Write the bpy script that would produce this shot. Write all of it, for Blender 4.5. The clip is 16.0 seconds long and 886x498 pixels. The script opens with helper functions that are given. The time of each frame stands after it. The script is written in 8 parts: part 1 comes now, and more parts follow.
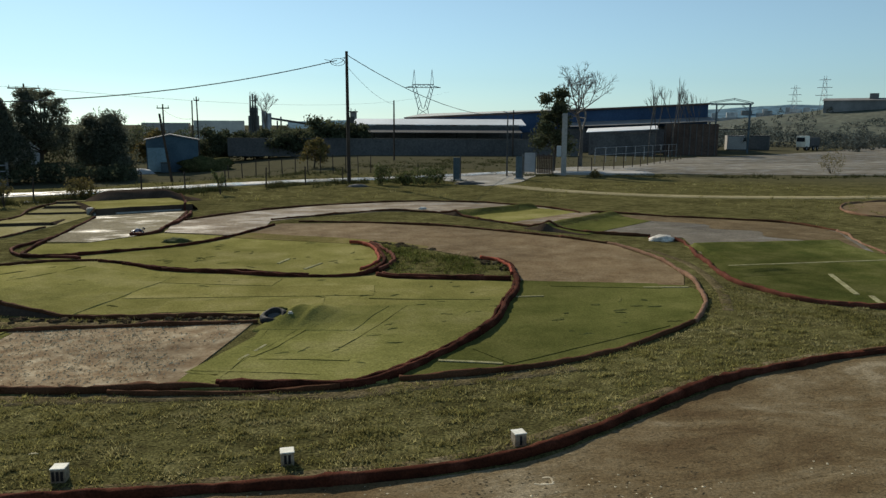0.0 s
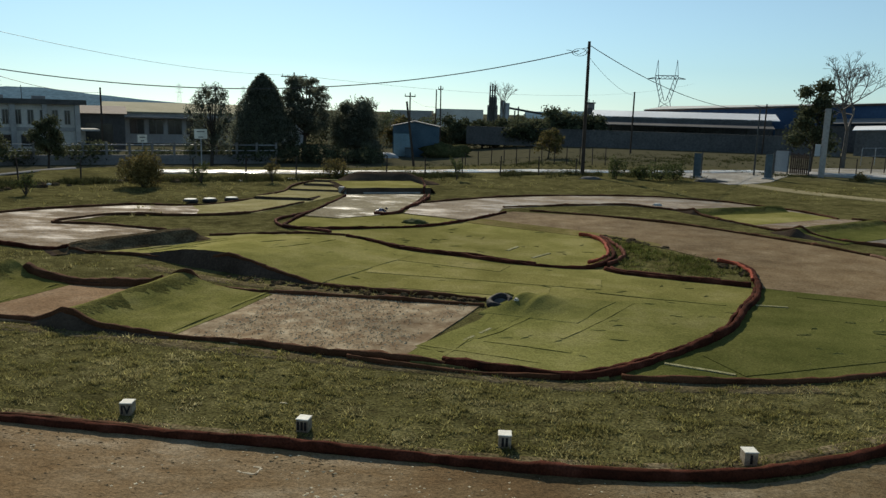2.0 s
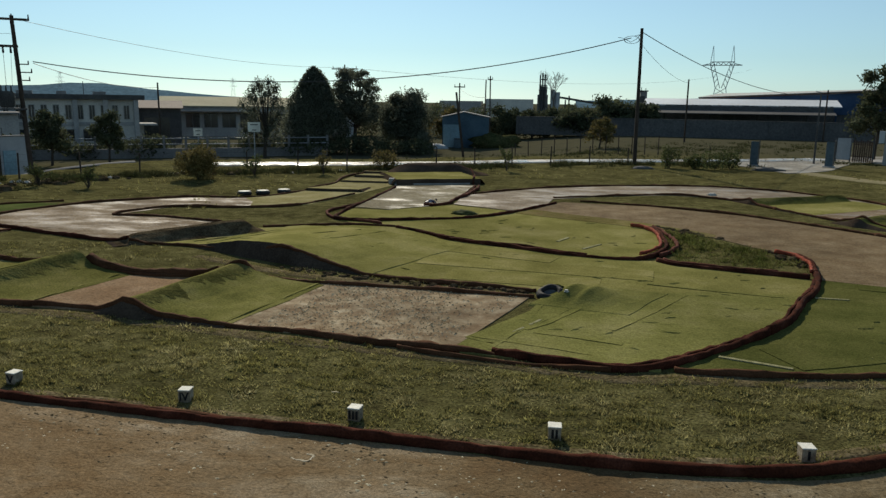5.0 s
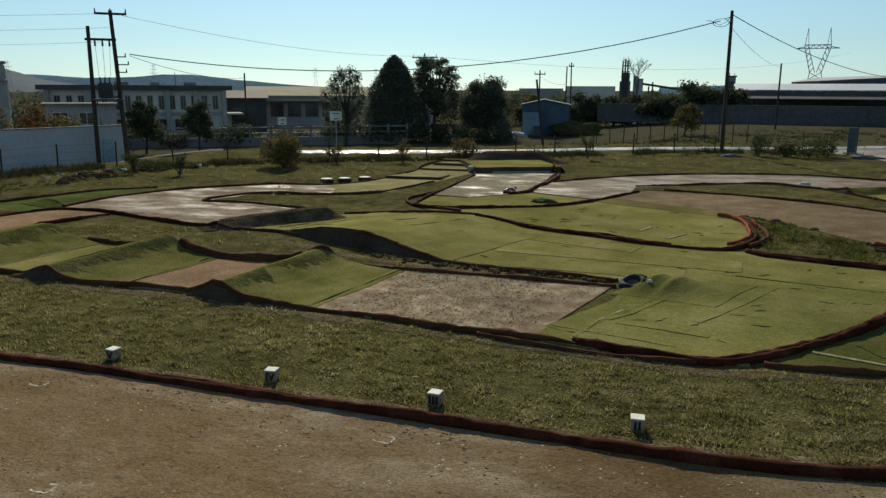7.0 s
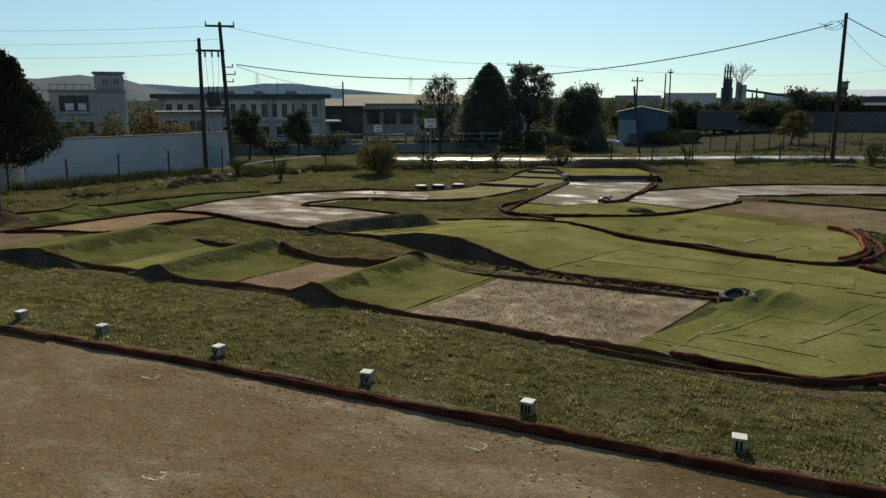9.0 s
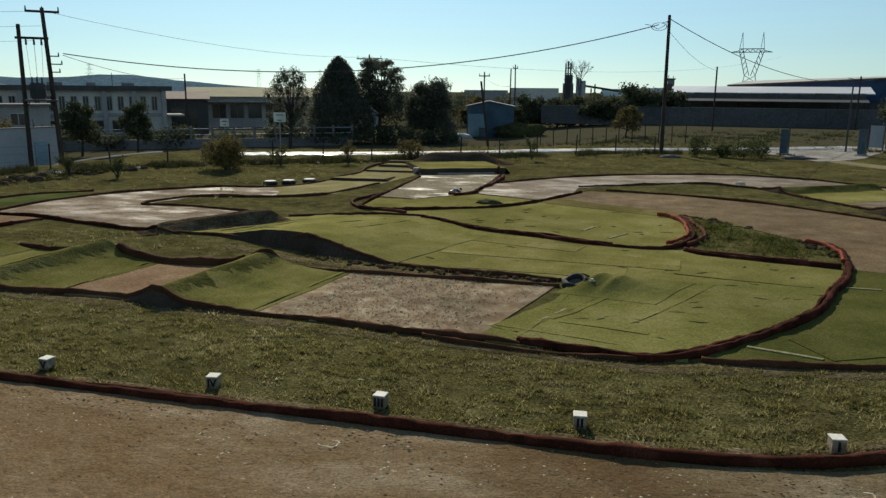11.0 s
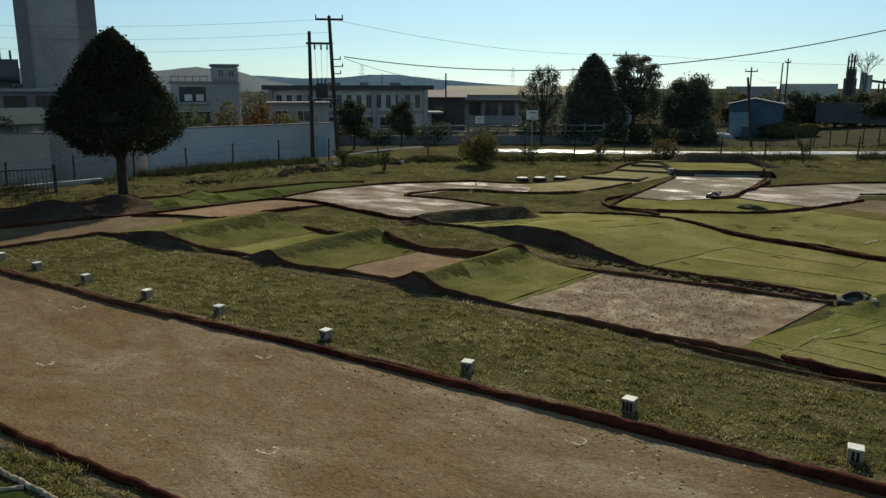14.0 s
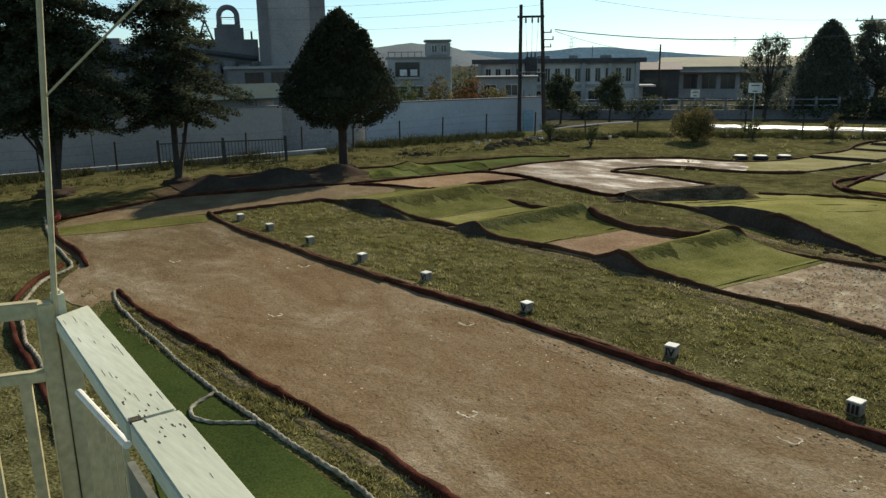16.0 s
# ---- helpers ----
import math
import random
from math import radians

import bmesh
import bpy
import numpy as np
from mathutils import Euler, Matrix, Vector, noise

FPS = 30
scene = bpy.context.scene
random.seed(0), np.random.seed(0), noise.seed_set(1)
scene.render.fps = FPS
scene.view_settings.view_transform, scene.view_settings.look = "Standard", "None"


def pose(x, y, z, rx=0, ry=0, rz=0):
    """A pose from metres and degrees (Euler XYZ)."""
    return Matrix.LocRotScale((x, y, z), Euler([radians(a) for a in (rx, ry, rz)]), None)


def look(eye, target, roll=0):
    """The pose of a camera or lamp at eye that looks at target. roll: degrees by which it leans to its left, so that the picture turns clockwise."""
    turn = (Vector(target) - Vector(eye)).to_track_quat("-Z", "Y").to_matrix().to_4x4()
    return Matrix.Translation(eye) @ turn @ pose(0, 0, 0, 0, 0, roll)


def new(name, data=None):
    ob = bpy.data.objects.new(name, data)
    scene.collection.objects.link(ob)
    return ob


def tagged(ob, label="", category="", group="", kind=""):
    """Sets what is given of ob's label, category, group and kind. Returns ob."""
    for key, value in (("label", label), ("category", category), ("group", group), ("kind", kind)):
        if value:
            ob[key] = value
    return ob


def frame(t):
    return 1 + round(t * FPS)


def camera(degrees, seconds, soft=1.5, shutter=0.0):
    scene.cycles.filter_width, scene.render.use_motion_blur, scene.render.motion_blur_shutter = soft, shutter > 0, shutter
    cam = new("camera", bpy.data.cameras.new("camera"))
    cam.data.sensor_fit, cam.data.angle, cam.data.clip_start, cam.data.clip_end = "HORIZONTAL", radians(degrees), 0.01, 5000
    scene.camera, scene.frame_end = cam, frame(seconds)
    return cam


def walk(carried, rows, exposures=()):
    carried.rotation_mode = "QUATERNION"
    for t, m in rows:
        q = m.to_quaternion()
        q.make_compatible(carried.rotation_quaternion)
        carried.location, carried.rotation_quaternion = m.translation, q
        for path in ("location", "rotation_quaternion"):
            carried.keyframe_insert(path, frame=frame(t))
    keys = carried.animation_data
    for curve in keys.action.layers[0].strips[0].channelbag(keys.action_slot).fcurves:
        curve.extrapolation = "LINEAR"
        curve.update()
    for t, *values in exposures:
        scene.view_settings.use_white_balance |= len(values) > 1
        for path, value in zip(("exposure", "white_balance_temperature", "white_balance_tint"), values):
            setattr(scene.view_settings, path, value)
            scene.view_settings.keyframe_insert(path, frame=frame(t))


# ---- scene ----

# ---------------------------------------------------------------- camera
cam = camera(61.07, 16.0, soft=1.4)
ROWS = [
    (0.0, 0.111, 0.062, 4.201, 80.61, 0.28, -9.56),
    (0.5, 0.096, 0.088, 4.189, 79.68, 0.30, -5.20),
    (1.0, 0.062, 0.076, 4.191, 79.26, 0.72, 1.10),
    (1.5, 0.080, 0.088, 4.182, 79.63, 1.32, 4.88),
    (2.0, 0.053, 0.066, 4.191, 79.65, 1.55, 7.84),
    (2.5, 0.055, 0.047, 4.186, 78.86, 1.39, 10.87),
    (3.0, 0.053, 0.047, 4.194, 78.94, 0.86, 11.59),
    (3.5, 0.051, 0.050, 4.195, 78.89, 0.81, 11.58),
    (3.7, 0.056, 0.045, 4.201, 79.29, 0.88, 11.21),
    (6.0, 0.054, 0.053, 4.203, 78.32, 0.76, 12.41),
    (6.5, 0.041, 0.062, 4.191, 78.07, 0.63, 13.65),
    (7.0, -0.006, 0.053, 4.171, 77.95, 0.28, 17.67),
    (7.5, -0.029, 0.038, 4.161, 77.76, 0.63, 19.85),
    (8.0, -0.061, 0.018, 4.174, 78.17, 0.20, 22.58),
    (8.2, -0.072, 0.006, 4.176, 78.49, 0.06, 24.84),
    (10.3, -0.003, 0.001, 4.186, 78.37, -0.11, 22.25),
    (10.5, 0.013, 0.026, 4.188, 78.22, -0.03, 19.96),
    (11.0, 0.048, 0.048, 4.180, 78.08, 0.47, 13.57),
    (11.5, 0.038, 0.037, 4.195, 78.19, 0.96, 9.64),
    (12.0, 0.032, 0.037, 4.186, 78.51, 1.66, 7.03),
    (12.5, -0.006, -0.002, 4.188, 78.25, 1.66, 10.99),
    (13.0, -0.029, -0.053, 4.196, 78.00, 1.24, 16.40),
    (13.5, -0.070, -0.068, 4.198, 78.06, 0.69, 24.22),
    (14.0, -0.099, -0.135, 4.212, 77.82, 0.04, 32.27),
    (14.5, -0.109, -0.146, 4.207, 77.73, -0.28, 38.26),
    (15.0, -0.109, -0.148, 4.209, 77.28, -0.59, 42.13),
    (15.5, -0.128, -0.177, 4.210, 76.70, -0.56, 44.08),
    (16.0, -0.130, -0.208, 4.207, 76.00, -0.77, 47.85),
]
walk(cam, [(t, pose(x, y, z, rx, 0, rz) @ pose(0, 0, 0, 0, 0, roll)) for t, x, y, z, rx, roll, rz in ROWS],
     exposures=[(0.0, 0.11), (1.0, 0.12), (2.0, 0.08), (3.5, 0.0), (8.0, -0.05), (10.5, -0.05), (11.5, 0.06), (12.5, 0.09), (13.5, -0.05), (14.5, 0.06), (16.0, 0.38)])

# ---------------------------------------------------------------- light
SUN_AZ, SUN_EL = 23.0, 29.5      # degrees to the left of +y, and above the horizon
sun_dir = Vector((-math.sin(radians(SUN_AZ)) * math.cos(radians(SUN_EL)),
                  math.cos(radians(SUN_AZ)) * math.cos(radians(SUN_EL)), math.sin(radians(SUN_EL))))
world = bpy.data.worlds.new("sky")
scene.world = world
world.use_nodes = True
wn = world.node_tree.nodes
sky = wn.new("ShaderNodeTexSky")
sky.sky_type = "NISHITA"
sky.sun_disc = False
sky.sun_elevation = radians(SUN_EL)
sky.sun_rotation = radians(-SUN_AZ)
sky.altitude, sky.air_density, sky.dust_density, sky.ozone_density = 50, 1.0, 0.15, 4.0
wn["Background"].inputs["Strength"].default_value = 0.085
tint = wn.new("ShaderNodeMix")
tint.data_type, tint.blend_type = "RGBA", "MULTIPLY"
tint.inputs["Factor"].default_value = 1.0
tint.inputs["B"].default_value = (0.76, 1.0, 1.07, 1)
soft_sky = wn.new("ShaderNodeHueSaturation")
soft_sky.inputs["Saturation"].default_value = 0.62
world.node_tree.links.new(sky.outputs["Color"], soft_sky.inputs["Color"])
world.node_tree.links.new(soft_sky.outputs["Color"], tint.inputs["A"])
world.node_tree.links.new(tint.outputs["Result"], wn["Background"].inputs["Color"])
sun = new("sun", bpy.data.lights.new("sun", "SUN"))
sun.data.energy, sun.data.angle, sun.data.color = 4.2, radians(0.6), (1.0, 0.91, 0.74)
sun.matrix_world = look((0, 0, 60), Vector((0, 0, 60)) - sun_dir)


# ---------------------------------------------------------------- materials
def mat(name, stops, scale=3.0, fine=30.0, rough=0.9, bump=0.3, metal=0.0, spread=0.12, distance=0.02,
        spec=0.3, stretch=None, island=0.0, rough_var=0.0, translucent=0.0, grain=0.38, stain=0.16, far=None, fold=0.0, wet=None):
    """Surface with a broad colour change, a fine grain and relief, all in metres."""
    m = bpy.data.materials.new(name)
    m.use_nodes = True
    n, l = m.node_tree.nodes, m.node_tree.links
    b = n["Principled BSDF"]
    geo = n.new("ShaderNodeNewGeometry")
    src = geo.outputs["Position"]
    if stretch:
        mp = n.new("ShaderNodeMapping")
        mp.inputs["Scale"].default_value = stretch
        l.new(src, mp.inputs["Vector"])
        src = mp.outputs["Vector"]
    big = n.new("ShaderNodeTexNoise")
    big.inputs["Scale"].default_value, big.inputs["Detail"].default_value = scale, 5
    big.inputs["Roughness"].default_value = 0.62
    small = n.new("ShaderNodeTexNoise")
    small.inputs["Scale"].default_value, small.inputs["Detail"].default_value = fine, 3
    l.new(src, big.inputs["Vector"])
    l.new(src, small.inputs["Vector"])
    ramp = n.new("ShaderNodeValToRGB")
    el = ramp.color_ramp.elements
    lo, hi = 0.5 - spread * 1.6, 0.5 + spread * 1.6
    for i, c in enumerate(stops):
        p = lo + (hi - lo) * i / max(1, len(stops) - 1)
        e = el[i] if i < 2 else el.new(p)
        e.position, e.color = p, (*c, 1)
    l.new(big.outputs["Fac"], ramp.inputs["Fac"])
    mr = n.new("ShaderNodeMapRange")
    mr.inputs["From Min"].default_value, mr.inputs["From Max"].default_value = 0.3, 0.7
    mr.inputs["To Min"].default_value, mr.inputs["To Max"].default_value = 1 - grain, 1 + grain
    l.new(small.outputs["Fac"], mr.inputs["Value"])
    mul = n.new("ShaderNodeMix")
    mul.data_type, mul.blend_type = "RGBA", "MULTIPLY"
    mul.inputs["Factor"].default_value = 1.0
    l.new(ramp.outputs["Color"], mul.inputs["A"])
    l.new(mr.outputs["Result"], mul.inputs["B"])
    col = mul.outputs["Result"]
    if stain:
        wide = n.new("ShaderNodeTexNoise")
        wide.inputs["Scale"].default_value, wide.inputs["Detail"].default_value = scale * 0.23, 3
        l.new(src, wide.inputs["Vector"])
        ws = n.new("ShaderNodeMapRange")
        ws.inputs["From Min"].default_value, ws.inputs["From Max"].default_value = 0.35, 0.65
        ws.inputs["To Min"].default_value, ws.inputs["To Max"].default_value = 1 - stain, 1 + stain
        l.new(wide.outputs["Fac"], ws.inputs["Value"])
        m3 = n.new("ShaderNodeMix")
        m3.data_type, m3.blend_type = "RGBA", "MULTIPLY"
        m3.inputs["Factor"].default_value = 1.0
        l.new(col, m3.inputs["A"])
        l.new(ws.outputs["Result"], m3.inputs["B"])
        col = m3.outputs["Result"]
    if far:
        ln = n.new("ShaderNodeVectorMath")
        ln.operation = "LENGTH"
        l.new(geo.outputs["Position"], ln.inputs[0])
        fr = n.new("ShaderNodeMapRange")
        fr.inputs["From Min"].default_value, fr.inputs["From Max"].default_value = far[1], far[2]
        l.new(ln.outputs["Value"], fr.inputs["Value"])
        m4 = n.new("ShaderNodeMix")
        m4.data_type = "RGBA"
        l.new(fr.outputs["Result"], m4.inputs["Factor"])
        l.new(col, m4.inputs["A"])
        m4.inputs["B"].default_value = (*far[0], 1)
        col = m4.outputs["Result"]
    if island:
        v = n.new("ShaderNodeMapRange")
        v.inputs["To Min"].default_value, v.inputs["To Max"].default_value = 1 - island, 1 + island
        l.new(geo.outputs["Random Per Island"], v.inputs["Value"])
        m2 = n.new("ShaderNodeMix")
        m2.data_type, m2.blend_type = "RGBA", "MULTIPLY"
        m2.inputs["Factor"].default_value = 1.0
        l.new(col, m2.inputs["A"])
        l.new(v.outputs["Result"], m2.inputs["B"])
        col = m2.outputs["Result"]
    l.new(col, b.inputs["Base Color"])
    b.inputs["Roughness"].default_value, b.inputs["Metallic"].default_value = rough, metal
    b.inputs["Specular IOR Level"].default_value = spec
    if rough_var:
        rr = n.new("ShaderNodeMapRange")
        rr.inputs["From Min"].default_value, rr.inputs["From Max"].default_value = 0.42, 0.62
        rr.inputs["To Min"].default_value, rr.inputs["To Max"].default_value = rough, max(0.05, rough - rough_var)
        l.new(big.outputs["Fac"], rr.inputs["Value"])
        l.new(rr.outputs["Result"], b.inputs["Roughness"])
    if bump:
        bp = n.new("ShaderNodeBump")
        bp.inputs["Strength"].default_value, bp.inputs["Distance"].default_value = bump, distance
        if fold:
            cr = n.new("ShaderNodeTexNoise")
            cr.inputs["Scale"].default_value, cr.inputs["Detail"].default_value = 2.6, 4
            cr.inputs["Distortion"].default_value = 0.8
            l.new(src, cr.inputs["Vector"])
            ad = n.new("ShaderNodeMath")
            ad.operation = "MULTIPLY_ADD"
            ad.inputs[1].default_value = fold
            l.new(cr.outputs["Fac"], ad.inputs[0])
            l.new(small.outputs["Fac"], ad.inputs[2])
            l.new(ad.outputs["Value"], bp.inputs["Height"])
        else:
            l.new(small.outputs["Fac"], bp.inputs["Height"])
        l.new(bp.outputs["Normal"], b.inputs["Normal"])
    if wet:
        low, high, film = wet
        wm = n.new("ShaderNodeMapping")
        wm.inputs["Scale"].default_value = (0.42, 0.9, 1)
        wm.inputs["Rotation"].default_value = (0, 0, radians(-20))
        l.new(geo.outputs["Position"], wm.inputs["Vector"])
        wt = n.new("ShaderNodeTexNoise")
        wt.inputs["Scale"].default_value, wt.inputs["Detail"].default_value, wt.inputs["Roughness"].default_value = 1.0, 6, 0.68
        l.new(wm.outputs["Vector"], wt.inputs["Vector"])
        wf = n.new("ShaderNodeMapRange")
        wf.inputs["From Min"].default_value, wf.inputs["From Max"].default_value = low, high
        l.new(wt.outputs["Fac"], wf.inputs["Value"])
        for sock, a0, a1 in ((b.inputs["Roughness"], rough, film), (b.inputs["Specular IOR Level"], spec, 0.5)) + (((bp.inputs["Strength"], bump, bump * 0.12),) if bump else ()):
            mx = n.new("ShaderNodeMapRange")
            mx.inputs["To Min"].default_value, mx.inputs["To Max"].default_value = a0, a1
            l.new(wf.outputs["Result"], mx.inputs["Value"])
            l.new(mx.outputs["Result"], sock)
    if translucent:
        tr = n.new("ShaderNodeBsdfTranslucent")
        l.new(col, tr.inputs["Color"])
        mx = n.new("ShaderNodeMixShader")
        mx.inputs["Fac"].default_value = translucent
        l.new(b.outputs["BSDF"], mx.inputs[1])
        l.new(tr.outputs["BSDF"], mx.inputs[2])
        l.new(mx.outputs["Shader"], n["Material Output"].inputs["Surface"])
    return m


def packed_dirt():
    """Packed dirt of the straight: mottled, scraped lengthwise, specked, reddish in the middle and damp olive at both ends."""
    m = bpy.data.materials.new("packed_dirt")
    m.use_nodes = True
    n, l = m.node_tree.nodes, m.node_tree.links
    b = n["Principled BSDF"]
    pos = n.new("ShaderNodeNewGeometry").outputs["Position"]

    def tex(scale, detail, stretch=(1, 1, 1), twist=0.0):
        mp = n.new("ShaderNodeMapping")
        mp.inputs["Scale"].default_value = stretch
        l.new(pos, mp.inputs["Vector"])
        t = n.new("ShaderNodeTexNoise")
        t.inputs["Scale"].default_value, t.inputs["Detail"].default_value, t.inputs["Roughness"].default_value = scale, detail, 0.65
        t.inputs["Distortion"].default_value = twist
        l.new(mp.outputs["Vector"], t.inputs["Vector"])
        return t.outputs["Fac"]

    def span(value, a, b0, c, d):
        r = n.new("ShaderNodeMapRange")
        for k, v in zip(("From Min", "From Max", "To Min", "To Max"), (a, b0, c, d)):
            r.inputs[k].default_value = v
        l.new(value, r.inputs["Value"])
        return r.outputs["Result"]

    def calc(op, a, c):
        q = n.new("ShaderNodeMath")
        q.operation = op
        for k, v in enumerate((a, c)):
            if isinstance(v, (int, float)):
                q.inputs[k].default_value = v
            else:
                l.new(v, q.inputs[k])
        return q.outputs["Value"]

    def blend(kind, fac, a, c):
        q = n.new("ShaderNodeMix")
        q.data_type, q.blend_type = "RGBA", kind
        if isinstance(fac, (int, float)):
            q.inputs["Factor"].default_value = fac
        else:
            l.new(fac, q.inputs["Factor"])
        for k, v in (("A", a), ("B", c)):
            if isinstance(v, tuple):
                q.inputs[k].default_value = v
            else:
                l.new(v, q.inputs[k])
        return q.outputs["Result"]

    def ramp(value, stops):
        q = n.new("ShaderNodeValToRGB")
        el = q.color_ramp.elements
        for i, (p, c) in enumerate(stops):
            e = el[i] if i < 2 else el.new(p)
            e.position, e.color = p, (*c, 1)
        l.new(value, q.inputs["Fac"])
        return q.outputs["Color"]

    broad, mottle, grain = tex(0.28, 4), tex(2.4, 7, twist=0.6), tex(34, 3)
    scrape = tex(0.6, 7, (0.5, 1.2, 1), 0.9)
    crumb = tex(7, 5, (0.8, 1.25, 1), 1.6)
    mix = calc("ADD", calc("MULTIPLY", mottle, 0.22), calc("MULTIPLY", scrape, 0.78))
    red = ramp(mix, [(0.36, (0.163, 0.1, 0.046)), (0.46, (0.199, 0.132, 0.067)), (0.54, (0.229, 0.162, 0.091)), (0.64, (0.32, 0.252, 0.166))])
    olive = ramp(mix, [(0.38, (0.105, 0.07, 0.035)), (0.47, (0.145, 0.104, 0.054)), (0.54, (0.18, 0.137, 0.078)), (0.62, (0.28, 0.23, 0.15))])
    sep = n.new("ShaderNodeSeparateXYZ")
    l.new(pos, sep.inputs["Vector"])
    drift = calc("ADD", sep.outputs["X"], calc("MULTIPLY", calc("SUBTRACT", calc("ADD", calc("MULTIPLY", broad, 0.7), calc("MULTIPLY", mottle, 0.3)), 0.5), 16.0))
    damp = calc("MAXIMUM", span(drift, -4.5, 1.5, 0, 1), span(drift, -13.5, -17.5, 0, 0.8))
    col = blend("MIX", damp, red, olive)
    col = blend("MULTIPLY", 1.0, col, ramp(grain, [(0.3, (0.62, 0.62, 0.62)), (0.7, (1.34, 1.34, 1.34))]))
    col = blend("MULTIPLY", 1.0, col, ramp(crumb, [(0.33, (0.55, 0.55, 0.53)), (0.42, (1, 1, 1)), (0.62, (1, 1, 1)), (0.72, (1.35, 1.33, 1.28))]))
    l.new(col, b.inputs["Base Color"])
    b.inputs["Roughness"].default_value, b.inputs["Specular IOR Level"].default_value = 0.95, 0.04
    h = calc("ADD", calc("MULTIPLY", grain, 0.3), calc("ADD", calc("MULTIPLY", crumb, 0.9), calc("MULTIPLY", mottle, 1.6)))
    bp = n.new("ShaderNodeBump")
    bp.inputs["Strength"].default_value, bp.inputs["Distance"].default_value = 0.6, 0.035
    l.new(h, bp.inputs["Height"])
    l.new(bp.outputs["Normal"], b.inputs["Normal"])
    return m


STRAIGHT = packed_dirt()
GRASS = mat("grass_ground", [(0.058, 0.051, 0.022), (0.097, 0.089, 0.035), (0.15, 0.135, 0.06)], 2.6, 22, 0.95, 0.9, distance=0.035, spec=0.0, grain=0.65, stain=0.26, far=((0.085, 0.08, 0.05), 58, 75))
BLADE = mat("grass_blade", [(0.162, 0.152, 0.049), (0.235, 0.213, 0.082), (0.337, 0.301, 0.157)], 0.9, 6, 0.95, 0, island=0.55, spec=0.0, translucent=0.5)
BLADE_DARK = mat("dark_rank_grass", [(0.06, 0.076, 0.018), (0.11, 0.12, 0.034), (0.17, 0.16, 0.06)], 1.2, 6, 0.95, 0, island=0.6, spec=0.0, translucent=0.4)
DIRT = mat("brown_dirt", [(0.112, 0.075, 0.039), (0.155, 0.107, 0.057), (0.2, 0.146, 0.083), (0.27, 0.207, 0.132)], 1.1, 20, 0.95, 0.7, spec=0.03, distance=0.014, grain=0.3, stain=0.16, spread=0.17)
DIRT_DAMP = mat("damp_olive_dirt", [(0.081, 0.056, 0.027), (0.118, 0.083, 0.042), (0.155, 0.113, 0.061), (0.21, 0.16, 0.096)], 1.1, 20, 0.95, 0.7, spec=0.04, distance=0.014, grain=0.3, stain=0.18, spread=0.17)
DIRT_RED = mat("red_dirt", [(0.185, 0.108, 0.054), (0.25, 0.16, 0.088), (0.33, 0.235, 0.145)], 0.9, 20, 0.95, 0.7, distance=0.025, spec=0.03, grain=0.3, spread=0.14)
DIRT_GREY = mat("pale_damp_dirt", [(0.13, 0.092, 0.055), (0.19, 0.145, 0.095), (0.27, 0.22, 0.155)], 0.7, 14, 0.95, 0.6, spec=0.1, distance=0.015, spread=0.12, wet=(0.46, 0.7, 0.42))
DIRT_TAN = mat("tan_trodden_dirt", [(0.12, 0.08, 0.042), (0.18, 0.127, 0.073), (0.25, 0.19, 0.122)], 0.9, 14, 0.95, 0.7, spec=0.08, distance=0.018, spread=0.12, wet=(0.46, 0.72, 0.42))
STONY = mat("stony_pale_dirt", [(0.155, 0.1, 0.056), (0.215, 0.153, 0.09), (0.3, 0.232, 0.148), (0.43, 0.36, 0.25)], 2.2, 20, 0.95, 0.4, spec=0.03, distance=0.014, grain=0.22, stain=0.22)
GREY = mat("grey_compacted_dirt", [(0.095, 0.08, 0.06), (0.135, 0.117, 0.09), (0.19, 0.168, 0.135)], 0.8, 20, 0.9, 0.4, spec=0.1, spread=0.14, wet=(0.58, 0.74, 0.45))
TURF = mat("olive_artificial_turf", [(0.15, 0.143, 0.044), (0.21, 0.194, 0.064), (0.275, 0.247, 0.1)], 0.55, 26, 0.95, 0.8, spec=0.0, distance=0.018, grain=0.24, stain=0.2, fold=1.6, spread=0.11)
TURF_JUMP = mat("darker_jump_turf", [(0.095, 0.094, 0.029), (0.15, 0.143, 0.045), (0.205, 0.186, 0.07)], 0.8, 26, 0.95, 0.8, spec=0.0, distance=0.02, grain=0.3, stain=0.2, fold=1.2, spread=0.12)
TURF_DARK = mat("green_artificial_turf", [(0.07, 0.078, 0.022), (0.105, 0.108, 0.033), (0.14, 0.136, 0.046)], 0.6, 28, 0.95, 0.8, spec=0.0, distance=0.018, grain=0.26, stain=0.2, fold=1.3)
TURF_GREEN = mat("mossy_green_turf", [(0.056, 0.068, 0.019), (0.088, 0.094, 0.028), (0.13, 0.13, 0.046)], 0.8, 28, 0.95, 0.9, spec=0.0, distance=0.02, grain=0.3, stain=0.25, fold=1.6, spread=0.1)
# Darker turf that carries painted crest shade as well as wear.
TURF_WORN_SHADED = mat("worn_shaded_turf", [(0.075, 0.073, 0.024), (0.105, 0.1, 0.034), (0.14, 0.128, 0.05)], 1.4, 24, 0.95, 1.0, spec=0.0, distance=0.025, grain=0.35, stain=0.25, fold=2.5)
TURF_NEAR = mat("trodden_green_turf", [(0.125, 0.126, 0.038), (0.178, 0.172, 0.056), (0.235, 0.217, 0.088)], 0.55, 26, 0.95, 0.8, spec=0.0, distance=0.018, grain=0.26, stain=0.22, fold=1.6, spread=0.12)
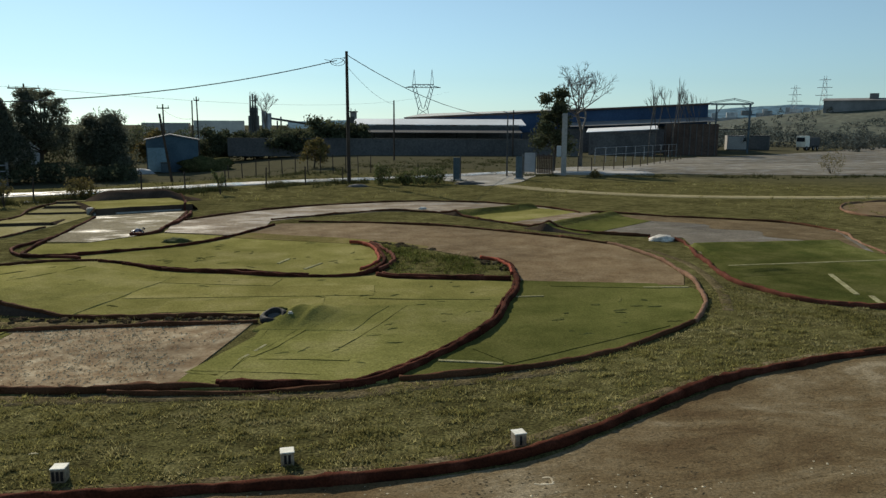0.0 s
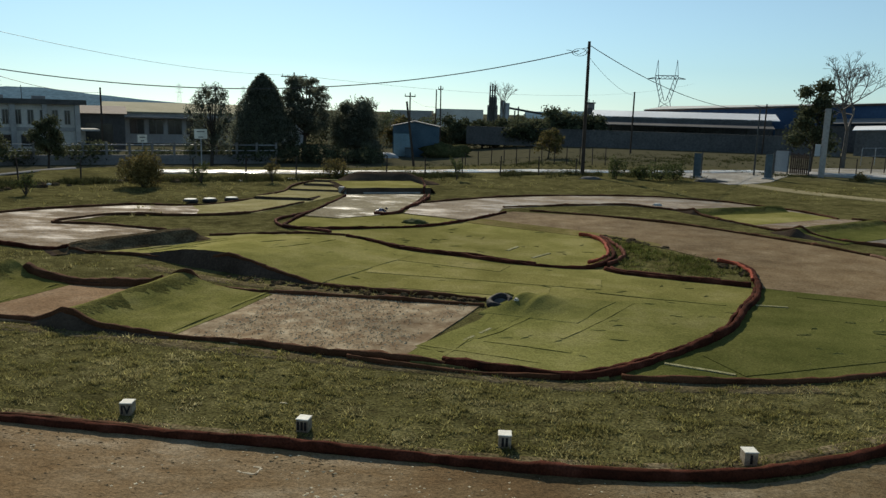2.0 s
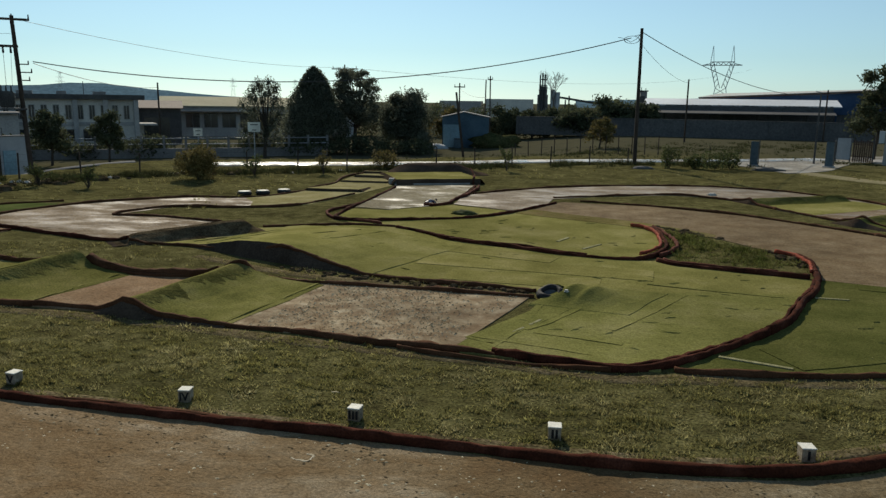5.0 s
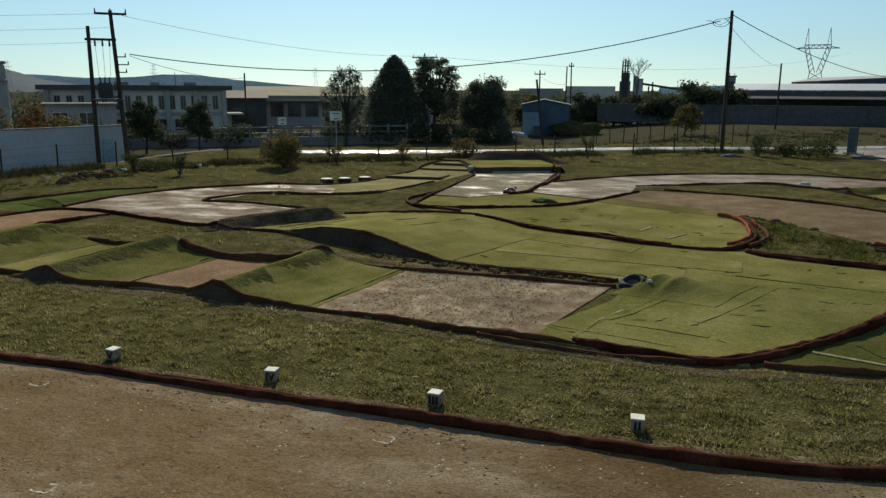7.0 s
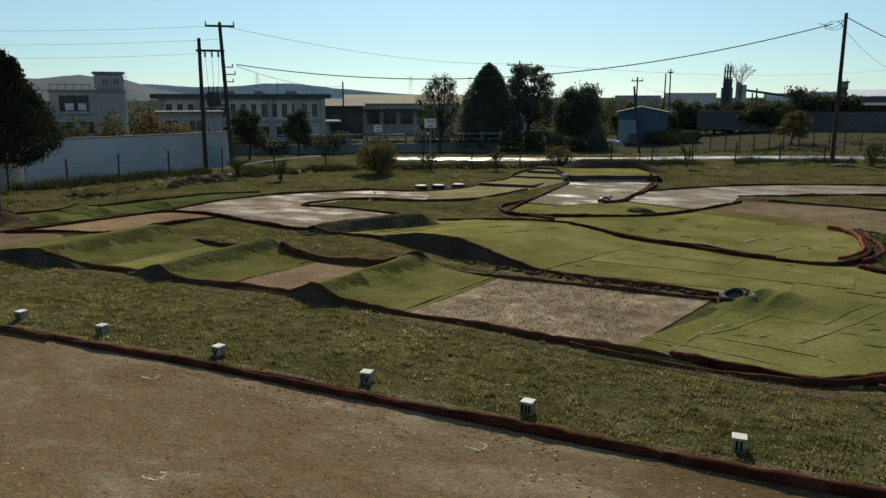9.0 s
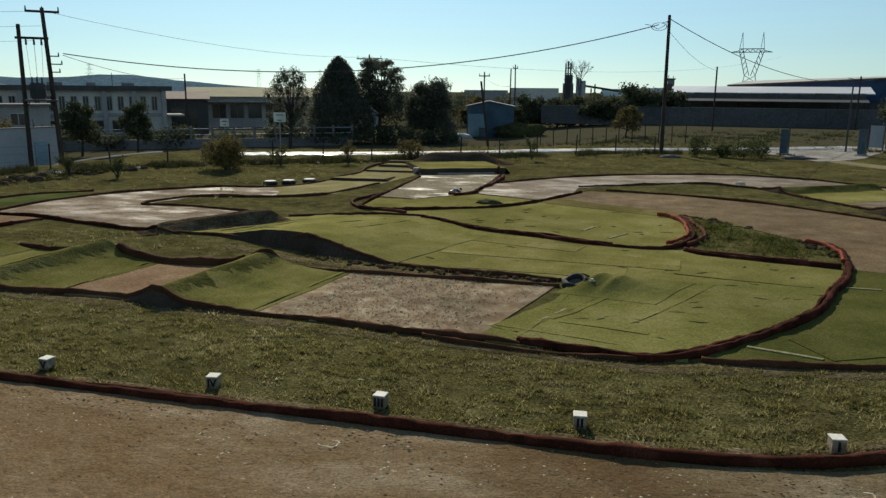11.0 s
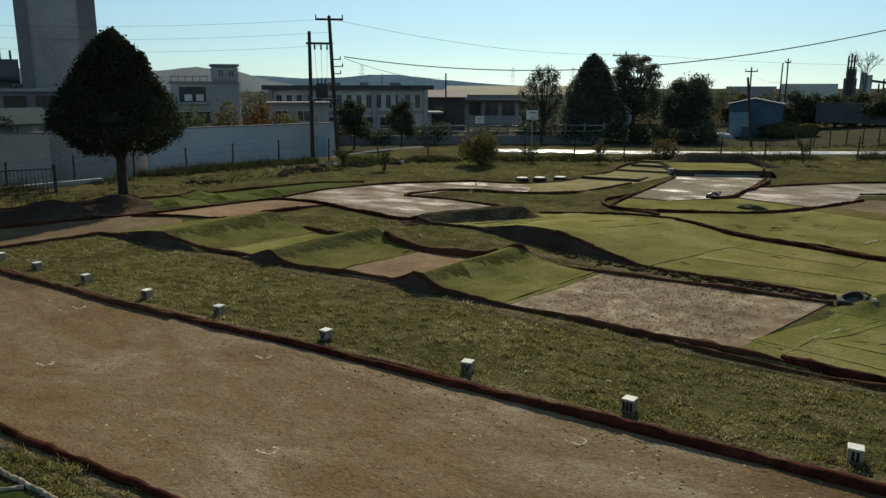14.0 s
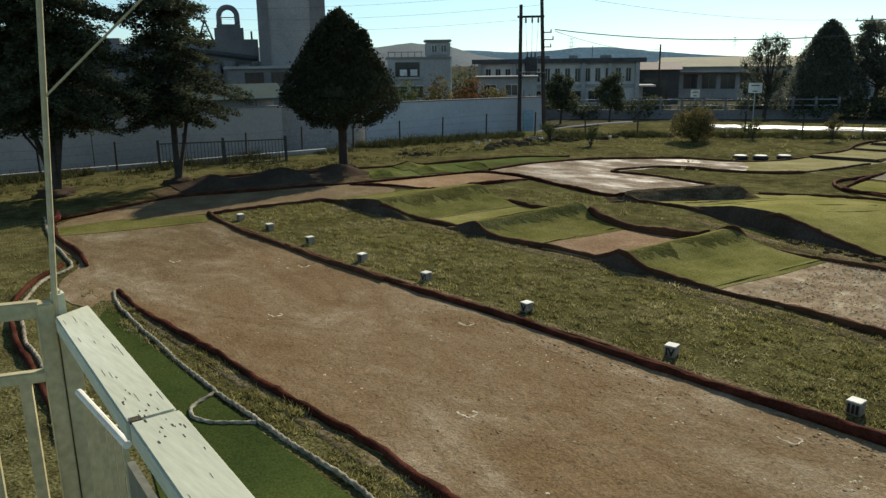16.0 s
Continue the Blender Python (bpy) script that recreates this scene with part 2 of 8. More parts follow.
TURF_DUSTY = mat("dusty_worn_turf", [(0.115, 0.088, 0.036), (0.165, 0.14, 0.05), (0.2, 0.165, 0.072), (0.19, 0.127, 0.06)], 1.3, 22, 0.95, 0.8, spec=0.0, distance=0.018, grain=0.3, stain=0.2, spread=0.14)
TURF_BRIGHT = mat("bright_green_turf", [(0.06, 0.08, 0.024), (0.085, 0.105, 0.034), (0.12, 0.132, 0.05)], 0.8, 28, 0.95, 0.7, spec=0.0, distance=0.015, grain=0.25, stain=0.2)
PAD = mat("tan_wet_pad", [(0.125, 0.098, 0.052), (0.18, 0.15, 0.087), (0.25, 0.215, 0.135)], 0.7, 14, 0.95, 0.6, spec=0.07, distance=0.015, spread=0.12, wet=(0.5, 0.68, 0.4))
TURF_SEAM = mat("second_olive_turf", [(0.16, 0.148, 0.046), (0.22, 0.2, 0.068), (0.29, 0.256, 0.108)], 0.6, 26, 0.95, 0.8, spec=0.0, distance=0.018, grain=0.24, stain=0.2, fold=1.6, spread=0.11)
FRINGE = mat("bare_dry_fringe", [(0.075, 0.062, 0.03), (0.12, 0.096, 0.052), (0.175, 0.142, 0.088)], 1.6, 18, 0.95, 0.9, spec=0.0, distance=0.03, grain=0.6)
GREY_PLASTER = mat("grey_plaster", [(0.3, 0.285, 0.26), (0.37, 0.35, 0.32)], 0.4, 5, 0.9, 0.05, grain=0.08, stain=0.15, spec=0.1)
TURF_NEW = mat("fresh_green_turf", [(0.03, 0.046, 0.013), (0.058, 0.071, 0.02)], 0.7, 40, 0.95, 0.6, spec=0.0, distance=0.01, grain=0.3, stain=0.3)
TURF_PALE = mat("pale_worn_turf", [(0.205, 0.18, 0.075), (0.265, 0.232, 0.112), (0.33, 0.295, 0.165)], 0.9, 24, 0.95, 0.6, spec=0.0, distance=0.014, grain=0.25, stain=0.2, spread=0.13)
# Dark sheeting colour, which also carries shade on berms, rollers and steps.
SKIRT = mat("dark_geotextile_and_shade", [(0.05, 0.036, 0.026), (0.086, 0.064, 0.048)], 1.2, 20, 0.95, 0.5, spec=0.0, distance=0.02, grain=0.25)
# Dark earth colour; on the outer lane and berm it stands for shade.
EARTH_AND_SHADE = mat("dark_earth_and_shade", [(0.05, 0.036, 0.022), (0.09, 0.067, 0.04), (0.14, 0.112, 0.068)], 2.2, 18, 0.95, 0.9, spec=0.0, distance=0.03, grain=0.45)
HOSE_RED = mat("dark_red_pipe", [(0.028, 0.012, 0.008), (0.062, 0.02, 0.012), (0.105, 0.038, 0.025)], 2.0, 40, 0.95, 0.6, distance=0.014, spec=0.02, grain=0.35)
HOSE_DARK = mat("dull_brown_pipe", [(0.065, 0.028, 0.014), (0.11, 0.052, 0.028)], 2.0, 40, 0.9, 0.5, distance=0.012, spec=0.03, grain=0.3)
HOSE_ORANGE = mat("faded_orange_pipe", [(0.2, 0.045, 0.025), (0.36, 0.085, 0.048)], 3.0, 40, 0.85, 0.5, distance=0.012, spec=0.05, grain=0.35)
ROPE = mat("pale_rope", [(0.17, 0.15, 0.105), (0.28, 0.25, 0.18), (0.4, 0.365, 0.275)], 8, 60, 0.9, 0.8, distance=0.012, spec=0.02)
WHITE = mat("white_paint", [(0.68, 0.65, 0.55), (0.83, 0.8, 0.7)], 3, 30, 0.75, 0.15, distance=0.004, grain=0.12, spec=0.15)
# White darkened for the boxes' backlit fronts as well as for grime.
GRIMY_SHADED = mat("grimy_shaded_white", [(0.2, 0.155, 0.105), (0.42, 0.36, 0.27)], 9, 30, 0.85, 0.15, distance=0.004, grain=0.25, spec=0.03)
HOSE_TAN = mat("faded_tan_pipe", [(0.14, 0.075, 0.045), (0.24, 0.14, 0.09)], 2.0, 40, 0.85, 0.4, distance=0.01, spec=0.06)
HOSE_BRICK = mat("brick_red_pipe", [(0.08, 0.028, 0.018), (0.14, 0.05, 0.032)], 2.0, 40, 0.9, 0.5, distance=0.012, spec=0.03, grain=0.3)
# Blue-grey leaf colour with the haze of distance mixed in.
HAZE_LEAF = mat("hazed_far_leaf", [(0.075, 0.088, 0.08), (0.112, 0.122, 0.108)], 0.1, 1, 0.95, 0, island=0.4, spec=0.0, translucent=0.3)
BLUE_GREY = mat("weathered_blue_steel", [(0.07, 0.1, 0.118), (0.11, 0.142, 0.16)], 0.6, 6, 0.8, 0.1, grain=0.15, spec=0.1)
WEED = mat("dry_weed", [(0.045, 0.056, 0.022), (0.09, 0.086, 0.038)], 0.5, 4, 0.95, 0, island=0.5, spec=0.0, translucent=0.25)
CHALK = mat("worn_white_line", [(0.3, 0.235, 0.145), (0.5, 0.43, 0.31), (0.68, 0.61, 0.47)], 9, 40, 0.95, 0.1, spec=0.02, spread=0.12)
LINE = mat("faded_line", [(0.18, 0.172, 0.075), (0.35, 0.33, 0.2)], 6, 30, 0.95, 0.3, spec=0.0, spread=0.12)
BLACK = mat("black_paint", [(0.012, 0.012, 0.013), (0.025, 0.025, 0.026)], 4, 30, 0.6, 0.1)
RAIL = mat("weathered_white_timber", [(0.52, 0.53, 0.39), (0.6, 0.61, 0.46), (0.67, 0.67, 0.53)], 1.6, 24, 0.8, 0.25, stretch=(0.5, 4, 4), distance=0.002, grain=0.09, spec=0.1, stain=0.08)
# Olive tone of shade and bounced light is put into the steel.
RAIL_STEEL = mat("shade_olive_steel", [(0.4, 0.35, 0.2), (0.5, 0.44, 0.27)], 3, 40, 0.7, 0.1, grain=0.15, spec=0.05)
CHIP = mat("bare_rotten_timber", [(0.05, 0.038, 0.024), (0.1, 0.08, 0.05)], 20, 80, 0.95, 0.5)
STRAW = mat("dry_straw", [(0.42, 0.36, 0.24), (0.58, 0.52, 0.37)], 3, 20, 0.95, 0, island=0.4, spec=0.0)
STEELWHITE = mat("white_painted_steel", [(0.5, 0.5, 0.46), (0.62, 0.62, 0.57)], 3, 40, 0.5, 0.1, grain=0.15)
PANEL = mat("grey_board", [(0.13, 0.13, 0.1), (0.18, 0.175, 0.13)], 2, 30, 0.85, 0.2, grain=0.15)
PLASTER = mat("pale_plaster", [(0.37, 0.395, 0.42), (0.43, 0.455, 0.475), (0.48, 0.5, 0.51)], 0.4, 5, 0.9, 0.05, grain=0.06, stain=0.1)
CONCRETE = mat("grey_concrete", [(0.3, 0.29, 0.275), (0.4, 0.385, 0.36)], 0.35, 6, 0.9, 0.2, grain=0.15)
CONCRETE_DK = mat("stained_concrete", [(0.16, 0.155, 0.15), (0.24, 0.23, 0.22)], 0.3, 5, 0.9, 0.2, grain=0.15)
BEIGE = mat("beige_render", [(0.5, 0.47, 0.42), (0.6, 0.57, 0.51)], 0.4, 6, 0.9, 0.15, grain=0.12)
GLASS_DK = mat("dark_window_glass", [(0.015, 0.018, 0.02), (0.03, 0.034, 0.037)], 1, 5, 0.15, 0, spec=0.6)
ROOF = mat("pale_sheet_roof", [(0.5, 0.46, 0.38), (0.62, 0.57, 0.48)], 0.3, 4, 0.5, 0.2, spec=0.5, grain=0.12)
WHITE_SHEET = mat("white_sheet_roof", [(0.66, 0.66, 0.65), (0.78, 0.78, 0.76)], 0.3, 4, 0.5, 0.15, spec=0.5, grain=0.1)
BLUE = mat("blue_sheet_cladding", [(0.03, 0.06, 0.12), (0.046, 0.084, 0.155)], 0.3, 4, 0.7, 0.15, spec=0.15, grain=0.12)
BLUE_PALE = mat("pale_blue_paint", [(0.16, 0.27, 0.33), (0.22, 0.34, 0.4)], 0.6, 6, 0.6, 0.1, grain=0.15)
SHED_BLUE = mat("dull_blue_paint", [(0.045, 0.085, 0.12), (0.075, 0.125, 0.165)], 0.6, 6, 0.7, 0.1, grain=0.15)
DARKSHED = mat("dark_shed_sheet", [(0.085, 0.083, 0.083), (0.132, 0.129, 0.126)], 0.3, 4, 0.9, 0.2, grain=0.2, spec=0.1)
APRON = mat("pale_stony_apron", [(0.16, 0.14, 0.105), (0.25, 0.225, 0.18), (0.36, 0.335, 0.285)], 0.5, 7, 0.9, 0.5, rough_var=0.3, spec=0.2, spread=0.1)
RUST = mat("rusty_sheet", [(0.07, 0.045, 0.035), (0.12, 0.08, 0.06)], 0.6, 7, 0.85, 0.2)
STEEL = mat("dark_steel", [(0.05, 0.05, 0.05), (0.09, 0.088, 0.085)], 2, 20, 0.55, 0.1, metal=0.4)
GALV = mat("galvanised_steel", [(0.3, 0.31, 0.32), (0.4, 0.41, 0.42)], 1, 10, 0.5, 0.1, metal=0.5)
TIMBER = mat("dark_pole_timber", [(0.035, 0.026, 0.02), (0.07, 0.052, 0.04)], 1.5, 20, 0.9, 0.4, stretch=(6, 6, 1))
BARK = mat("grey_bark", [(0.04, 0.033, 0.027), (0.08, 0.066, 0.053)], 4, 30, 0.95, 0.8)
BARK_PALE = mat("pale_bark", [(0.085, 0.075, 0.065), (0.14, 0.125, 0.11)], 4, 30, 0.95, 0.6)
LEAF = mat("dark_conifer_leaf", [(0.056, 0.066, 0.038), (0.096, 0.105, 0.058)], 0.8, 8, 0.9, 0, island=0.45, spec=0.04, translucent=0.35)
LEAF_DENSE = mat("dense_dark_leaf", [(0.04, 0.044, 0.026), (0.056, 0.06, 0.035)], 0.8, 8, 0.95, 0, island=0.2, spec=0.0, translucent=0.1)
LEAF_MID = mat("green_leaf", [(0.06, 0.076, 0.03), (0.105, 0.12, 0.048)], 0.8, 8, 0.85, 0, island=0.5, spec=0.06, translucent=0.4)
# Evergreen leaf lightened to put the haze over the yard into its colour.
LEAF_YARD = mat("hazed_evergreen_leaf", [(0.1, 0.11, 0.078), (0.145, 0.155, 0.112)], 0.8, 8, 0.9, 0, island=0.5, spec=0.05, translucent=0.5)
LEAF_DRY = mat("yellowing_leaf", [(0.11, 0.095, 0.035), (0.17, 0.135, 0.052)], 0.8, 8, 0.8, 0, island=0.5, spec=0.1, translucent=0.35)
LEAF_RUST = mat("rust_brown_leaf", [(0.11, 0.06, 0.028), (0.19, 0.1, 0.04)], 0.8, 8, 0.8, 0, island=0.5, spec=0.1, translucent=0.35)
GRAVEL = mat("pale_gravel", [(0.12, 0.108, 0.075), (0.24, 0.22, 0.18), (0.46, 0.44, 0.4)], 0.55, 6, 0.85, 0.4, spec=0.2, spread=0.07, wet=(0.44, 0.54, 0.22))
LOT = mat("dusty_lot", [(0.095, 0.083, 0.063), (0.165, 0.146, 0.112), (0.27, 0.245, 0.198)], 0.16, 2, 0.95, 0.4, spec=0.05, stretch=(0.3, 1, 1), spread=0.14, wet=(0.48, 0.66, 0.4))
PATH = mat("sandy_path", [(0.2, 0.175, 0.09), (0.28, 0.24, 0.14)], 0.5, 10, 0.95, 0.4, spec=0.03)
RUBBER = mat("black_rubber", [(0.015, 0.015, 0.015), (0.03, 0.03, 0.03)], 4, 40, 0.8, 0.3)
STONE = mat("white_stone", [(0.36, 0.34, 0.29), (0.52, 0.49, 0.43), (0.68, 0.65, 0.58)], 3, 20, 0.85, 0.5)
# Distance haze is put into the blue of the hill colour.
HILL = mat("far_hill_haze", [(0.085, 0.145, 0.19), (0.11, 0.172, 0.215)], 0.01, 0.1, 1.0, 0, spec=0.0)
TOWN = mat("far_town_wall", [(0.24, 0.24, 0.23), (0.34, 0.33, 0.31)], 0.02, 0.2, 0.9, 0, island=0.5)
CARBODY = mat("violet_white_shell", [(0.03, 0.022, 0.06), (0.3, 0.28, 0.34)], 9, 40, 0.35, 0, spread=0.03)


# ---------------------------------------------------------------- helpers
def link(name, bm, material, parent=None, label="", smooth=False):
    me = bpy.data.meshes.new(name)
    bm.normal_update()
    bm.to_mesh(me)
    bm.free()
    me.materials.append(material)
    if smooth:
        for p in me.polygons:
            p.use_smooth = True
    ob = new(name, me)
    if parent:
        ob.parent = parent
    return tagged(ob, label)


def part(name, bm, material, parent, label="", smooth=False):
    return link(name, bm, material, parent, label, smooth)


def raw(name, verts, faces, material, parent=None, smooth=False):
    me = bpy.data.meshes.new(name)
    me.from_pydata([tuple(map(float, v)) for v in verts], [], [tuple(map(int, q)) for q in faces])
    me.materials.append(material)
    if smooth:
        for p in me.polygons:
            p.use_smooth = True
    ob = new(name, me)
    if parent:
        ob.parent = parent
    return ob


def thing(name, label, category, x, y, z=0.0, rz=0.0, group="", kind=""):
    ob = new(name)
    ob.empty_display_size = 0.2
    ob.matrix_world = pose(x, y, z, 0, 0, rz)
    return tagged(ob, label, category, group, kind)


def box(x0, x1, y0, y1, z0, z1, bm=None, bevel=0.0):
    bm = bm or bmesh.new()
    vs = [bm.verts.new((x, y, z)) for x in (x0, x1) for y in (y0, y1) for z in (z0, z1)]
    fs = [bm.faces.new([vs[i] for i in q]) for q in ((0, 1, 3, 2), (4, 6, 7, 5), (0, 4, 5, 1), (2, 3, 7, 6), (0, 2, 6, 4), (1, 5, 7, 3))]
    if bevel:
        bmesh.ops.bevel(bm, geom=list({e for f in fs for e in f.edges}), offset=bevel, segments=2, affect="EDGES")
    return bm


def rod(a, b, r0, r1=None, seg=8, bm=None):
    bm = bm or bmesh.new()
    a, b = Vector(a), Vector(b)
    r1 = r0 if r1 is None else r1
    q = (b - a).to_track_quat("Z", "Y")
    rings = []
    for p, r in ((a, r0), (b, r1)):
        rings.append([bm.verts.new(p + q @ Vector((r * math.cos(2 * math.pi * i / seg), r * math.sin(2 * math.pi * i / seg), 0))) for i in range(seg)])
    for i in range(seg):
        j = (i + 1) % seg
        bm.faces.new((rings[0][i], rings[0][j], rings[1][j], rings[1][i]))
    bm.faces.new(rings[0][::-1])
    bm.faces.new(rings[1])
    return bm


def spline(pts, step=0.25, closed=False):
    """Smooth curve through plan points."""
    p = [np.array(q, float) for q in pts]
    n = len(p)
    out = []
    for i in range(n if closed else n - 1):
        a, b, c, d = ((p[(i - 1) % n], p[i], p[(i + 1) % n], p[(i + 2) % n]) if closed else
                      (p[max(i - 1, 0)], p[i], p[i + 1], p[min(i + 2, n - 1)]))
        k = max(2, int(np.linalg.norm(c - b) / step))
        for s in range(k):
            t = s / k
            out.append(0.5 * (2 * b + (c - a) * t + (2 * a - 5 * b + 4 * c - d) * t * t + (3 * b - a - 3 * c + d) * t ** 3))
    if not closed:
        out.append(p[-1])
    return np.array(out)


def smooth01(t):
    t = min(1.0, max(0.0, t))
    return t * t * (3 - 2 * t)


FENCE_R = [(-60, 60), (-14, 60), (0, 55), (14, 46.5), (25, 44.6), (36, 44.2), (45, 43), (53, 38.8), (61, 35), (72, 33.5), (100, 33.5)]


def ground_z(x, y):
    """The land outside the north-west fence lies a metre and a half lower."""
    r, phi = math.hypot(x, y), math.degrees(math.atan2(-x, y))
    if r < 20:
        return 0.0
    rf = float(np.interp(phi, [q[0] for q in FENCE_R], [q[1] for q in FENCE_R]))
    back = 1 - smooth01((phi - 105) / 25)
    edge = float(np.interp(phi, [0, 34, 44], [10, 10, 1.2]))
    return -1.5 * smooth01((r - rf - edge) / 6) * smooth01((phi + 2) / 12) * back


MOUNDS = []


def mound_z(x, y):
    z = 0.0
    for cx, cy, ca, sa, L, W, prof, fade, ends, shear in MOUNDS:
        u, v = (x - cx) * ca + (y - cy) * sa, -(x - cx) * sa + (y - cy) * ca
        u -= shear * v
        if abs(u) < L / 2 and abs(v) < W / 2 + 0.12:
            z = max(z, float(np.interp(u / L + 0.5, [q[0] for q in prof], [q[1] for q in prof])) * (1 - fade * max(0.0, v / W + 0.5)) * (0.03 + 0.97 * smooth01((0.5 - abs(v) / W) / ends) if ends else 1.0) * smooth01((W / 2 + 0.12 - abs(v)) / 0.12))
    return z


def patch(name, pts, material, z, label, category="track surface", closed_spline=True, step=0.4):
    """A flat layer of ground cover with a thin edge that goes into the ground."""
    c = spline(pts, step, True) if closed_spline else np.array(pts, float)
    bm = bmesh.new()
    top = [bm.verts.new((x, y, z)) for x, y in c]
    low = [bm.verts.new((x, y, -0.03)) for x, y in c]
    f = bm.faces.new(top)
    n = len(c)
    for i in range(n):
        j = (i + 1) % n
        bm.faces.new((top[j], top[i], low[i], low[j]))
    bmesh.ops.recalc_face_normals(bm, faces=bm.faces)
    bmesh.ops.triangulate(bm, faces=[f])
    if sum(q.normal.z for q in bm.faces) < 0:
        bmesh.ops.reverse_faces(bm, faces=bm.faces)
    return tagged(link(name, bm, material), label, category, kind="structure")


def hose(name, pts, r, material, label, lift=0.5, wobble=0.02, group="track borders", seed=1, category="track border"):
    """A squashed pipe laid on the ground along plan points, or a twisted rope."""
    rnd = np.random.RandomState(seed)
    rope = category == "rope"
    step = 0.025 if rope else 0.14
    c = spline([q[:2] for q in pts], step)
    n, seg = len(c), 12 if rope else 10
    d = np.gradient(c, axis=0)
    d /= np.linalg.norm(d, axis=1)[:, None] + 1e-9
    side = np.stack([d[:, 1], -d[:, 0]], 1)
    w = 41 if rope else 9
    k = np.ones(w) / w
    lump = lambda s: np.convolve(rnd.randn(n + w - 1), k, "valid") * w ** 0.5 * s
    off, rr, up = lump(wobble), r * (1 + np.clip(lump(0.04 if rope else 0.12), -0.3, 0.3)), lump(0.004 if rope else 0.010)
    ob = thing(name, label, category, c[0][0], c[0][1], 0, 0, group)
    ox, oy = c[0]
    cut = int(5.8 / step)
    for s0 in range(0, max(1, n - 8), cut):
        s1 = n if n - (s0 + cut) <= 8 else s0 + cut + 2
        verts, faces = [], []
        for q, i in enumerate(range(s0, s1)):
            x, y = c[i] + side[i] * off[i]
            z = mound_z(x, y) + rr[i] * lift + up[i]
            k = rr[i] * (1.1 if q < 2 and s0 and not rope else 1.0)
            for s in range(seg):
                t = 2 * math.pi * s / seg
                if rope:
                    e = k * (0.6 + 0.55 * abs(math.cos(1.5 * t + i * 0.5)))
                    ct, st = math.cos(t), math.sin(t)
                else:
                    e = k * (1 + 0.34 * noise.noise((x * 5, y * 5, s * 0.9 + seed)) + 0.12 * noise.noise((x * 14, y * 14, s * 1.7 + seed)))
                    ct, st = math.cos(t), math.sin(t)
                    ct = math.copysign(abs(ct) ** 0.65, ct) * 0.85
                    st = math.copysign(abs(st) ** 0.75, st) * 1.1
                verts.append((x - ox + side[i][0] * ct * e, y - oy + side[i][1] * ct * e, z + st * e))
            if q:
                for s in range(seg):
                    t = (s + 1) % seg
                    faces.append(((q - 1) * seg + s, q * seg + s, q * seg + t, (q - 1) * seg + t))
        faces.append(tuple(range(seg)))
        faces.append(tuple(range((s1 - s0 - 1) * seg, (s1 - s0) * seg))[::-1])
        raw("rope_length" if rope else "pipe_length", verts, faces, material, ob, smooth=True)
    return ob


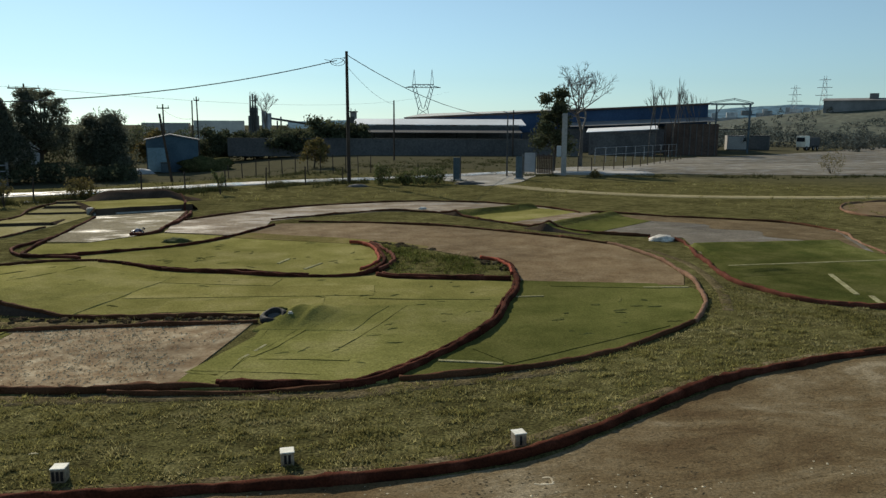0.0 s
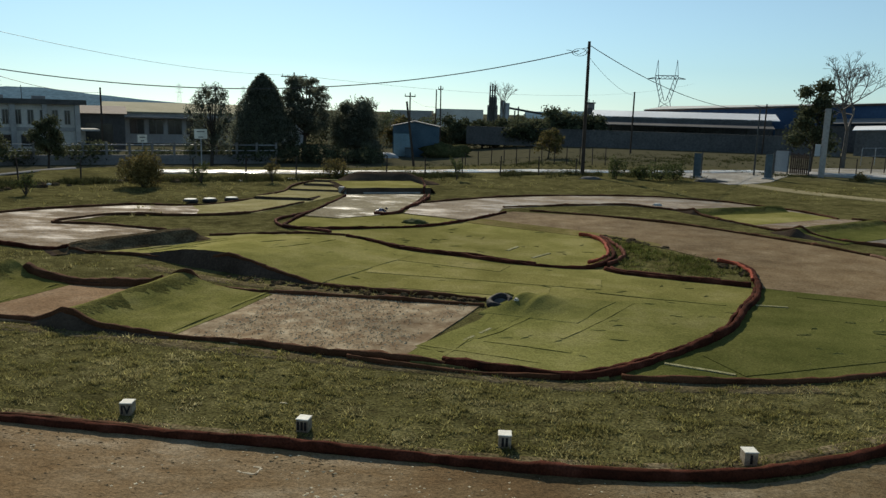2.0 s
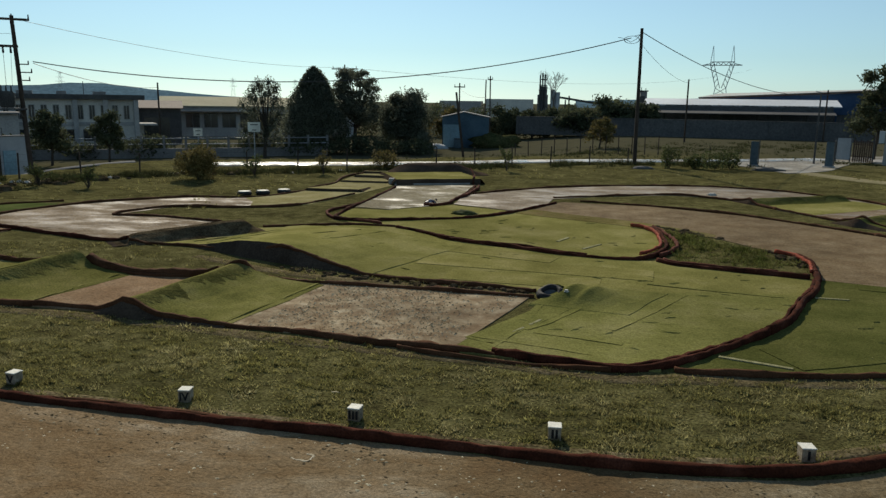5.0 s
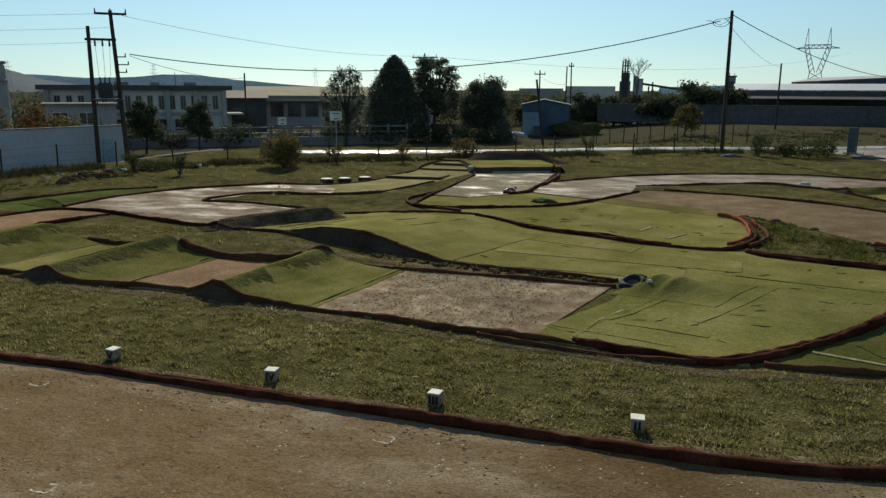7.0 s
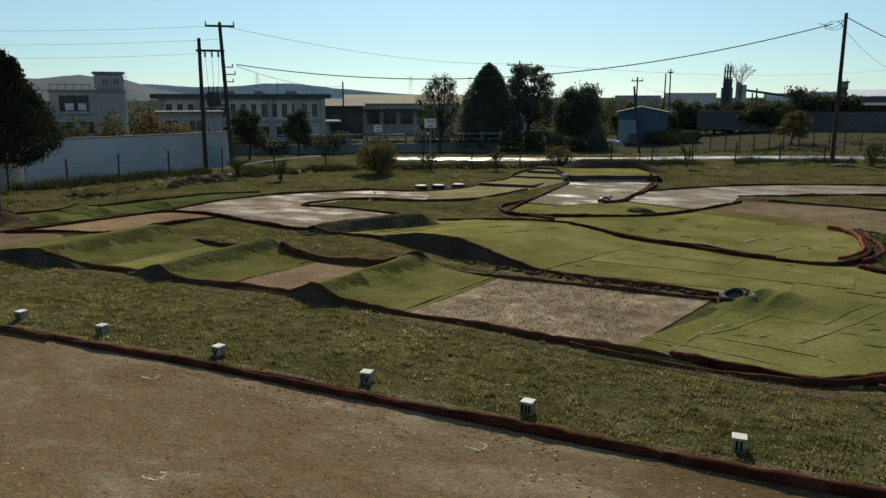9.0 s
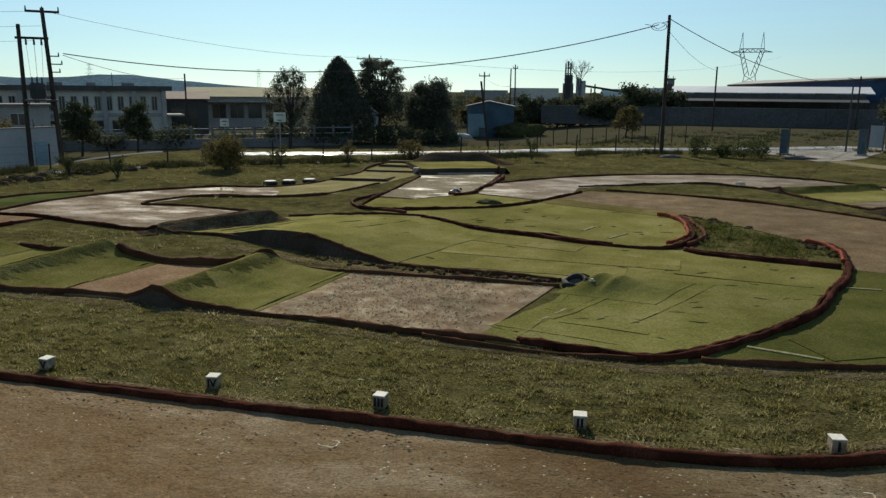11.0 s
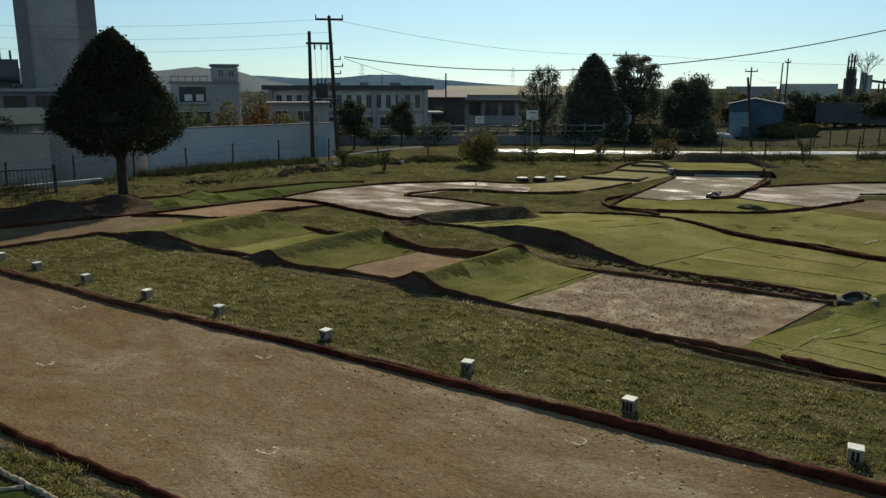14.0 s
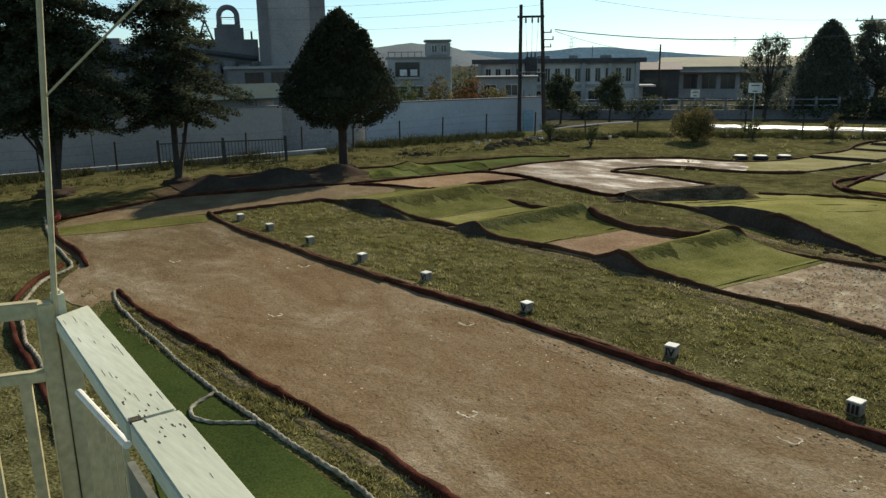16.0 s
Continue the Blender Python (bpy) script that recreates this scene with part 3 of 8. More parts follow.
def mound(name, cx, cy, ang, L, W, prof, material, label, fade=0.0, skirt=None, category="jump", ends=0.0, shear=0.0, rumple=0.3, worn=None):
    """A jump: a turf-covered ramp profile along u, with dark sheeted sides."""
    skirt = skirt or SKIRT
    ca, sa = math.cos(radians(ang)), math.sin(radians(ang))
    MOUNDS.append((cx, cy, ca, sa, L, W, prof, fade, ends, shear))
    ob = thing(name, label, category, cx, cy, 0, ang, "track jumps")
    nu, nv = 76, 26
    us = np.linspace(0, 1, nu)
    kk = np.array([1, 2, 3, 2, 1]) / 9.0
    hs = np.interp(us, [q[0] for q in prof], [q[1] for q in prof])
    hs = np.convolve(np.pad(hs, 2, mode="edge"), kk, "valid")
    verts, faces = [], []
    for i, u in enumerate(us):
        for j in range(nv):
            v = j / (nv - 1)
            x, y = (u - 0.5) * L, (v - 0.5) * W
            h = hs[i] * (1 - fade * v) * (0.03 + 0.97 * smooth01((0.5 - abs(v - 0.5)) / ends) if ends else 1.0) * (1 + rumple * (0.14 * noise.noise((x * 0.9 + cx, y * 0.9 + cy, 1)) + 0.12 * noise.noise((x * 3.6 + cx, y * 1.7 + cy, 4)))) + 0.016 * (0.3 + rumple) * noise.noise((x * 4.5 + cx, y * 1.6 + cy, 8))
            verts.append((x + shear * y + 0.10 * noise.noise((y * 0.7 + cy, cx, u * 4)), y, max(0.03, h + 0.03)))
    for i in range(nu - 1):
        for j in range(nv - 1):
            faces.append((i * nv + j, (i + 1) * nv + j, (i + 1) * nv + j + 1, i * nv + j + 1))
    raw("turf_cover", verts, faces, material, ob, smooth=True)
    # Dark strip below the crest puts the slope's shade, with wear, into colour.
    if worn:
        rows, m = [], 8
        for j in range((nv - 1) * 4 + 1):
            v = j / 4
            a = int(min(v, nv - 2))
            reach = worn[0] + (worn[1] - worn[0]) * min(1.0, max(0.12, 0.55 + 0.55 * noise.noise((v * 0.33 + cx, cy, 3)) + 0.3 * noise.noise((v * 1.3 + cx, cy, 5)) + 0.12 * noise.noise((v * 4 + cx, cy, 9))))
            row = []
            for k in range(m):
                p = (worn[0] + (reach - worn[0]) * k / (m - 1)) * (nu - 1)
                b = int(min(p, nu - 2))
                q = [Vector(verts[(b + d) * nv + a + e]) for d in (0, 1) for e in (0, 1)]
                f, g = p - b, v - a
                row.append(tuple(((q[0] * (1 - g) + q[1] * g) * (1 - f) + (q[2] * (1 - g) + q[3] * g) * f) + Vector((0, 0, 0.005 if 0 < k < m - 1 else -0.004))))
            rows.append(row)
        wf = [(j * m + k, j * m + k + 1, (j + 1) * m + k + 1, (j + 1) * m + k) for j in range(len(rows) - 1) for k in range(m - 1)]
        tagged(raw("crest_shade", [p for r in rows for p in r], wf, TURF_WORN_SHADED, ob, smooth=True), "shade and wear coloured in below the crest")
    for j, s in ((0, -1), (nv - 1, 1)):
        vv, ff = [], []
        for i in range(nu):
            x, y, z = verts[i * nv + j]
            w = 0.05 * noise.noise((x * 3, cx, cy))
            vv += [(x, y, z), (x, y + s * (0.10 + 0.25 * z + w), z * 0.35), (x, y + s * (0.14 + 0.4 * z + w), -0.03)]
            if i:
                for q in (0, 1):
                    a, b = (i - 1) * 3 + q, i * 3 + q
                    ff.append((a, b, b + 1, a + 1) if s > 0 else (a, a + 1, b + 1, b))
        raw("side_skirt", vv, ff, skirt, ob, smooth=True)
    for i in (0, nu - 1):
        vv, ff = [], []
        for j in range(nv):
            x, y, z = verts[i * nv + j]
            s = -1 if i == 0 else 1
            vv += [(x, y, z), (x + s * 0.06, y, -0.03)]
            if j:
                a, b = (j - 1) * 2, j * 2
                ff.append((a, b, b + 1, a + 1) if s < 0 else (a, a + 1, b + 1, b))
        raw("end_skirt", vv, ff, skirt if max(v[2] for v in vv) > 0.085 else material, ob, smooth=True)
    return ob


def leaves(points, size, seed=0, tris=2, flat=0.0):
    """Verts and faces of small leaf sprays at the points."""
    rnd = np.random.RandomState(seed)
    pts = np.repeat(np.asarray(points, float), tris, axis=0)
    n = len(pts)
    a, b = rnd.randn(n, 3), rnd.randn(n, 3)
    a[:, 2] *= 1 - flat
    b[:, 2] *= 1 - flat
    a /= np.linalg.norm(a, axis=1)[:, None]
    b /= np.linalg.norm(b, axis=1)[:, None]
    s = size * (0.6 + 0.8 * rnd.rand(n, 1))
    pts = pts + rnd.randn(n, 3) * size * 0.5
    v = np.stack([pts - a * s * 0.5, pts + a * s * 0.5 + b * s * 0.25, pts + b * s * 0.9], 1).reshape(-1, 3)
    return v.tolist(), np.arange(3 * n).reshape(-1, 3).tolist()


def lump_core(bm, centre, radii, seed, rough=0.25, sub=3):
    r = bmesh.ops.create_icosphere(bm, subdivisions=sub, radius=1.0)
    for v in r["verts"]:
        d = v.co.normalized()
        k = 1 + rough * noise.noise(d * 2.2 + Vector((seed, 0, 0))) + rough * 0.5 * noise.noise(d * 6 + Vector((0, seed, 0)))
        v.co = Vector(centre) + Vector((d.x * radii[0], d.y * radii[1], d.z * radii[2])) * k


def core_and_leaves(name, cores, leaf_pts, size, material, parent, seed, label="", tris=2):
    bm = bmesh.new()
    for c, r, sd in cores:
        lump_core(bm, c, r, sd)
    me = bpy.data.meshes.new(name)
    bm.to_mesh(me)
    bm.free()
    v0 = [tuple(v.co) for v in me.vertices]
    f0 = [tuple(p.vertices) for p in me.polygons]
    v1, f1 = leaves(leaf_pts, size, seed, tris)
    k = len(v0)
    return tagged(raw(name, v0 + v1, f0 + [tuple(i + k for i in f) for f in f1], material, parent), label)


def tube(points, r, seg=5):
    """One continuous thin tube through the points."""
    bm = bmesh.new()
    prev = None
    for i, p in enumerate(points):
        p = Vector(p)
        d = Vector(points[min(i + 1, len(points) - 1)]) - Vector(points[max(i - 1, 0)])
        q = d.to_track_quat("Z", "Y")
        ring = [bm.verts.new(p + q @ Vector((r * math.cos(2 * math.pi * k / seg), r * math.sin(2 * math.pi * k / seg), 0))) for k in range(seg)]
        if prev:
            for k in range(seg):
                bm.faces.new((prev[k], prev[(k + 1) % seg], ring[(k + 1) % seg], ring[k]))
        prev = ring
    return bm


# ---------------------------------------------------------------- ground
def build_ground():
    radii = [0, 4, 8, 12, 16, 20, 24, 28, 31, 33, 35, 37, 39, 41, 43, 45, 47, 49, 51, 53, 55, 58, 61, 65, 70, 78, 90, 110, 150, 220, 350, 600, 1100, 2000, 4000]
    seg = 120
    verts, faces = [(0, 0, 0)], []
    for r in radii[1:]:
        for s in range(seg):
            a = 2 * math.pi * s / seg
            x, y = r * math.cos(a), r * math.sin(a)
            verts.append((x, y, ground_z(x, y) - (0.0 if r < 300 else 2.0)))
    for s in range(seg):
        faces.append((0, 1 + s, 1 + (s + 1) % seg))
    for k in range(len(radii) - 2):
        for s in range(seg):
            t = (s + 1) % seg
            a, b = 1 + k * seg, 1 + (k + 1) * seg
            faces.append((a + s, b + s, b + t, a + t))
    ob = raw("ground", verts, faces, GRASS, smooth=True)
    return tagged(ob, "short rough winter grass over uneven ground", "ground", kind="structure")


build_ground()


def ribbon(name, pts, width, material, z, label, category="road"):
    """A strip of road that follows the lie of the land."""
    c = spline(pts, 1.5)
    d = np.gradient(c, axis=0)
    d /= np.linalg.norm(d, axis=1)[:, None]
    verts, faces = [], []
    for i in range(len(c)):
        w = width * (0.5 + 0.06 * noise.noise((c[i][0] * 0.3, c[i][1] * 0.3, 0)))
        n = np.array([-d[i][1], d[i][0]])
        for k, o in enumerate((-w - 0.1, -w, -w / 3, w / 3, w, w + 0.1)):
            x, y = c[i] + n * o
            verts.append((x, y, ground_z(x, y) + (z if 0 < k < 5 else -0.08)))
        if i:
            a, b = (i - 1) * 6, i * 6
            faces += [(a + k, b + k, b + k + 1, a + k + 1) for k in range(5)]
    return tagged(raw(name, verts, faces, material, smooth=True), label, category, kind="structure")


ribbon("road", [(-24.6, 44.4), (-22.3, 45.6), (-15, 48.6), (-10, 51.2), (-5, 54.8), (1, 57.8), (8, 60.6), (13, 63), (18, 66)], 2.6, GRAVEL, 0.04, "pale wet gravel lane behind the fence")
ribbon("street", [(-40.5, -10), (-39.5, 9), (-37.8, 24), (-34.5, 36), (-33, 46)], 4.5, CONCRETE_DK, 0.06, "grey street along the white wall")
ribbon("path", [(11.5, 57), (12.5, 53), (15.5, 47.3), (20.5, 43), (27, 41), (36, 40.5), (60, 42)], 1.6, PATH, 0.02, "sandy footpath worn through the grass", "path")
patch("lot", [(17, 63), (24, 64), (40, 60), (60, 58), (110, 60), (190, 110), (150, 170), (121, 146), (90, 120), (65, 102), (48, 93), (33, 76), (20, 70)], LOT, 0.03, "dusty bare lorry lot beyond the grass", "lot", step=3)


patch("gate_apron", [(9.7, 56.3), (10.6, 62.0), (13.0, 65.0), (18.5, 67.0), (19.2, 63.5), (17.0, 58.5), (14.8, 54.0), (11.7, 51.2), (10.9, 54.0)], APRON, 0.034, "pale stony apron inside the gate", "apron", step=1.0)
patch("gate_pad", [(22.3, 64.3), (24.3, 72.5), (28.5, 74.0), (33.0, 74.0), (29.5, 66.5), (25.5, 63.6)], APRON, 0.038, "pale wet stony pad behind the pillar", "apron", step=1.0)


# ---------------------------------------------------------------- track surfaces
patch("track_straight", [(-20.3, 8.5), (-13, 8.5), (-6, 8.5), (0, 8.4), (2.4, 8.6), (3.9, 9.3), (6.8, 11), (9.6, 11.9), (14, 12.4), (24, 12.6), (25, 7), (14, 4.6), (6, 4.3), (0, 4.3), (-8, 4.3), (-13.9, 4.25), (-13.9, 3.7), (-15.0, 3.5), (-16.2, 3.9), (-17.4, 4.6), (-20.6, 5.0)], STRAIGHT, 0.012, "packed brown dirt start straight with faint marks")
patch("track_start_strip", [(-19.5, 8.6), (-20.5, 9.0), (-21.6, 7.0), (-21.7, 5.2), (-20.6, 5.0), (-20.1, 6.3)], TURF_JUMP, 0.022, "narrow worn turf strip across the straight", closed_spline=False)
patch("track_lane_left", [(-21.7, 5.2), (-23.3, 7.4), (-24, 9.2), (-23, 12), (-22.2, 15), (-20.6, 15.7), (-19.6, 15.2), (-19.9, 13.3), (-20.2, 10.5), (-20.7, 8.8)], DIRT, 0.016, "brown dirt lane in tree shade")
patch("track_red_corner", [(-21.9, 15.2), (-20.4, 15.9), (-18.9, 16.4), (-18.5, 18.5), (-18.1, 20.2), (-19.5, 20.5), (-20.8, 20), (-21.5, 17)], DIRT_RED, 0.020, "reddish dirt corner patch")
patch("track_outer_turf", [(-25.5, 10), (-25.8, 14.5), (-24.5, 18), (-23.4, 22), (-22.4, 25.3), (-20.3, 25.4), (-20.9, 21), (-22.1, 16.5), (-23.2, 12.6), (-24.1, 9.5)], TURF_BRIGHT, 0.012, "bright green turf outer lane")
# Dark patch puts the tree shadow on the outer lane into colour.
patch("track_outer_shade", [(-25.9, 9.6), (-26.3, 12.0), (-26.2, 15.0), (-25.2, 17.2), (-23.9, 17.0), (-22.6, 16.6), (-22.3, 15.6), (-23.0, 13.4), (-23.6, 11.6), (-24.1, 9.6)], EARTH_AND_SHADE, 0.02, "outer lane painted dark for the tree shade")
patch("track_jump_lane", [(-19.9, 13.2), (-15.8, 12.9), (-9.5, 12.8), (-6.7, 12.7), (-6.1, 15.9), (-8, 16.1), (-10.2, 15.8), (-12.5, 16.6), (-14.2, 16.4), (-18.5, 16.2)], TURF, 0.014, "olive turf of the jump lane", closed_spline=False)
patch("track_small_dirt", [(-11.3, 12.75), (-11.0, 15.6), (-9.3, 15.85), (-9.1, 12.7)], DIRT_RED, 0.026, "bare reddish dirt between two jumps", closed_spline=False)
patch("track_plaza", [(-6.75, 12.5), (-6.1, 16.1), (-1.3, 16.05), (-1.5, 15.2), (-2.3, 12.15)], STONY, 0.022, "stony pale brown dirt landing", closed_spline=False)
patch("track_main_turf", [(-2.5, 12.12), (0.5, 11.9), (1.3, 12.2), (2, 12.9), (2.8, 13.8), (3.7, 15.1), (4.4, 16.6), (5, 18.1), (5.3, 19.5), (3.6, 19.9), (1.7, 20.8), (0.8, 20.7), (-2.4, 21.5), (-4.4, 22.4), (-6.5, 24.2), (-8, 24.2), (-9.5, 23.5), (-10.9, 22.8), (-11.4, 21.6), (-12.6, 19.3), (-11.3, 19.4), (-6, 17.6), (-3.2, 16.9), (-1, 16.7), (-0.9, 15.5)], TURF, 0.016, "olive artificial turf of the infield bend", closed_spline=False)
patch("track_near_turf", [(-2.45, 12.14), (0.5, 11.92), (1.28, 12.22), (1.97, 12.92), (2.77, 13.82), (3.67, 15.12), (4.37, 16.6), (4.85, 17.75), (2.6, 17.55), (1.2, 17.0), (-0.2, 16.75), (-0.85, 16.4), (-0.9, 15.5)], TURF_NEAR, 0.0205, "trodden greener turf of the infield bend", closed_spline=False)
patch("track_upper_turf", [(-9.2, 25.4), (-7.9, 24.4), (-6.5, 24.3), (-4.2, 22.5), (-2.4, 21.6), (0.8, 20.8), (1.5, 21.4), (1.9, 22.2), (2.2, 23.6), (2, 25.5), (1.2, 26.9), (-1, 28), (-3, 29), (-5.8, 30.2), (-8, 28), (-9.4, 28)], TURF, 0.014, "olive turf between pipe borders", closed_spline=False)
patch("track_brown_bend", [(-1.4, 32.5), (2.2, 32.2), (5.6, 30.5), (7.6, 28.6), (9.3, 26.8), (10.5, 25), (10.7, 21.7), (10.3, 19.5), (9.7, 18.3), (5.4, 19.6), (5.8, 21.4), (5.7, 22.5), (4.7, 23.7), (3.6, 25.4), (2.2, 26.3), (1, 27), (-1, 28), (-2.9, 29), (-1.9, 31.8)], DIRT, 0.018, "brown dirt sweeping bend", closed_spline=False)
patch("track_bend_fringe", [(1.9, 26.3), (0.9, 26.75), (-1.1, 27.7), (-3.0, 28.6), (-3.1, 29.0), (-2.6, 29.8), (-0.8, 28.9), (1.0, 28.0), (2.6, 26.9), (3.9, 25.6), (3.4, 25.2)], TURF_DUSTY, 0.024, "worn turf trodden into the dirt")
patch("track_right_turf", [(5.4, 19.6), (9.7, 18.4), (9.8, 17.7), (9, 15.9), (8.1, 14.7), (6.6, 13.6), (4.5, 12.5), (2.8, 12.1), (1.3, 12), (2, 12.9), (2.8, 13.8), (3.7, 15.1), (4.4, 16.6), (5, 18.1)], TURF_DARK, 0.014, "darker green turf of the near bend", closed_spline=False)
patch("track_far_lane", [(-5.6, 34), (-2.9, 37.3), (1.3, 40.2), (5.9, 41.1), (9.2, 39.8), (11.6, 37.3), (12.7, 34.6), (9, 29.8), (7.3, 32.7), (6.4, 34.9), (5, 36.3), (3.3, 36.6), (0.1, 35.1), (-1.9, 33.4), (-2.0, 31.9), (-3.0, 29.2), (-5.8, 30.5), (-5.9, 33)], DIRT_GREY, 0.020, "pale damp dirt far lane", closed_spline=False)
patch("track_far_turf", [(6.9, 34.2), (11.4, 36.9), (12.65, 35.0), (8.1, 31.35)], TURF, 0.026, "olive turf on the far bend", closed_spline=False)
patch("track_far_dirt", [(8.12, 31.3), (12.68, 34.95), (13.6, 34.6), (8.95, 29.95)], DIRT_TAN, 0.028, "bare dirt strip between two turf jumps", closed_spline=False)
patch("track_pad", [(-9.9, 36.9), (-6.2, 38.4), (-6, 33.2), (-6.3, 30), (-7.9, 28.2), (-9.5, 28.5), (-9.6, 31.6)], PAD, 0.022, "pale wet dirt run-up pad", closed_spline=False)
patch("track_bright_lane", [(-20.7, 20.9), (-20.8, 23.7), (-19.8, 26.4), (-17.2, 29.0), (-14.8, 29.8), (-13.9, 28.6), (-13.3, 27.1), (-16.2, 26.4), (-17.0, 23.9), (-15.2, 24), (-13, 23.6), (-11.5, 23), (-13.4, 19.6), (-15.5, 19.8), (-18.3, 20.5)], DIRT_TAN, 0.018, "pale damp dirt hairpin", closed_spline=False)
patch("track_north_turf", [(-14.8, 29.8), (-13.5, 32.1), (-13.1, 36.3), (-13.5, 40.5), (-11, 42), (-10, 37), (-10.6, 33), (-11.4, 28.7), (-13.3, 27.1)], TURF_PALE, 0.016, "pale worn turf lane to the large jump", closed_spline=False)
patch("track_grey_lane", [(9.2, 29.7), (12.8, 34.2), (15.2, 33.4), (18.7, 31.2), (20.5, 29.6), (20.9, 27.2), (20, 25), (18.5, 22), (18.2, 18), (18, 15), (13.2, 15.3), (11.5, 17.2), (11.3, 18.5), (12, 20.5), (12.8, 23.3), (13.8, 26.4), (11.7, 27.4)], GREY, 0.016, "grey compacted dirt of the outer lane", closed_spline=False)
patch("track_outer_bend_turf", [(11.3, 18.5), (11.95, 20.6), (12.75, 23.1), (13.5, 22.9), (13.4, 20.9), (19.3, 20.9), (24, 19), (24, 14.6), (18.2, 14.6), (13.2, 15.25), (11.6, 17)], TURF_GREEN, 0.024, "green turf of the outer bend", closed_spline=False)
patch("track_outer_dirt", [(14.0, 33.6), (15.2, 33.3), (18.7, 31.1), (20.4, 29.5), (20.75, 27.2), (19.8, 25.1), (18.45, 22.4), (17.9, 22.5), (17.5, 23.7), (18.1, 25.0), (17.1, 26.2), (17.7, 27.6), (16.2, 28.6), (16.6, 29.9), (14.6, 31.4), (13.2, 32.4)], DIRT_DAMP, 0.0185, "brown dirt at the outside of the grey lane")
patch("track_side_loop", [(26.0, 32.5), (26.8, 34.6), (28.8, 36.7), (32, 37.8), (38, 37), (40, 33), (34, 30.5), (27, 31.2)], DIRT, 0.014, "brown dirt loop at the side")
patch("stand_turf", [(-13.8, 4.0), (-11.9, 3.8), (-8.8, 3.62), (-5, 3.55), (2, 3.5), (8, 3.4), (8, 1.2), (-6, 1.9), (-8.7, 2.6), (-10.4, 2.85), (-12.6, 3.25)], TURF_NEW, 0.014, "fresh green turf in front of the stand", closed_spline=False)


# turf sheets and painted lines lying on the surfaces
def sheet(name, a, b, width, material, z, label, category="turf sheet"):
    a, b = Vector((*a, 0)), Vector((*b, 0))
    ang = math.degrees(math.atan2(b.y - a.y, b.x - a.x))
    L = (b - a).length
    bm = bmesh.new()
    n = max(3, int(L / 0.25))
    rows = []
    for i in range(n + 1):
        x = L * i / n
        e = 0.02 * noise.noise((x * 2 + a.x, a.y, 0))
        rows.append([bm.verts.new((x, -width / 2 + e, -0.01)), bm.verts.new((x, -width / 2 + e, z)), bm.verts.new((x, width / 2 + e, z)), bm.verts.new((x, width / 2 + e, -0.01))])
    for i in range(n):
        for k in range(3):
            bm.faces.new((rows[i][k], rows[i + 1][k], rows[i + 1][k + 1], rows[i][k + 1]))
    bm.faces.new(rows[0][::-1])
    bm.faces.new(rows[-1])
    bmesh.ops.recalc_face_normals(bm, faces=bm.faces)
    ob = link(name, bm, material)
    ob.matrix_world = pose(a.x, a.y, 0, 0, 0, ang)
    return tagged(ob, label, category, "markings" if material is LINE else "turf sheets")


for a, b, w, m in [((-1.9, 12.75), (-0.6, 15.5), 0.6, TURF_NEAR), ((-2.1, 12.35), (1.2, 12.25), 0.7, TURF_NEAR),
                   ((-3.5, 17.8), (0.2, 17.6), 1.1, TURF_SEAM), ((-11.3, 20.3), (-8.3, 23.7), 0.9, TURF_PALE),
                   ((-4.5, 19.4), (1.5, 18.9), 1.2, TURF_SEAM), ((6.2, 19.0), (9.0, 18.3), 0.6, TURF_DARK), ((3.2, 13.0), (7.2, 15.0), 1.1, TURF_DARK),
                   ((-15.4, 13.1), (-14.9, 16.3), 0.1, TURF_PALE), ((-6.0, 21.6), (-1.0, 20.2), 0.9, TURF_SEAM)]:
    sheet("turf_sheet", a, b, w, m, 0.026, "long strip of worn artificial turf", "turf sheet")
for a, b, w in [((-1.1, 23.0), (-0.8, 23.8), 0.1), ((-0.3, 22.0), (0.2, 22.9), 0.1), ((14.6, 19.1), (13.5, 16.6), 0.14), ((13.75, 16.4), (13.3, 15.4), 0.14),
                ((12.4, 20.75), (18.9, 20.95), 0.1), ((2.2, 12.9), (3.3, 12.55), 0.08), ((8.5, 18.2), (9.7, 18.05), 0.08), ((4.9, 17.62), (5.6, 17.6), 0.08), ((-1.35, 13.4), (-1.2, 13.75), 0.06), ((-1.1, 13.95), (-0.92, 14.35), 0.06)]:
    sheet("line_mark", a, b, w, LINE, 0.032, "faded white painted line on the turf", "line mark")


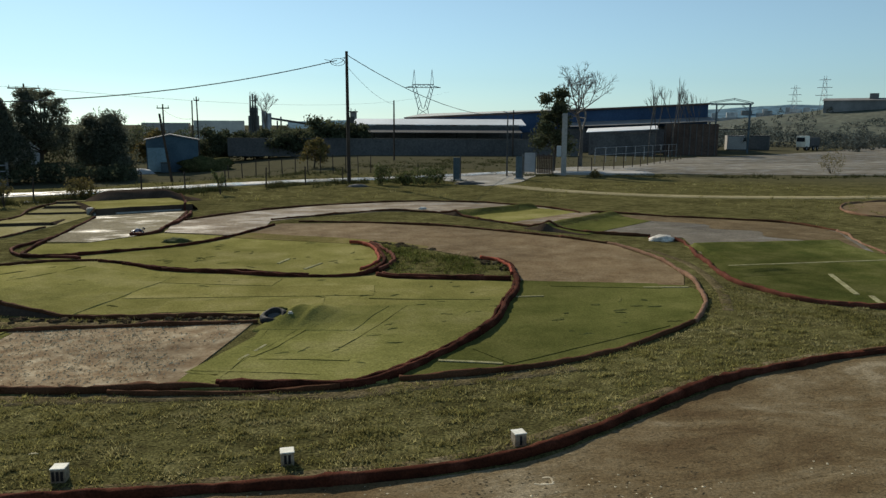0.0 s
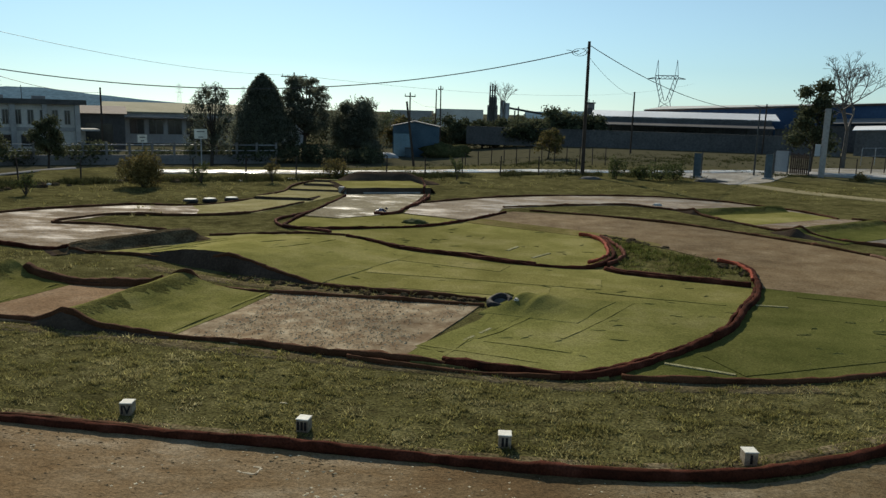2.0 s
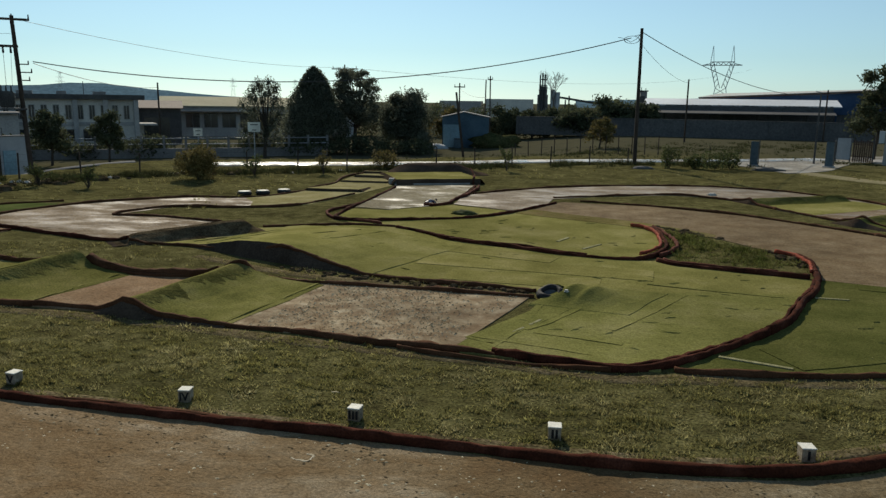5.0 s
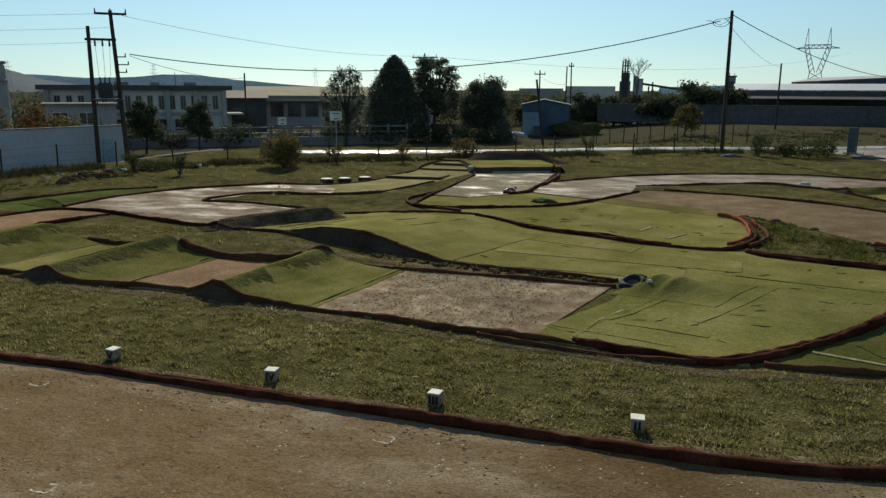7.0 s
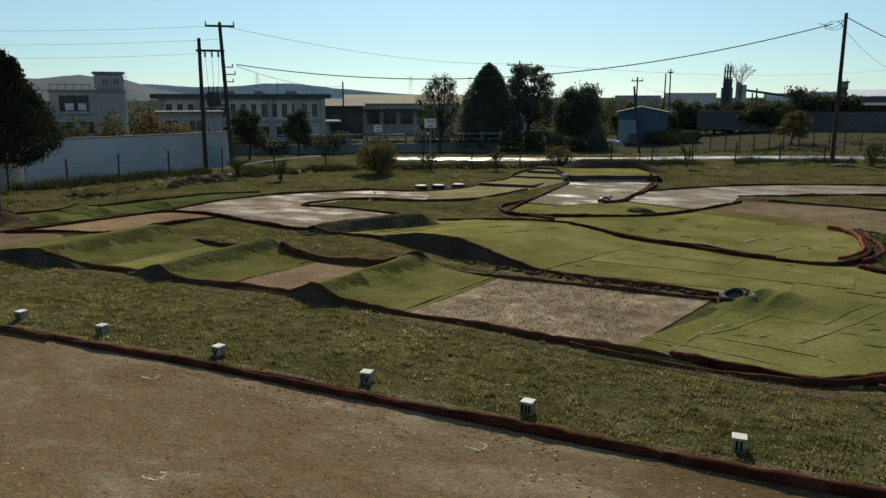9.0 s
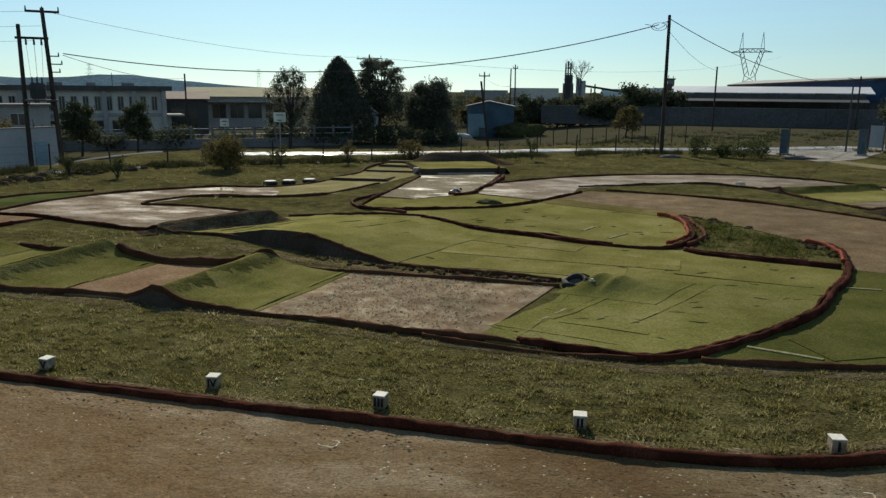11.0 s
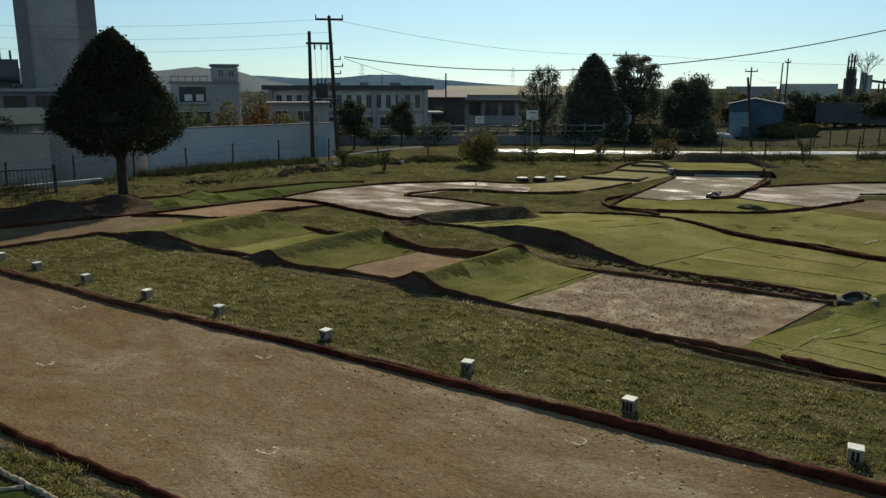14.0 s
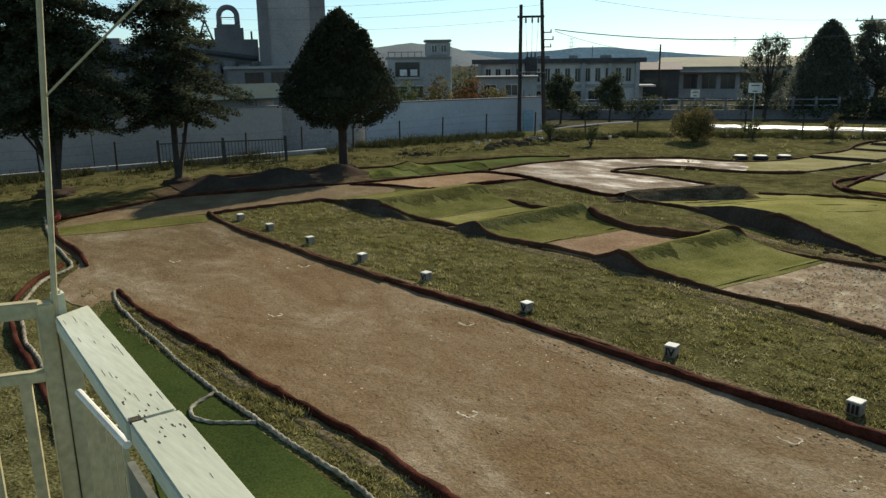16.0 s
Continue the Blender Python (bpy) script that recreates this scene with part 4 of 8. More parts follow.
def grid_mark(x, y, rz):
    """Corner-shaped start mark painted on the dirt."""
    bm = bmesh.new()
    for pts in ([(-0.2, 0.03), (-0.14, 0.0), (-0.07, 0.008), (0.0, 0.0), (0.03, 0.03)], [(0.035, 0.04), (0.03, 0.1), (0.04, 0.15)], [(0.03, 0.165), (-0.02, 0.172), (-0.07, 0.165)]):
        c = spline(pts, 0.02)
        d = np.gradient(c, axis=0)
        rows = []
        for k, (px, py) in enumerate(c):
            w = 0.018 * (0.7 + 0.9 * noise.noise((px * 16 + x, py * 16 + y, 2)))
            nx, ny = -d[k][1], d[k][0]
            q = max(1e-6, math.hypot(nx, ny))
            rows.append([bm.verts.new((px + s * w * nx / q, py + s * w * ny / q, z)) for s, z in ((-1.3, 0.01), (-1, 0.0155), (1, 0.0155), (1.3, 0.01))])
        for k in range(len(rows) - 1):
            for s in range(3):
                bm.faces.new((rows[k][s], rows[k + 1][s], rows[k + 1][s + 1], rows[k][s + 1]))
    bmesh.ops.recalc_face_normals(bm, faces=bm.faces)
    ob = link("start_mark", bm, CHALK)
    ob.matrix_world = pose(x, y, 0, 0, 0, rz)
    tagged(ob, "worn white corner mark painted on the dirt", "start mark", "start marks")


for x, y in [(-15.98, 6.1), (-11.17, 5.82), (-8.55, 7.85), (-6.18, 5.6), (-3.2, 7.77), (2.73, 8.05), (-13.6, 7.9), (-0.6, 5.6)]:
    grid_mark(x + 0.04, y, 4 if y < 7 else -4)

ribbon("fringe", [(-19.8, 8.95), (-15, 8.8), (-11.5, 8.77), (-8, 8.85), (-4.5, 8.79), (-1.5, 8.76), (0.5, 8.77), (2.0, 8.98), (3.7, 9.75), (5.3, 10.7), (6.7, 11.4), (8.2, 11.9), (10.5, 12.4), (16, 12.85)], 0.2, FRINGE, 0.008, "bare dry earth along the border", "bare earth")
ribbon("fringe_stand", [(-14.2, 4.22), (-12, 4.18), (-9.5, 4.14), (-7, 4.14), (-4, 4.05), (2, 4.0)], 0.2, FRINGE, 0.01, "bare dry earth between the border and the rope", "bare earth")
ribbon("fringe_inner", [(-19.2, 12.3), (-15.6, 12.5), (-12, 12.45), (-9.2, 12.4), (-5.6, 12.05), (-3.4, 11.85), (-1.5, 11.72), (0.5, 11.45), (1.6, 11.7), (2.8, 11.85), (4.5, 12.2)], 0.4, FRINGE, 0.008, "bare dry earth along the border", "bare earth")
ribbon("fringe_middle", [(-1.4, 16.35), (-4, 16.45), (-6.5, 16.7), (-8.5, 17.3), (-10.5, 18.2)], 0.4, FRINGE, 0.008, "bare dry earth between two borders", "bare earth")
ribbon("fringe_bend", [(9.4, 15.6), (10.2, 17.2), (10.9, 19.2), (11.4, 21.5), (11.3, 24)], 0.25, FRINGE, 0.008, "bare dry earth between two borders", "bare earth")

# ---------------------------------------------------------------- jumps
# The worn span sets the strip coloured for slope shade.
mound("turf_jump", -7.8, 14.32, -6, 3.0, 3.5, [(0, 0), (0.12, 0.12), (0.21, 0.25), (0.26, 0.28), (0.31, 0.265), (0.41, 0.15), (0.52, 0.08), (0.68, 0.035), (0.9, 0.008), (1, 0.0)], TURF_JUMP, "olive turf-covered jump with dark sheeted sides", -0.3, shear=0.09, worn=(0.24, 0.52))
mound("turf_jump", -12.45, 14.45, 0, 2.9, 3.4, [(0, 0), (0.1, 0.05), (0.24, 0.2), (0.32, 0.27), (0.37, 0.255), (0.46, 0.13), (0.56, 0.06), (0.75, 0.02), (1, 0.0)], TURF_JUMP, "olive turf-covered jump with dark sheeted sides", -0.55, shear=0.19, worn=(0.31, 0.6))
mound("turf_jump", -17.4, 14.52, -3, 4.4, 3.6, [(0, 0), (0.09, 0.03), (0.45, 0.3), (0.58, 0.355), (0.64, 0.345), (0.74, 0.2), (0.86, 0.09), (1, 0.0)], TURF_JUMP, "green turf-covered jump with dark sheeted sides", -0.25, shear=0.13, worn=(0.57, 0.86))
mound("turf_tabletop", -7.6, 20.4, -20.6, 6.5, 4.4, [(0, 0), (0.12, 0.12), (0.3, 0.34), (0.5, 0.44), (0.62, 0.36), (0.85, 0.1), (1, 0.0)], TURF, "long low turf ramp with a dark sheeted face", 0.55)
# Both berms are coloured dark for their shaded near faces.
mound("turf_berm", -12.2, 20.8, -41, 1.2, 4.5, [(0, 0), (0.3, 0.12), (0.5, 0.2), (0.65, 0.18), (1, 0.0)], EARTH_AND_SHADE, "earth berm with a dark shaded face beside the hairpin", -1.15, None, "berm", 0.14, rumple=0.6)
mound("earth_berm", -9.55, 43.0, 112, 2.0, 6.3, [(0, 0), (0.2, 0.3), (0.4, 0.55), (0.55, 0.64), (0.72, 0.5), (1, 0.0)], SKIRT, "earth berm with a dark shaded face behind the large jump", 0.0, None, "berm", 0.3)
mound("large_jump", -9.1, 40.1, 114, 5.6, 4.4, [(0, 0.27), (0.02, 0.29), (0.45, 0.24), (0.8, 0.2), (1, 0.1)], TURF_SEAM, "large turf take-off jump with a dark front")
mound("turf_jump", 11.64, 30.55, -49.9, 2.9, 5.7, [(0, 0), (0.2, 0.13), (0.32, 0.27), (0.38, 0.265), (0.47, 0.14), (0.6, 0.07), (0.8, 0.02), (1, 0.0)], TURF_DARK, "low green turf jump on the outer lane", -0.1, worn=(0.34, 0.6))
mound("turf_jump", 15.7, 22.7, 90, 3.6, 5.4, [(0, 0), (0.55, 0.07), (0.72, 0.13), (0.82, 0.19), (0.87, 0.18), (0.95, 0.02), (1, 0.0)], TURF_GREEN, "low green turf ramp with a sharp crest", 0.0, TURF_GREEN)
mound("turf_roller", 12.9, 19.75, 96, 1.1, 2.4, [(0, 0), (0.25, 0.03), (0.5, 0.1), (0.75, 0.07), (1, 0.0)], TURF_GREEN, "low rumpled fold in the green turf", 0.0, TURF_GREEN, "jump", 0.35)
mound("turf_bump", 0.25, 16.3, -10, 2.0, 2.1, [(0, 0.03), (0.08, 0.15), (0.17, 0.26), (0.25, 0.21), (0.32, 0.19), (0.4, 0.25), (0.48, 0.17), (0.62, 0.08), (0.8, 0.03), (1, 0.0)], TURF_NEAR, "rumpled turf hump beside a half-buried tyre", 0.0, TURF_NEAR, "jump", 0.48, shear=0.25, rumple=0.25)
mound("turf_jump", 8.54, 36.14, -58.9, 2.0, 5.1, [(0, 0), (0.45, 0.11), (0.66, 0.21), (0.73, 0.215), (0.86, 0.1), (0.95, 0.02), (1, 0.0)], TURF_DARK, "low olive turf jump on the far bend", -0.1, worn=(0.7, 0.98))
# Rollers are coloured dark for the tree shade that covers them.
mound("shaded_rollers", -25.2, 13.9, 82.5, 7.2, 2.6, [(0, 0.02), (0.08, 0.1), (0.18, 0.36), (0.23, 0.3), (0.31, 0.08), (0.4, 0.09), (0.52, 0.36), (0.57, 0.38), (0.63, 0.2), (0.71, 0.07), (0.79, 0.1), (0.9, 0.32), (0.95, 0.2), (1, 0.03)], SKIRT, "row of rollers coloured dark for the tree shade", 0.0, SKIRT, "jump", 0.4, rumple=0.7)
# Dark roller sides have their shade put into the skirt colour.
for x, y, a in [(-22.9, 17.5, 62), (-22.5, 19.4, 66), (-21.8, 21.5, 72), (-23.9, 19.6, 70)]:
    mound("turf_roller", x, y, a, 1.3, 1.7, [(0, 0), (0.3, 0.08), (0.48, 0.16), (0.56, 0.16), (0.75, 0.06), (1, 0.0)], TURF_GREEN, "small turf roller in the outer lane", 0.0, SKIRT, "jump", 0.3, rumple=0.6)
# The dark near edges are shade put into the skirt colour.
for x, y, w, h in ((-12.1, 34.1, 2.5, 0.1), (-11.9, 38.2, 2.4, 0.07), (-12.0, 40.8, 2.4, 0.1), (-12.2, 42.8, 2.2, 0.14)):
    mound("turf_step", x, y, 93, 1.9, w, [(0, h), (0.06, h + 0.015), (0.3, h * 0.75), (1, 0.02)], TURF_PALE, "low pale turf step with a dark near edge", 0.0, SKIRT)


def turf_edge(parent, pts, h=0.04, seed=0):
    """Curled, lifted edge of a strip of turf, with a dark gap below it."""
    p = spline(pts, 0.09)
    d = np.gradient(p, axis=0)
    d /= np.linalg.norm(d, axis=1)[:, None]
    V, F = [], []
    for i, (x, y) in enumerate(p):
        n = np.array((-d[i][1], d[i][0]))
        if n[1] < 0:
            n = -n
        e = max(0.0, h * (0.55 + 1.3 * noise.noise((x * 1.3, y * 1.3, seed)) + 0.4 * noise.noise((x * 6, y * 6, seed))))
        w = 0.02 * noise.noise((x * 3, y * 3, seed + 5))
        z = mound_z(x, y) + 0.023
        q0, q1, q2 = (x, y) + n * (0.16 + w), (x, y) + n * w, (x, y) + n * (w + 0.012)
        V += [(*q0, z), (*q1, z + e + 0.004), (*q2, z - 0.01)]
        if i:
            k = 3 * i
            F += [(k - 3, k - 2, k + 1, k), (k - 2, k - 1, k + 2, k + 1)]
    raw("turf_edge", V, F, TURF_NEAR, parent, smooth=False)


TURF_MAIN = bpy.data.objects["track_main_turf"]
for k, q in enumerate([[(-0.1, 15.45), (-0.45, 14.7), (-0.75, 14.1), (-1.1, 13.6)], [(2.15, 17.15), (1.3, 15.4), (0.5, 13.95)],
                       [(-2.1, 12.95), (-1.0, 12.7), (0.1, 12.42)], [(1.3, 17.95), (1.9, 17.8), (2.4, 17.7), (4.2, 17.4)],
                       [(-1.6, 12.3), (-1.25, 13.6), (-0.95, 15.4)], [(0.6, 13.1), (-0.2, 13.3), (-1.0, 13.45)]]):
    turf_edge(TURF_MAIN, q, 0.008, k)
for k, q in enumerate([[(-11.6, 20.0), (-10.7, 21.2), (-9.9, 22.4)], [(-10.9, 19.5), (-10.2, 20.8), (-9.6, 22.2)], [(-7.5, 19.7), (-6.8, 21.2), (-6.2, 22.7)], [(-8.5, 20.4), (-7.8, 21.2), (-7.1, 22.1)]]):
    turf_edge(TURF_MAIN, q, 0.02, 20 + k)

JUMP_LANE, PLAZA = bpy.data.objects["track_jump_lane"], bpy.data.objects["track_plaza"]
turf_edge(PLAZA, [(-6.74, 12.6), (-6.5, 13.8), (-6.3, 15.0), (-6.12, 16.0)], 0.035, 31)
turf_edge(JUMP_LANE, [(-11.32, 12.8), (-11.2, 13.8), (-11.1, 14.8), (-11.0, 15.6)], 0.035, 32)
turf_edge(JUMP_LANE, [(-9.3, 12.8), (-9.25, 14.0), (-9.3, 15.7)], 0.03, 33)
turf_edge(JUMP_LANE, [(-13.4, 13.1), (-13.1, 14.4), (-12.9, 15.6)], 0.03, 34)

# ---------------------------------------------------------------- pipe borders
RED, DULL = "weathered dark red drain pipe laid as track border", "dull brown drain pipe laid as track border"
NEAR = [(-20.5, 9.1), (-18, 8.68), (-15, 8.53), (-11.5, 8.5), (-8, 8.58), (-4.5, 8.52), (-1.5, 8.49), (0.5, 8.49), (2.0, 8.66), (2.9, 8.96), (3.85, 9.42), (5.4, 10.4), (6.75, 11.1), (8.2, 11.6), (10.5, 12.12), (16, 12.55), (24, 12.75)]
hose("pipe_border", NEAR[:4], 0.062, HOSE_DARK, DULL, 0.55, seed=3)
hose("pipe_border", NEAR[3:], 0.068, HOSE_RED, RED, 0.55, seed=2)
hose("pipe_border", [(x, y + 0.07) for x, y in NEAR[1:]], 0.05, HOSE_DARK, DULL, 0.6, 0.012, seed=4)
INNER = [(-20.5, 9.1), (-20.35, 10.2), (-20.1, 11.8), (-19.9, 12.6), (-19.0, 12.75), (-17.6, 12.62), (-15.6, 12.85), (-14.1, 12.9), (-12.6, 12.72), (-10.4, 12.85), (-9.2, 12.78), (-7.8, 12.55), (-5.6, 12.4), (-3.4, 12.2), (-1.5, 12.08), (-0.1, 11.9), (0.6, 11.82), (1.3, 12.2), (2.0, 12.9), (2.8, 13.8), (3.7, 15.1), (4.3, 16.5), (5.0, 18.1), (5.4, 19.3), (5.6, 20.4), (5.75, 21.4), (5.6, 22.4)]
hose("pipe_border", INNER[:16], 0.062, HOSE_DARK, DULL, 0.45, seed=5)
hose("pipe_border", INNER[14:], 0.078, HOSE_RED, RED, 0.55, seed=6)
hose("pipe_border", [(x - 0.07, y + 0.09) for x, y in INNER[14:24]], 0.06, HOSE_RED, RED, 0.5, seed=7)
hose("pipe_border", [(-3.2, 12.05), (-1.6, 11.75), (-0.3, 11.7), (0.4, 11.75)], 0.045, HOSE_DARK, DULL, 0.5, seed=8)
hose("pipe_border", [(5.3, 19.65), (4.4, 19.85), (3.6, 19.95), (2.2, 20.35), (1.75, 20.8)], 0.075, HOSE_RED, RED, 0.5, seed=9)
hose("pipe_border", [(1.4, 26.7), (1.9, 26.4), (2.1, 25.1), (2.2, 23.6), (2.0, 22.3), (1.5, 21.2), (0.8, 20.75), (-0.7, 20.95), (-2.2, 21.6), (-3.6, 22.05), (-4.6, 22.6), (-5.6, 23.6), (-6.5, 24.15)], 0.065, HOSE_RED, RED, 0.5, seed=10)
hose("pipe_border", [(1.2, 26.5), (1.6, 26.25), (1.95, 25.2), (2.05, 23.7), (1.75, 22.3), (1.3, 21.4)], 0.048, HOSE_ORANGE, "faded orange drain pipe laid as track border", 1.7, 0.045, seed=11)
hose("pipe_border", [(5.5, 20.2), (5.65, 21.4), (5.5, 22.4), (5.2, 22.9)], 0.048, HOSE_ORANGE, "faded orange drain pipe laid as track border", 1.9, 0.045, seed=12)
hose("pipe_border", [(-0.2, 21.05), (-1.8, 21.75), (-3.4, 22.25), (-4.8, 23.0), (-5.7, 23.55)], 0.05, HOSE_RED, RED, 0.7, seed=13)
hose("pipe_border", [(-1.2, 16.1), (-2.5, 16.05), (-4.0, 16.1), (-5.8, 16.1), (-7.2, 16.2), (-8.6, 16.05), (-10.2, 15.7), (-11.5, 15.9), (-12.4, 16.35), (-13.6, 16.75), (-14.6, 16.5), (-15.6, 16.5), (-17.0, 16.6)], 0.06, HOSE_DARK, DULL, 0.5, seed=14)
hose("pipe_border", [(-1.2, 16.62), (-2.6, 16.75), (-4.0, 16.85), (-5.4, 17.2), (-6.4, 17.6), (-8.6, 18.35), (-10.4, 19.0), (-11.5, 19.35), (-13.2, 19.2)], 0.055, HOSE_DARK, DULL, 0.5, seed=15)
hose("pipe_border", [(-13.3, 19.3), (-15.5, 19.72), (-18.2, 20.5), (-19.4, 20.6), (-20.75, 20.1), (-21.5, 17), (-22.0, 15.2), (-22.7, 13.3), (-23.4, 11.6), (-23.9, 9.4), (-23.3, 7.4), (-22.7, 5.6)], 0.065, HOSE_RED, RED, 0.5, seed=16)
hose("pipe_border", [(-21.9, 15.1), (-20.4, 15.95), (-18.95, 16.4), (-18.6, 18.2), (-18.1, 20.2)], 0.055, HOSE_RED, RED, 0.5, seed=17)
hose("pipe_border", [(-20.8, 21.0), (-20.8, 23.7), (-19.8, 26.4), (-17.2, 29.1), (-14.8, 29.9), (-13.6, 32.1), (-13.2, 36.3), (-13.7, 40.0), (-12.8, 43.4)], 0.06, HOSE_DARK, DULL, 0.5, seed=18)
hose("pipe_border", [(-27.0, 11.6), (-26.6, 15.0), (-25.0, 18.0), (-23.9, 21.0), (-22.9, 24.6), (-21.2, 26.6)], 0.055, HOSE_DARK, DULL, 0.5, seed=19)
hose("pipe_border", [(-12.6, 23.5), (-15.2, 24), (-17, 23.9), (-16.9, 25.2), (-16.1, 26.4), (-13.3, 27.1), (-11.6, 28.7), (-10.8, 32.5)], 0.055, HOSE_DARK, DULL, 0.5, seed=20)
hose("pipe_border", [(-10.8, 22.95), (-9.5, 23.6), (-7.8, 24.35), (-6.6, 24.3)], 0.05, HOSE_DARK, DULL, 0.5, seed=21)
hose("pipe_border", [(-1.7, 32.0), (-3.0, 29), (-4.4, 27.05), (-6.2, 26), (-7.9, 25.2), (-8.9, 25.2), (-9.3, 25.9), (-9.5, 28.6), (-9.55, 31.6), (-9.7, 34.6), (-9.75, 35.6)], 0.06, HOSE_RED, RED, 0.5, seed=22)
hose("pipe_border", [(-6.0, 37.0), (-5.9, 35.5), (-5.9, 33.2), (-6.2, 30.4), (-6.6, 29.6)], 0.065, HOSE_RED, RED, 0.5, seed=23)
hose("pipe_border", [(-5.6, 34.2), (-4.1, 36.2), (-1.6, 38.6), (1.3, 40.0), (5.8, 41.2), (9.2, 39.8), (11.6, 37.4), (12.7, 34.7)], 0.06, HOSE_DARK, DULL, 0.5, seed=24)
hose("pipe_border", [(-1.9, 33.8), (0.1, 35.1), (3.3, 36.7), (5, 36.2), (6.3, 34.9), (7.4, 32.6), (9.1, 29.8), (10.0, 28.7), (11.7, 27.35), (12.7, 26.9)], 0.06, HOSE_DARK, DULL, 0.5, seed=25)
MID = [(-0.7, 33.0), (2.2, 32.3), (5.6, 30.6), (7.6, 28.7), (9.3, 26.9), (10.4, 25.4), (10.75, 23.4), (10.75, 21.9), (10.4, 19.4), (9.85, 17.7), (9.0, 15.9), (8.1, 14.7), (6.6, 13.6), (4.5, 12.5), (2.8, 12.1), (1.4, 12.0)]
hose("pipe_border", MID[:6], 0.055, HOSE_DARK, DULL, 0.5, seed=26)
hose("pipe_border", MID[5:12], 0.06, HOSE_TAN, "faded tan drain pipe laid as track border", 0.5, seed=36)
hose("pipe_border", MID[11:], 0.055, HOSE_DARK, DULL, 0.5, seed=37)
hose("pipe_border", [(12.35, 26.3), (12.8, 26.2), (13.25, 25.6), (13.0, 24.6), (12.6, 23.3), (11.8, 20.4), (11.25, 18.5), (11.4, 17.3), (12.0, 16.0), (13.2, 15.25), (16, 14.7), (22, 14.4)], 0.068, HOSE_BRICK, "brick-red drain pipe laid as track border", 0.5, 0.045, seed=27)
hose("pipe_border", [(13.3, 34.9), (14.4, 34.3), (15.4, 33.4), (16.5, 32.5), (18.7, 31.3), (20.5, 29.6), (20.9, 27.2)], 0.06, HOSE_DARK, DULL, 0.5, 0.05, seed=28)
hose("pipe_border", [(20.9, 27.2), (20.7, 26.2), (20.0, 25.1), (18.9, 22.0)], 0.05, HOSE_TAN, "faded tan drain pipe laid as track border", 0.35, 0.05, seed=49)
hose("pipe_border", [(36, 37.4), (32.1, 38.0), (28.8, 36.9), (26.7, 34.6), (25.9, 32.5), (26.6, 31.2), (31, 30.3)], 0.06, HOSE_TAN, "faded tan drain pipe laid as track border", 0.5, seed=29)
hose("pipe_border", [(-14.5, 4.42), (-13.0, 4.3), (-11.5, 4.3), (-9.9, 4.3), (-8.5, 4.3), (-6.6, 4.32), (-5.1, 4.2), (-2, 4.25), (4, 4.2), (12, 4.4)], 0.055, HOSE_RED, RED, 0.55, seed=30)
hose("rope_border", [(-14.6, 4.35), (-13.5, 4.08), (-11.9, 3.9), (-10.2, 3.8), (-8.8, 3.7), (-7.5, 3.7), (-5.7, 3.68), (-3, 3.6), (3, 3.6)], 0.027, ROPE, "thick pale twisted rope lying beside the border", 0.9, 0.015, seed=31, category="rope")
hose("rope_loop", [(-8.9, 3.66), (-8.75, 3.3), (-8.5, 3.16), (-8.2, 3.24), (-7.98, 3.46), (-7.8, 3.66)], 0.025, ROPE, "loop of thick pale rope on the turf", 0.9, 0.01, seed=32, category="rope")
hose("rope_border", [(-23.4, 5.5), (-21.6, 5.1), (-20.0, 4.75), (-18.6, 4.6), (-17.4, 4.45), (-16.9, 4.2), (-16.3, 3.6), (-14.9, 2.85), (-13.0, 2.4), (-11.8, 2.3), (-9, 2.0)], 0.034, ROPE, "pale grey rope snaking through the grass", 0.9, 0.012, seed=33, category="rope")
hose("pipe_border", [(-23.6, 5.75), (-21.6, 5.25), (-20.0, 4.95), (-18.7, 4.9), (-17.6, 4.75), (-16.9, 4.6)], 0.055, HOSE_RED, RED, 0.5, 0.012, seed=34)
hose("pipe_border", [(-23.4, 5.9), (-22.8, 5.7), (-22.2, 5.5)], 0.07, HOSE_ORANGE, "short end of orange drain pipe in the grass", 2.2, 0.05, seed=38)
hose("pipe_border", [(-12.7, 16.38), (-11.6, 16.0), (-10.5, 15.8), (-9.5, 15.92), (-8.7, 16.02)], 0.1, HOSE_DARK, DULL, 0.8, seed=40)
hose("pipe_border", [(-15.5, 16.45), (-14.9, 16.35), (-14.3, 16.3), (-13.6, 16.75)], 0.07, HOSE_DARK, DULL, 0.8, seed=41)
hose("pipe_border", [(-17.5, 4.3), (-17.1, 4.05), (-16.5, 3.45), (-15.0, 2.72), (-13, 2.27), (-11.8, 2.17), (-9, 1.88)], 0.05, HOSE_RED, RED, 0.5, 0.012, seed=42)


hose("pipe_border", [(-5.8, 37.4), (-5.7, 35.4), (-5.8, 32.8), (-6.2, 30.2), (-6.9, 29.7)], 0.06, HOSE_BRICK, "brick-red drain pipe laid as track border", 1.0, 0.06, seed=43)
hose("pipe_border", [(-9.5, 29.0), (-9.95, 27.6), (-9.9, 26.4), (-9.2, 25.5), (-8.2, 24.95), (-7.2, 24.7)], 0.055, HOSE_BRICK, "brick-red drain pipe laid as track border", 0.9, 0.05, seed=44)
hose("pipe_border", [(-6.2, 37.9), (-6.5, 40.0), (-6.9, 42.4), (-7.4, 44.0)], 0.06, HOSE_RED, RED, 0.5, 0.03, seed=45)
hose("pipe_border", [(-12.6, 43.6), (-11.6, 45.0), (-9.6, 45.4), (-7.6, 44.6)], 0.055, HOSE_DARK, DULL, 0.5, 0.03, seed=46)
